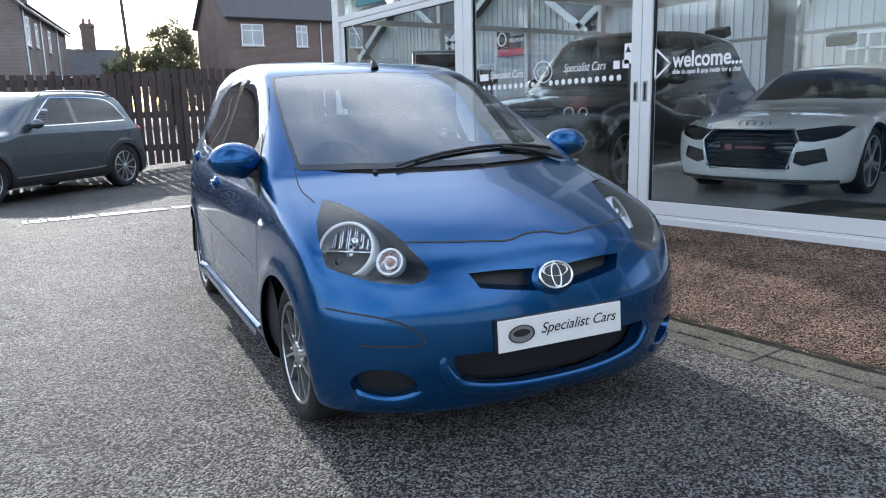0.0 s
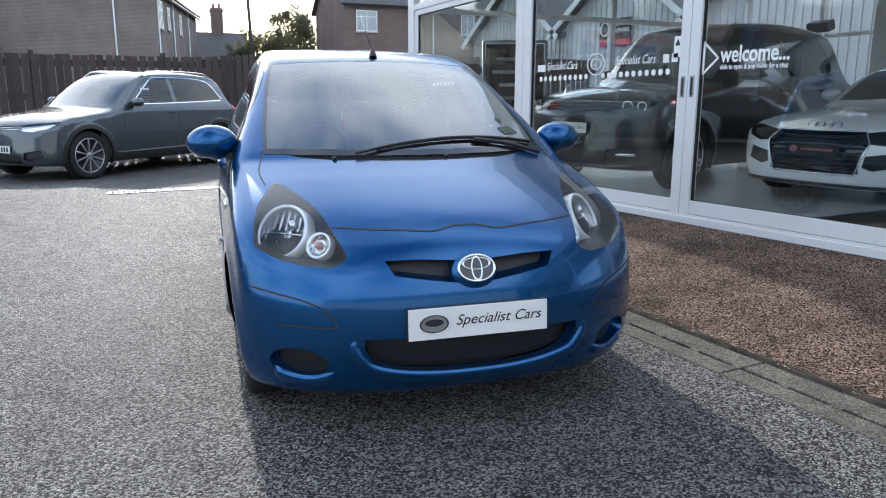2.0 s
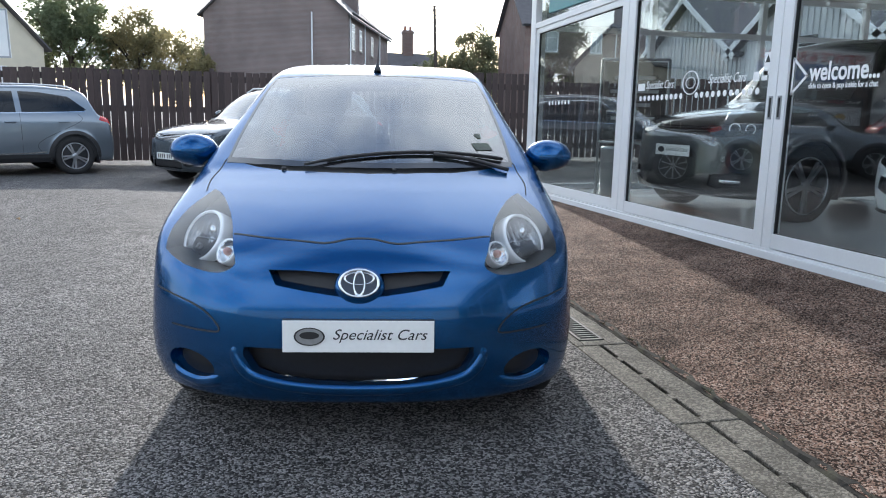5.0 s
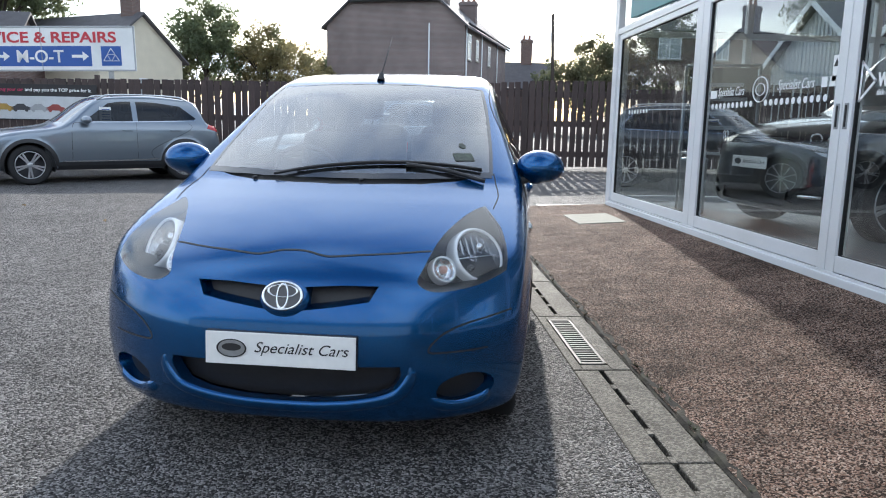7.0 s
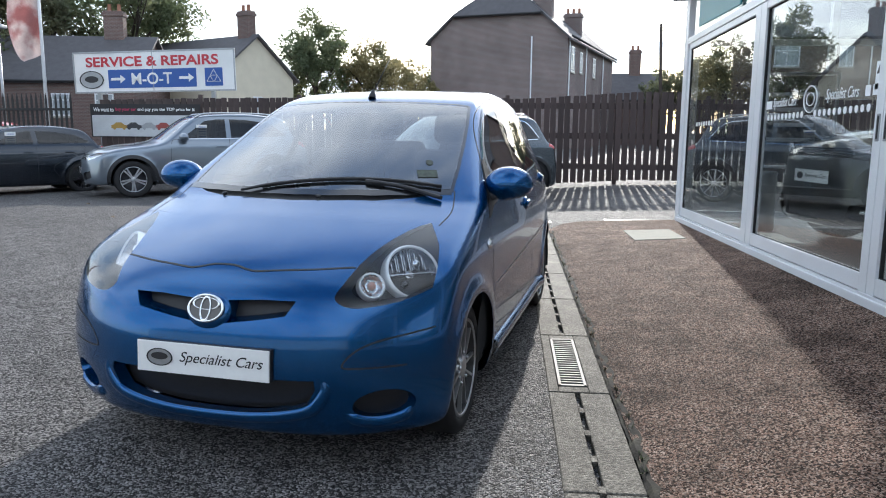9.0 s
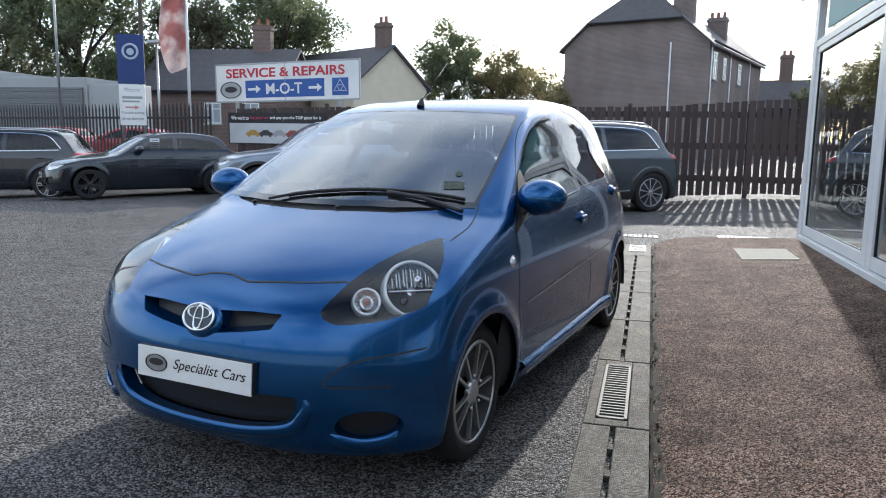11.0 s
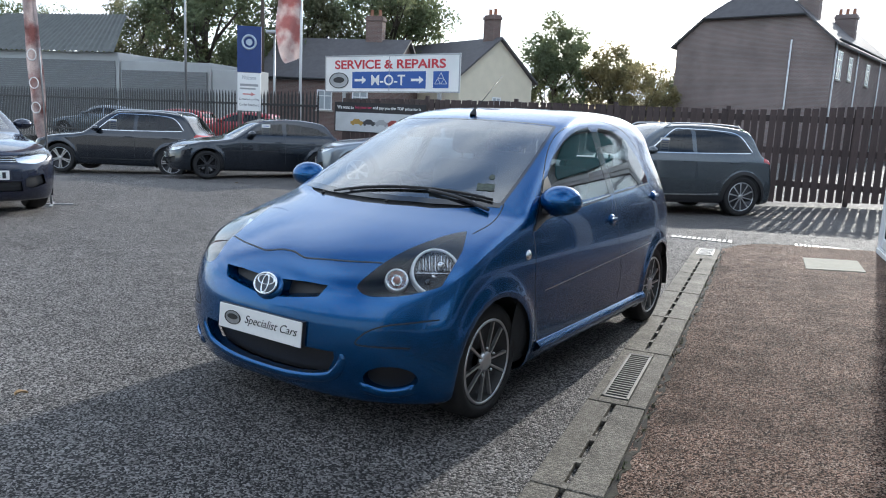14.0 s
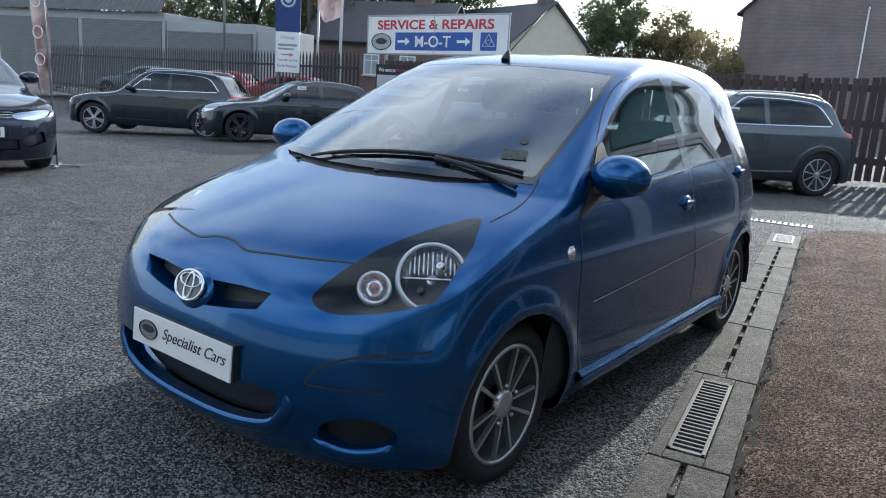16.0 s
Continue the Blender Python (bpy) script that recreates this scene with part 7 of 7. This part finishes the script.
def tree(x, y, high, radius, mat, seed, low=0.28, squash=1.0, leaves=5200, label="broad green tree in full leaf behind the fence", bare=0.0):
    """tree > trunk, crown: a forked trunk and a crown of many small leaves in uneven clumps."""
    rng = np.random.RandomState(seed)
    leaves *= 3
    bm = bmesh.new()
    base = Vector((x, y, -0.5))
    top = Vector((x + rng.uniform(-0.3, 0.3), y, high * 0.6))
    rod(bm, base, top, high * 0.03, high * 0.014, 9)
    tips = []
    for i in range(11):
        a = 2 * math.pi * i / 11 + rng.uniform(-0.3, 0.3)
        s = rng.uniform(0.35, 1.0)
        p = base + (top - base) * s
        r = radius * rng.uniform(0.5, 0.95)
        q = p + Vector((math.cos(a) * r, math.sin(a) * r, high * rng.uniform(0.1, 0.34)))
        rod(bm, p, q, high * 0.011, high * 0.004, 6)
        tips.append(q)
        for j in range(3):
            q2 = q + Vector((rng.uniform(-1, 1), rng.uniform(-1, 1), rng.uniform(0.1, 0.9))) * radius * 0.35
            rod(bm, p + (q - p) * rng.uniform(0.4, 0.9), q2, high * 0.005, high * 0.002, 5)
            tips.append(q2)
    tr = tagged(part("tree", bm, bark), label, "tree", "trees behind the houses and fence")
    z0, z1 = high * low, high
    n = 70
    cl = []
    while len(cl) < n:
        p = rng.uniform(-1, 1, 3)
        if 0.25 < np.linalg.norm(p) < 1:
            cl.append((x + p[0] * radius, y + p[1] * radius, (z0 + z1) / 2 + p[2] * (z1 - z0) / 2))
    cl += [tuple(t) for t in tips]
    cl = np.array(cl)
    size = rng.uniform(0.16, 0.34, len(cl)) * radius
    pick = rng.randint(0, len(cl), leaves)
    d = rng.normal(size=(leaves, 3))
    d /= np.linalg.norm(d, axis=1, keepdims=True)
    c = cl[pick] + d * (size[pick] * rng.uniform(0.35, 1.0, leaves))[:, None]
    u = rng.normal(size=(leaves, 3))
    u /= np.linalg.norm(u, axis=1, keepdims=True)
    v = np.cross(u, rng.normal(size=(leaves, 3)))
    v /= np.linalg.norm(v, axis=1, keepdims=True)
    sz = (rng.uniform(0.5, 1.2, leaves) * 0.026 * high ** 0.75)[:, None]
    pts = np.stack([c - u * sz, c + v * sz * 0.5, c + u * sz, c - v * sz * 0.5], 1).reshape(-1, 3)
    me = bpy.data.meshes.new("crown")
    me.from_pydata(pts.tolist(), [], [(4 * i, 4 * i + 1, 4 * i + 2, 4 * i + 3) for i in range(leaves)])
    me.materials.append(mat)
    ob = new("crown", me)
    ob.parent = tr
    return tr


green = leaf_mat("leaf_green", (0.15, 0.18, 0.10), (0.18, 0.19, 0.10))
olive = leaf_mat("leaf_olive", (0.15, 0.165, 0.10), (0.19, 0.175, 0.10))
amber = leaf_mat("leaf_amber", (0.28, 0.24, 0.12), (0.21, 0.21, 0.12))
tree(-8.8, 50, 8.9, 2.3, green, 1, leaves=5200)
tree(-5.0, 51, 7.2, 2.0, amber, 2, leaves=4200, label="yellowing autumn tree behind the fence")
tree(-2.4, 49, 5.6, 2.0, amber, 3, leaves=4200, label="yellowing autumn tree behind the fence")
tree(0.0, 60, 6.6, 2.6, olive, 31)
tree(-28.5, 37, 12.0, 4.1, green, 4, leaves=6000, label="tall dark green tree behind the garage")
tree(-24.6, 43, 11.2, 2.7, olive, 5, leaves=3600)
tree(-21.2, 48, 11.9, 4.0, green, 6, leaves=6500)
tree(-34, 37, 8.3, 3.4, olive, 7, leaves=4500)
tree(-46, 36, 9.0, 4.0, green, 8)
tree(-30.5, 45, 7.5, 3.5, green, 9)
tree(19.9, 62, 8.3, 2.5, olive, 10, leaves=4200)
tree(17.2, 64, 6.6, 1.5, olive, 11, leaves=2200)
tree(21.8, 66, 6.3, 3.0, green, 12, low=0.1)

# ---- lettering on the shop glass, and things in the showroom ----
GX = SHOP_X + 0.027


def on_glass(y, z):
    """Local x runs towards -y, local y up, facing the forecourt."""
    return Matrix(((0, 0, -1, GX), (-1, 0, 0, y), (0, 1, 0, z + sill_lift(y)), (0, 0, 0, 1)))


vinyl = material("white_vinyl", (0.82, 0.83, 0.83), 0.5, vary=0.03)
sticker_set = empty("window_lettering", label="white vinyl lettering on the showroom glass", category="lettering")
lettering("welcome_text", "welcome...", 0.125, 0.62, on_glass(3.31, 1.465), vinyl, sticker_set, bold=0.02)
lettering("small_text", "slide to open & pop inside for a chat", 0.05, 0.61, on_glass(3.31, 1.365), vinyl, sticker_set, bold=0.012)
bm = bmesh.new()
t3 = on_glass(3.785, 1.45)
for a, b in (((0, 0.12), (0, -0.12)), ((0, 0.12), (0.145, 0)), ((0, -0.12), (0.145, 0))):
    a, b = t3 @ Vector((*a, 0.001)), t3 @ Vector((*b, 0.001))
    d = (b - a).normalized()
    box(bm, (-0.001, -0.009, -0.008), (0.001, 0.009, (b - a).length + 0.008), 0, Matrix.Translation(a) @ Matrix(((1, 0, 0), (0, d.z, d.y), (0, -d.y, d.z))).to_4x4())
part("arrow_mark", bm, vinyl, sticker_set)
for y in (5.66, 4.58):
    lettering("script", "Specialist Cars", 0.10, 0.52, on_glass(y, 1.475), vinyl, sticker_set, shear=0.35)
bm = bmesh.new()
ring(bm, 0.10, 0.005, on_glass(5.12, 1.475), 32, 6, 1.25, 1.0)
ring(bm, 0.06, 0.004, on_glass(5.12, 1.475), 32, 6, 1.25, 0.8)
part("emblem", bm, vinyl, sticker_set)
for k in range(23):
    y = 6.02 - 0.084 * k
    if abs(y - 5.12) < 0.09:
        continue
    bm = bmesh.new()
    plate(bm, oval(0.026, 0.026, 18), on_glass(y, 1.365), 0.001)
    part("dot", bm, vinyl, sticker_set)
for k in range(7):
    bm = bmesh.new()
    plate(bm, oval(0.026, 0.026, 18), on_glass(8.55 - 0.11 * k, 1.38), 0.001)
    part("dot", bm, vinyl, sticker_set)
for y in (4.20, 4.10, 6.05, 5.98):
    bm = bmesh.new()
    box(bm, (-0.035, -0.035, 0), (0.035, 0.035, 0.001), 0, on_glass(y, 1.475))
    part("square_mark", bm, vinyl, sticker_set)
bm = bmesh.new()
box(bm, (-0.04, -0.085, 0), (0.04, 0.085, 0.001), 0, on_glass(4.075, 1.56))
sg = tagged(part("warning_sticker", bm, vinyl), "small white warning sticker on the glass", "sticker")
bm = bmesh.new()
plate(bm, [(-0.03, -0.005), (0.03, -0.005), (0, 0.05)], on_glass(4.075, 1.575) @ Matrix.Translation((0, 0, 0.001)), 0.001)
part("triangle", bm, black_plastic, sg)
bm = bmesh.new()
box(bm, (-0.82, -0.22, 0.0), (0.82, 0.22, 0.02), 0.002, Matrix(((0, 0, -1, SHOP_X + 0.02), (-1, 0, 0, 7.83), (0, 1, 0, 2.72), (0, 0, 0, 1))))
tl = tagged(part("fascia_sign", bm, material("teal_sign", (0.02, 0.20, 0.22), 0.4, vary=0.08)), "teal sign strip in the upper pane", "sign")
bm = bmesh.new()
box(bm, (7.5, 1.9, SHOP_FLOOR), (8.6, 3.2, SHOP_FLOOR + 0.012), 0.004)
sloped(bm)
tagged(part("door_mat", bm, rubber), "black rubber door mat on the showroom floor", "mat")
# display stand and bin by the first pane
bm = bmesh.new()
st = pose(7.75, 8.0, SHOP_FLOOR + sill_lift(8.0), 0, 0, -25)
for s in (-0.42, 0.42):
    rod(bm, st @ Vector((s, 0, 0)), st @ Vector((s, 0, 1.75)), 0.018)
rod(bm, st @ Vector((-0.42, 0, 1.75)), st @ Vector((0.42, 0, 1.75)), 0.018)
rod(bm, st @ Vector((-0.42, 0, 0.7)), st @ Vector((0.42, 0, 0.7)), 0.018)
stand = tagged(part("poster_stand", bm, steel_grey), "metal floor stand with a dark poster", "stand")
bm = bmesh.new()
box(bm, (-0.39, -0.01, 0.74), (0.39, 0.01, 1.72), 0.002, st)
po = part("poster", bm, gloss_black, stand)
bm = bmesh.new()
for i, w in enumerate((0.5, 0.6, 0.42, 0.55)):
    box(bm, (-w / 2, -0.014, 1.5 - 0.17 * i), (w / 2, -0.011, 1.545 - 0.17 * i), 0, st)
part("poster_bars", bm, steel_grey, po)
bm = bmesh.new()
lathe(bm, [(0.0005, 0), (0.15, 0), (0.15, 0.62), (0.16, 0.64), (0.13, 0.66), (0.0005, 0.66)], Matrix.Translation((7.36, 7.70, SHOP_FLOOR + sill_lift(7.7))), 28)
tagged(part("bin", bm, steel_grey), "brushed metal cylindrical bin on the showroom floor", "bin")
# fallen leaves on the asphalt
leaf_brown = material("dry_leaf", (0.30, 0.20, 0.10), 0.8, vary=0.3)
rng = np.random.RandomState(5)
for x, y in [(2.38, 1.2), (0.6, 7.5), (-2.2, 10.4), (-0.9, 8.8), (-4.0, 10.5)]:
    bm = bmesh.new()
    a = rng.uniform(0, 360)
    rows = [[bm.verts.new(pose(x, y, 0.012, 0, 0, a) @ Vector((0.03 * (i / 4 - 0.5) * 2, w * 0.018 * math.sin(math.pi * (0.12 + 0.8 * i / 4)), 0.012 * abs(w) + 0.008 * math.sin(i)))) for w in (-1, 0, 1)] for i in range(5)]
    for p, q in zip(rows, rows[1:]):
        for k in range(2):
            bm.faces.new((p[k], p[k + 1], q[k + 1], q[k]))
    tagged(part("dry_leaf", bm, leaf_brown), "dry brown fallen leaf on the asphalt", "leaf", "fallen leaves")

# column and wall speakers at the back of the showroom
bm = bmesh.new()
box(bm, (13.1, 6.25, SHOP_FLOOR), (13.4, 6.55, 3.02), 0.01)
tagged(part("column", sloped(bm), material("column_paint", (0.45, 0.46, 0.47), 0.7, vary=0.1)), "pale grey square column in the showroom", "column", kind="structure")
for y, z in ((7.55, 2.32), (5.45, 2.05)):
    at = pose(13.36, y, z, 0, 0, 90) @ Matrix.Rotation(radians(-18), 4, "X")
    bm = bmesh.new()
    box(bm, (-0.19, 0.0, -0.08), (0.19, 0.20, 0.08), 0.02, at, 3)
    sp = tagged(part("wall_speaker", bm, black_plastic), "small black wall speaker on a bracket", "speaker", "wall speakers")
    bm = bmesh.new()
    rod(bm, at @ Vector((0, 0.02, 0)), Vector((13.51, y, z + 0.02)), 0.018, n=8)
    part("bracket", bm, black_plastic, sp)


blue_hatchback()
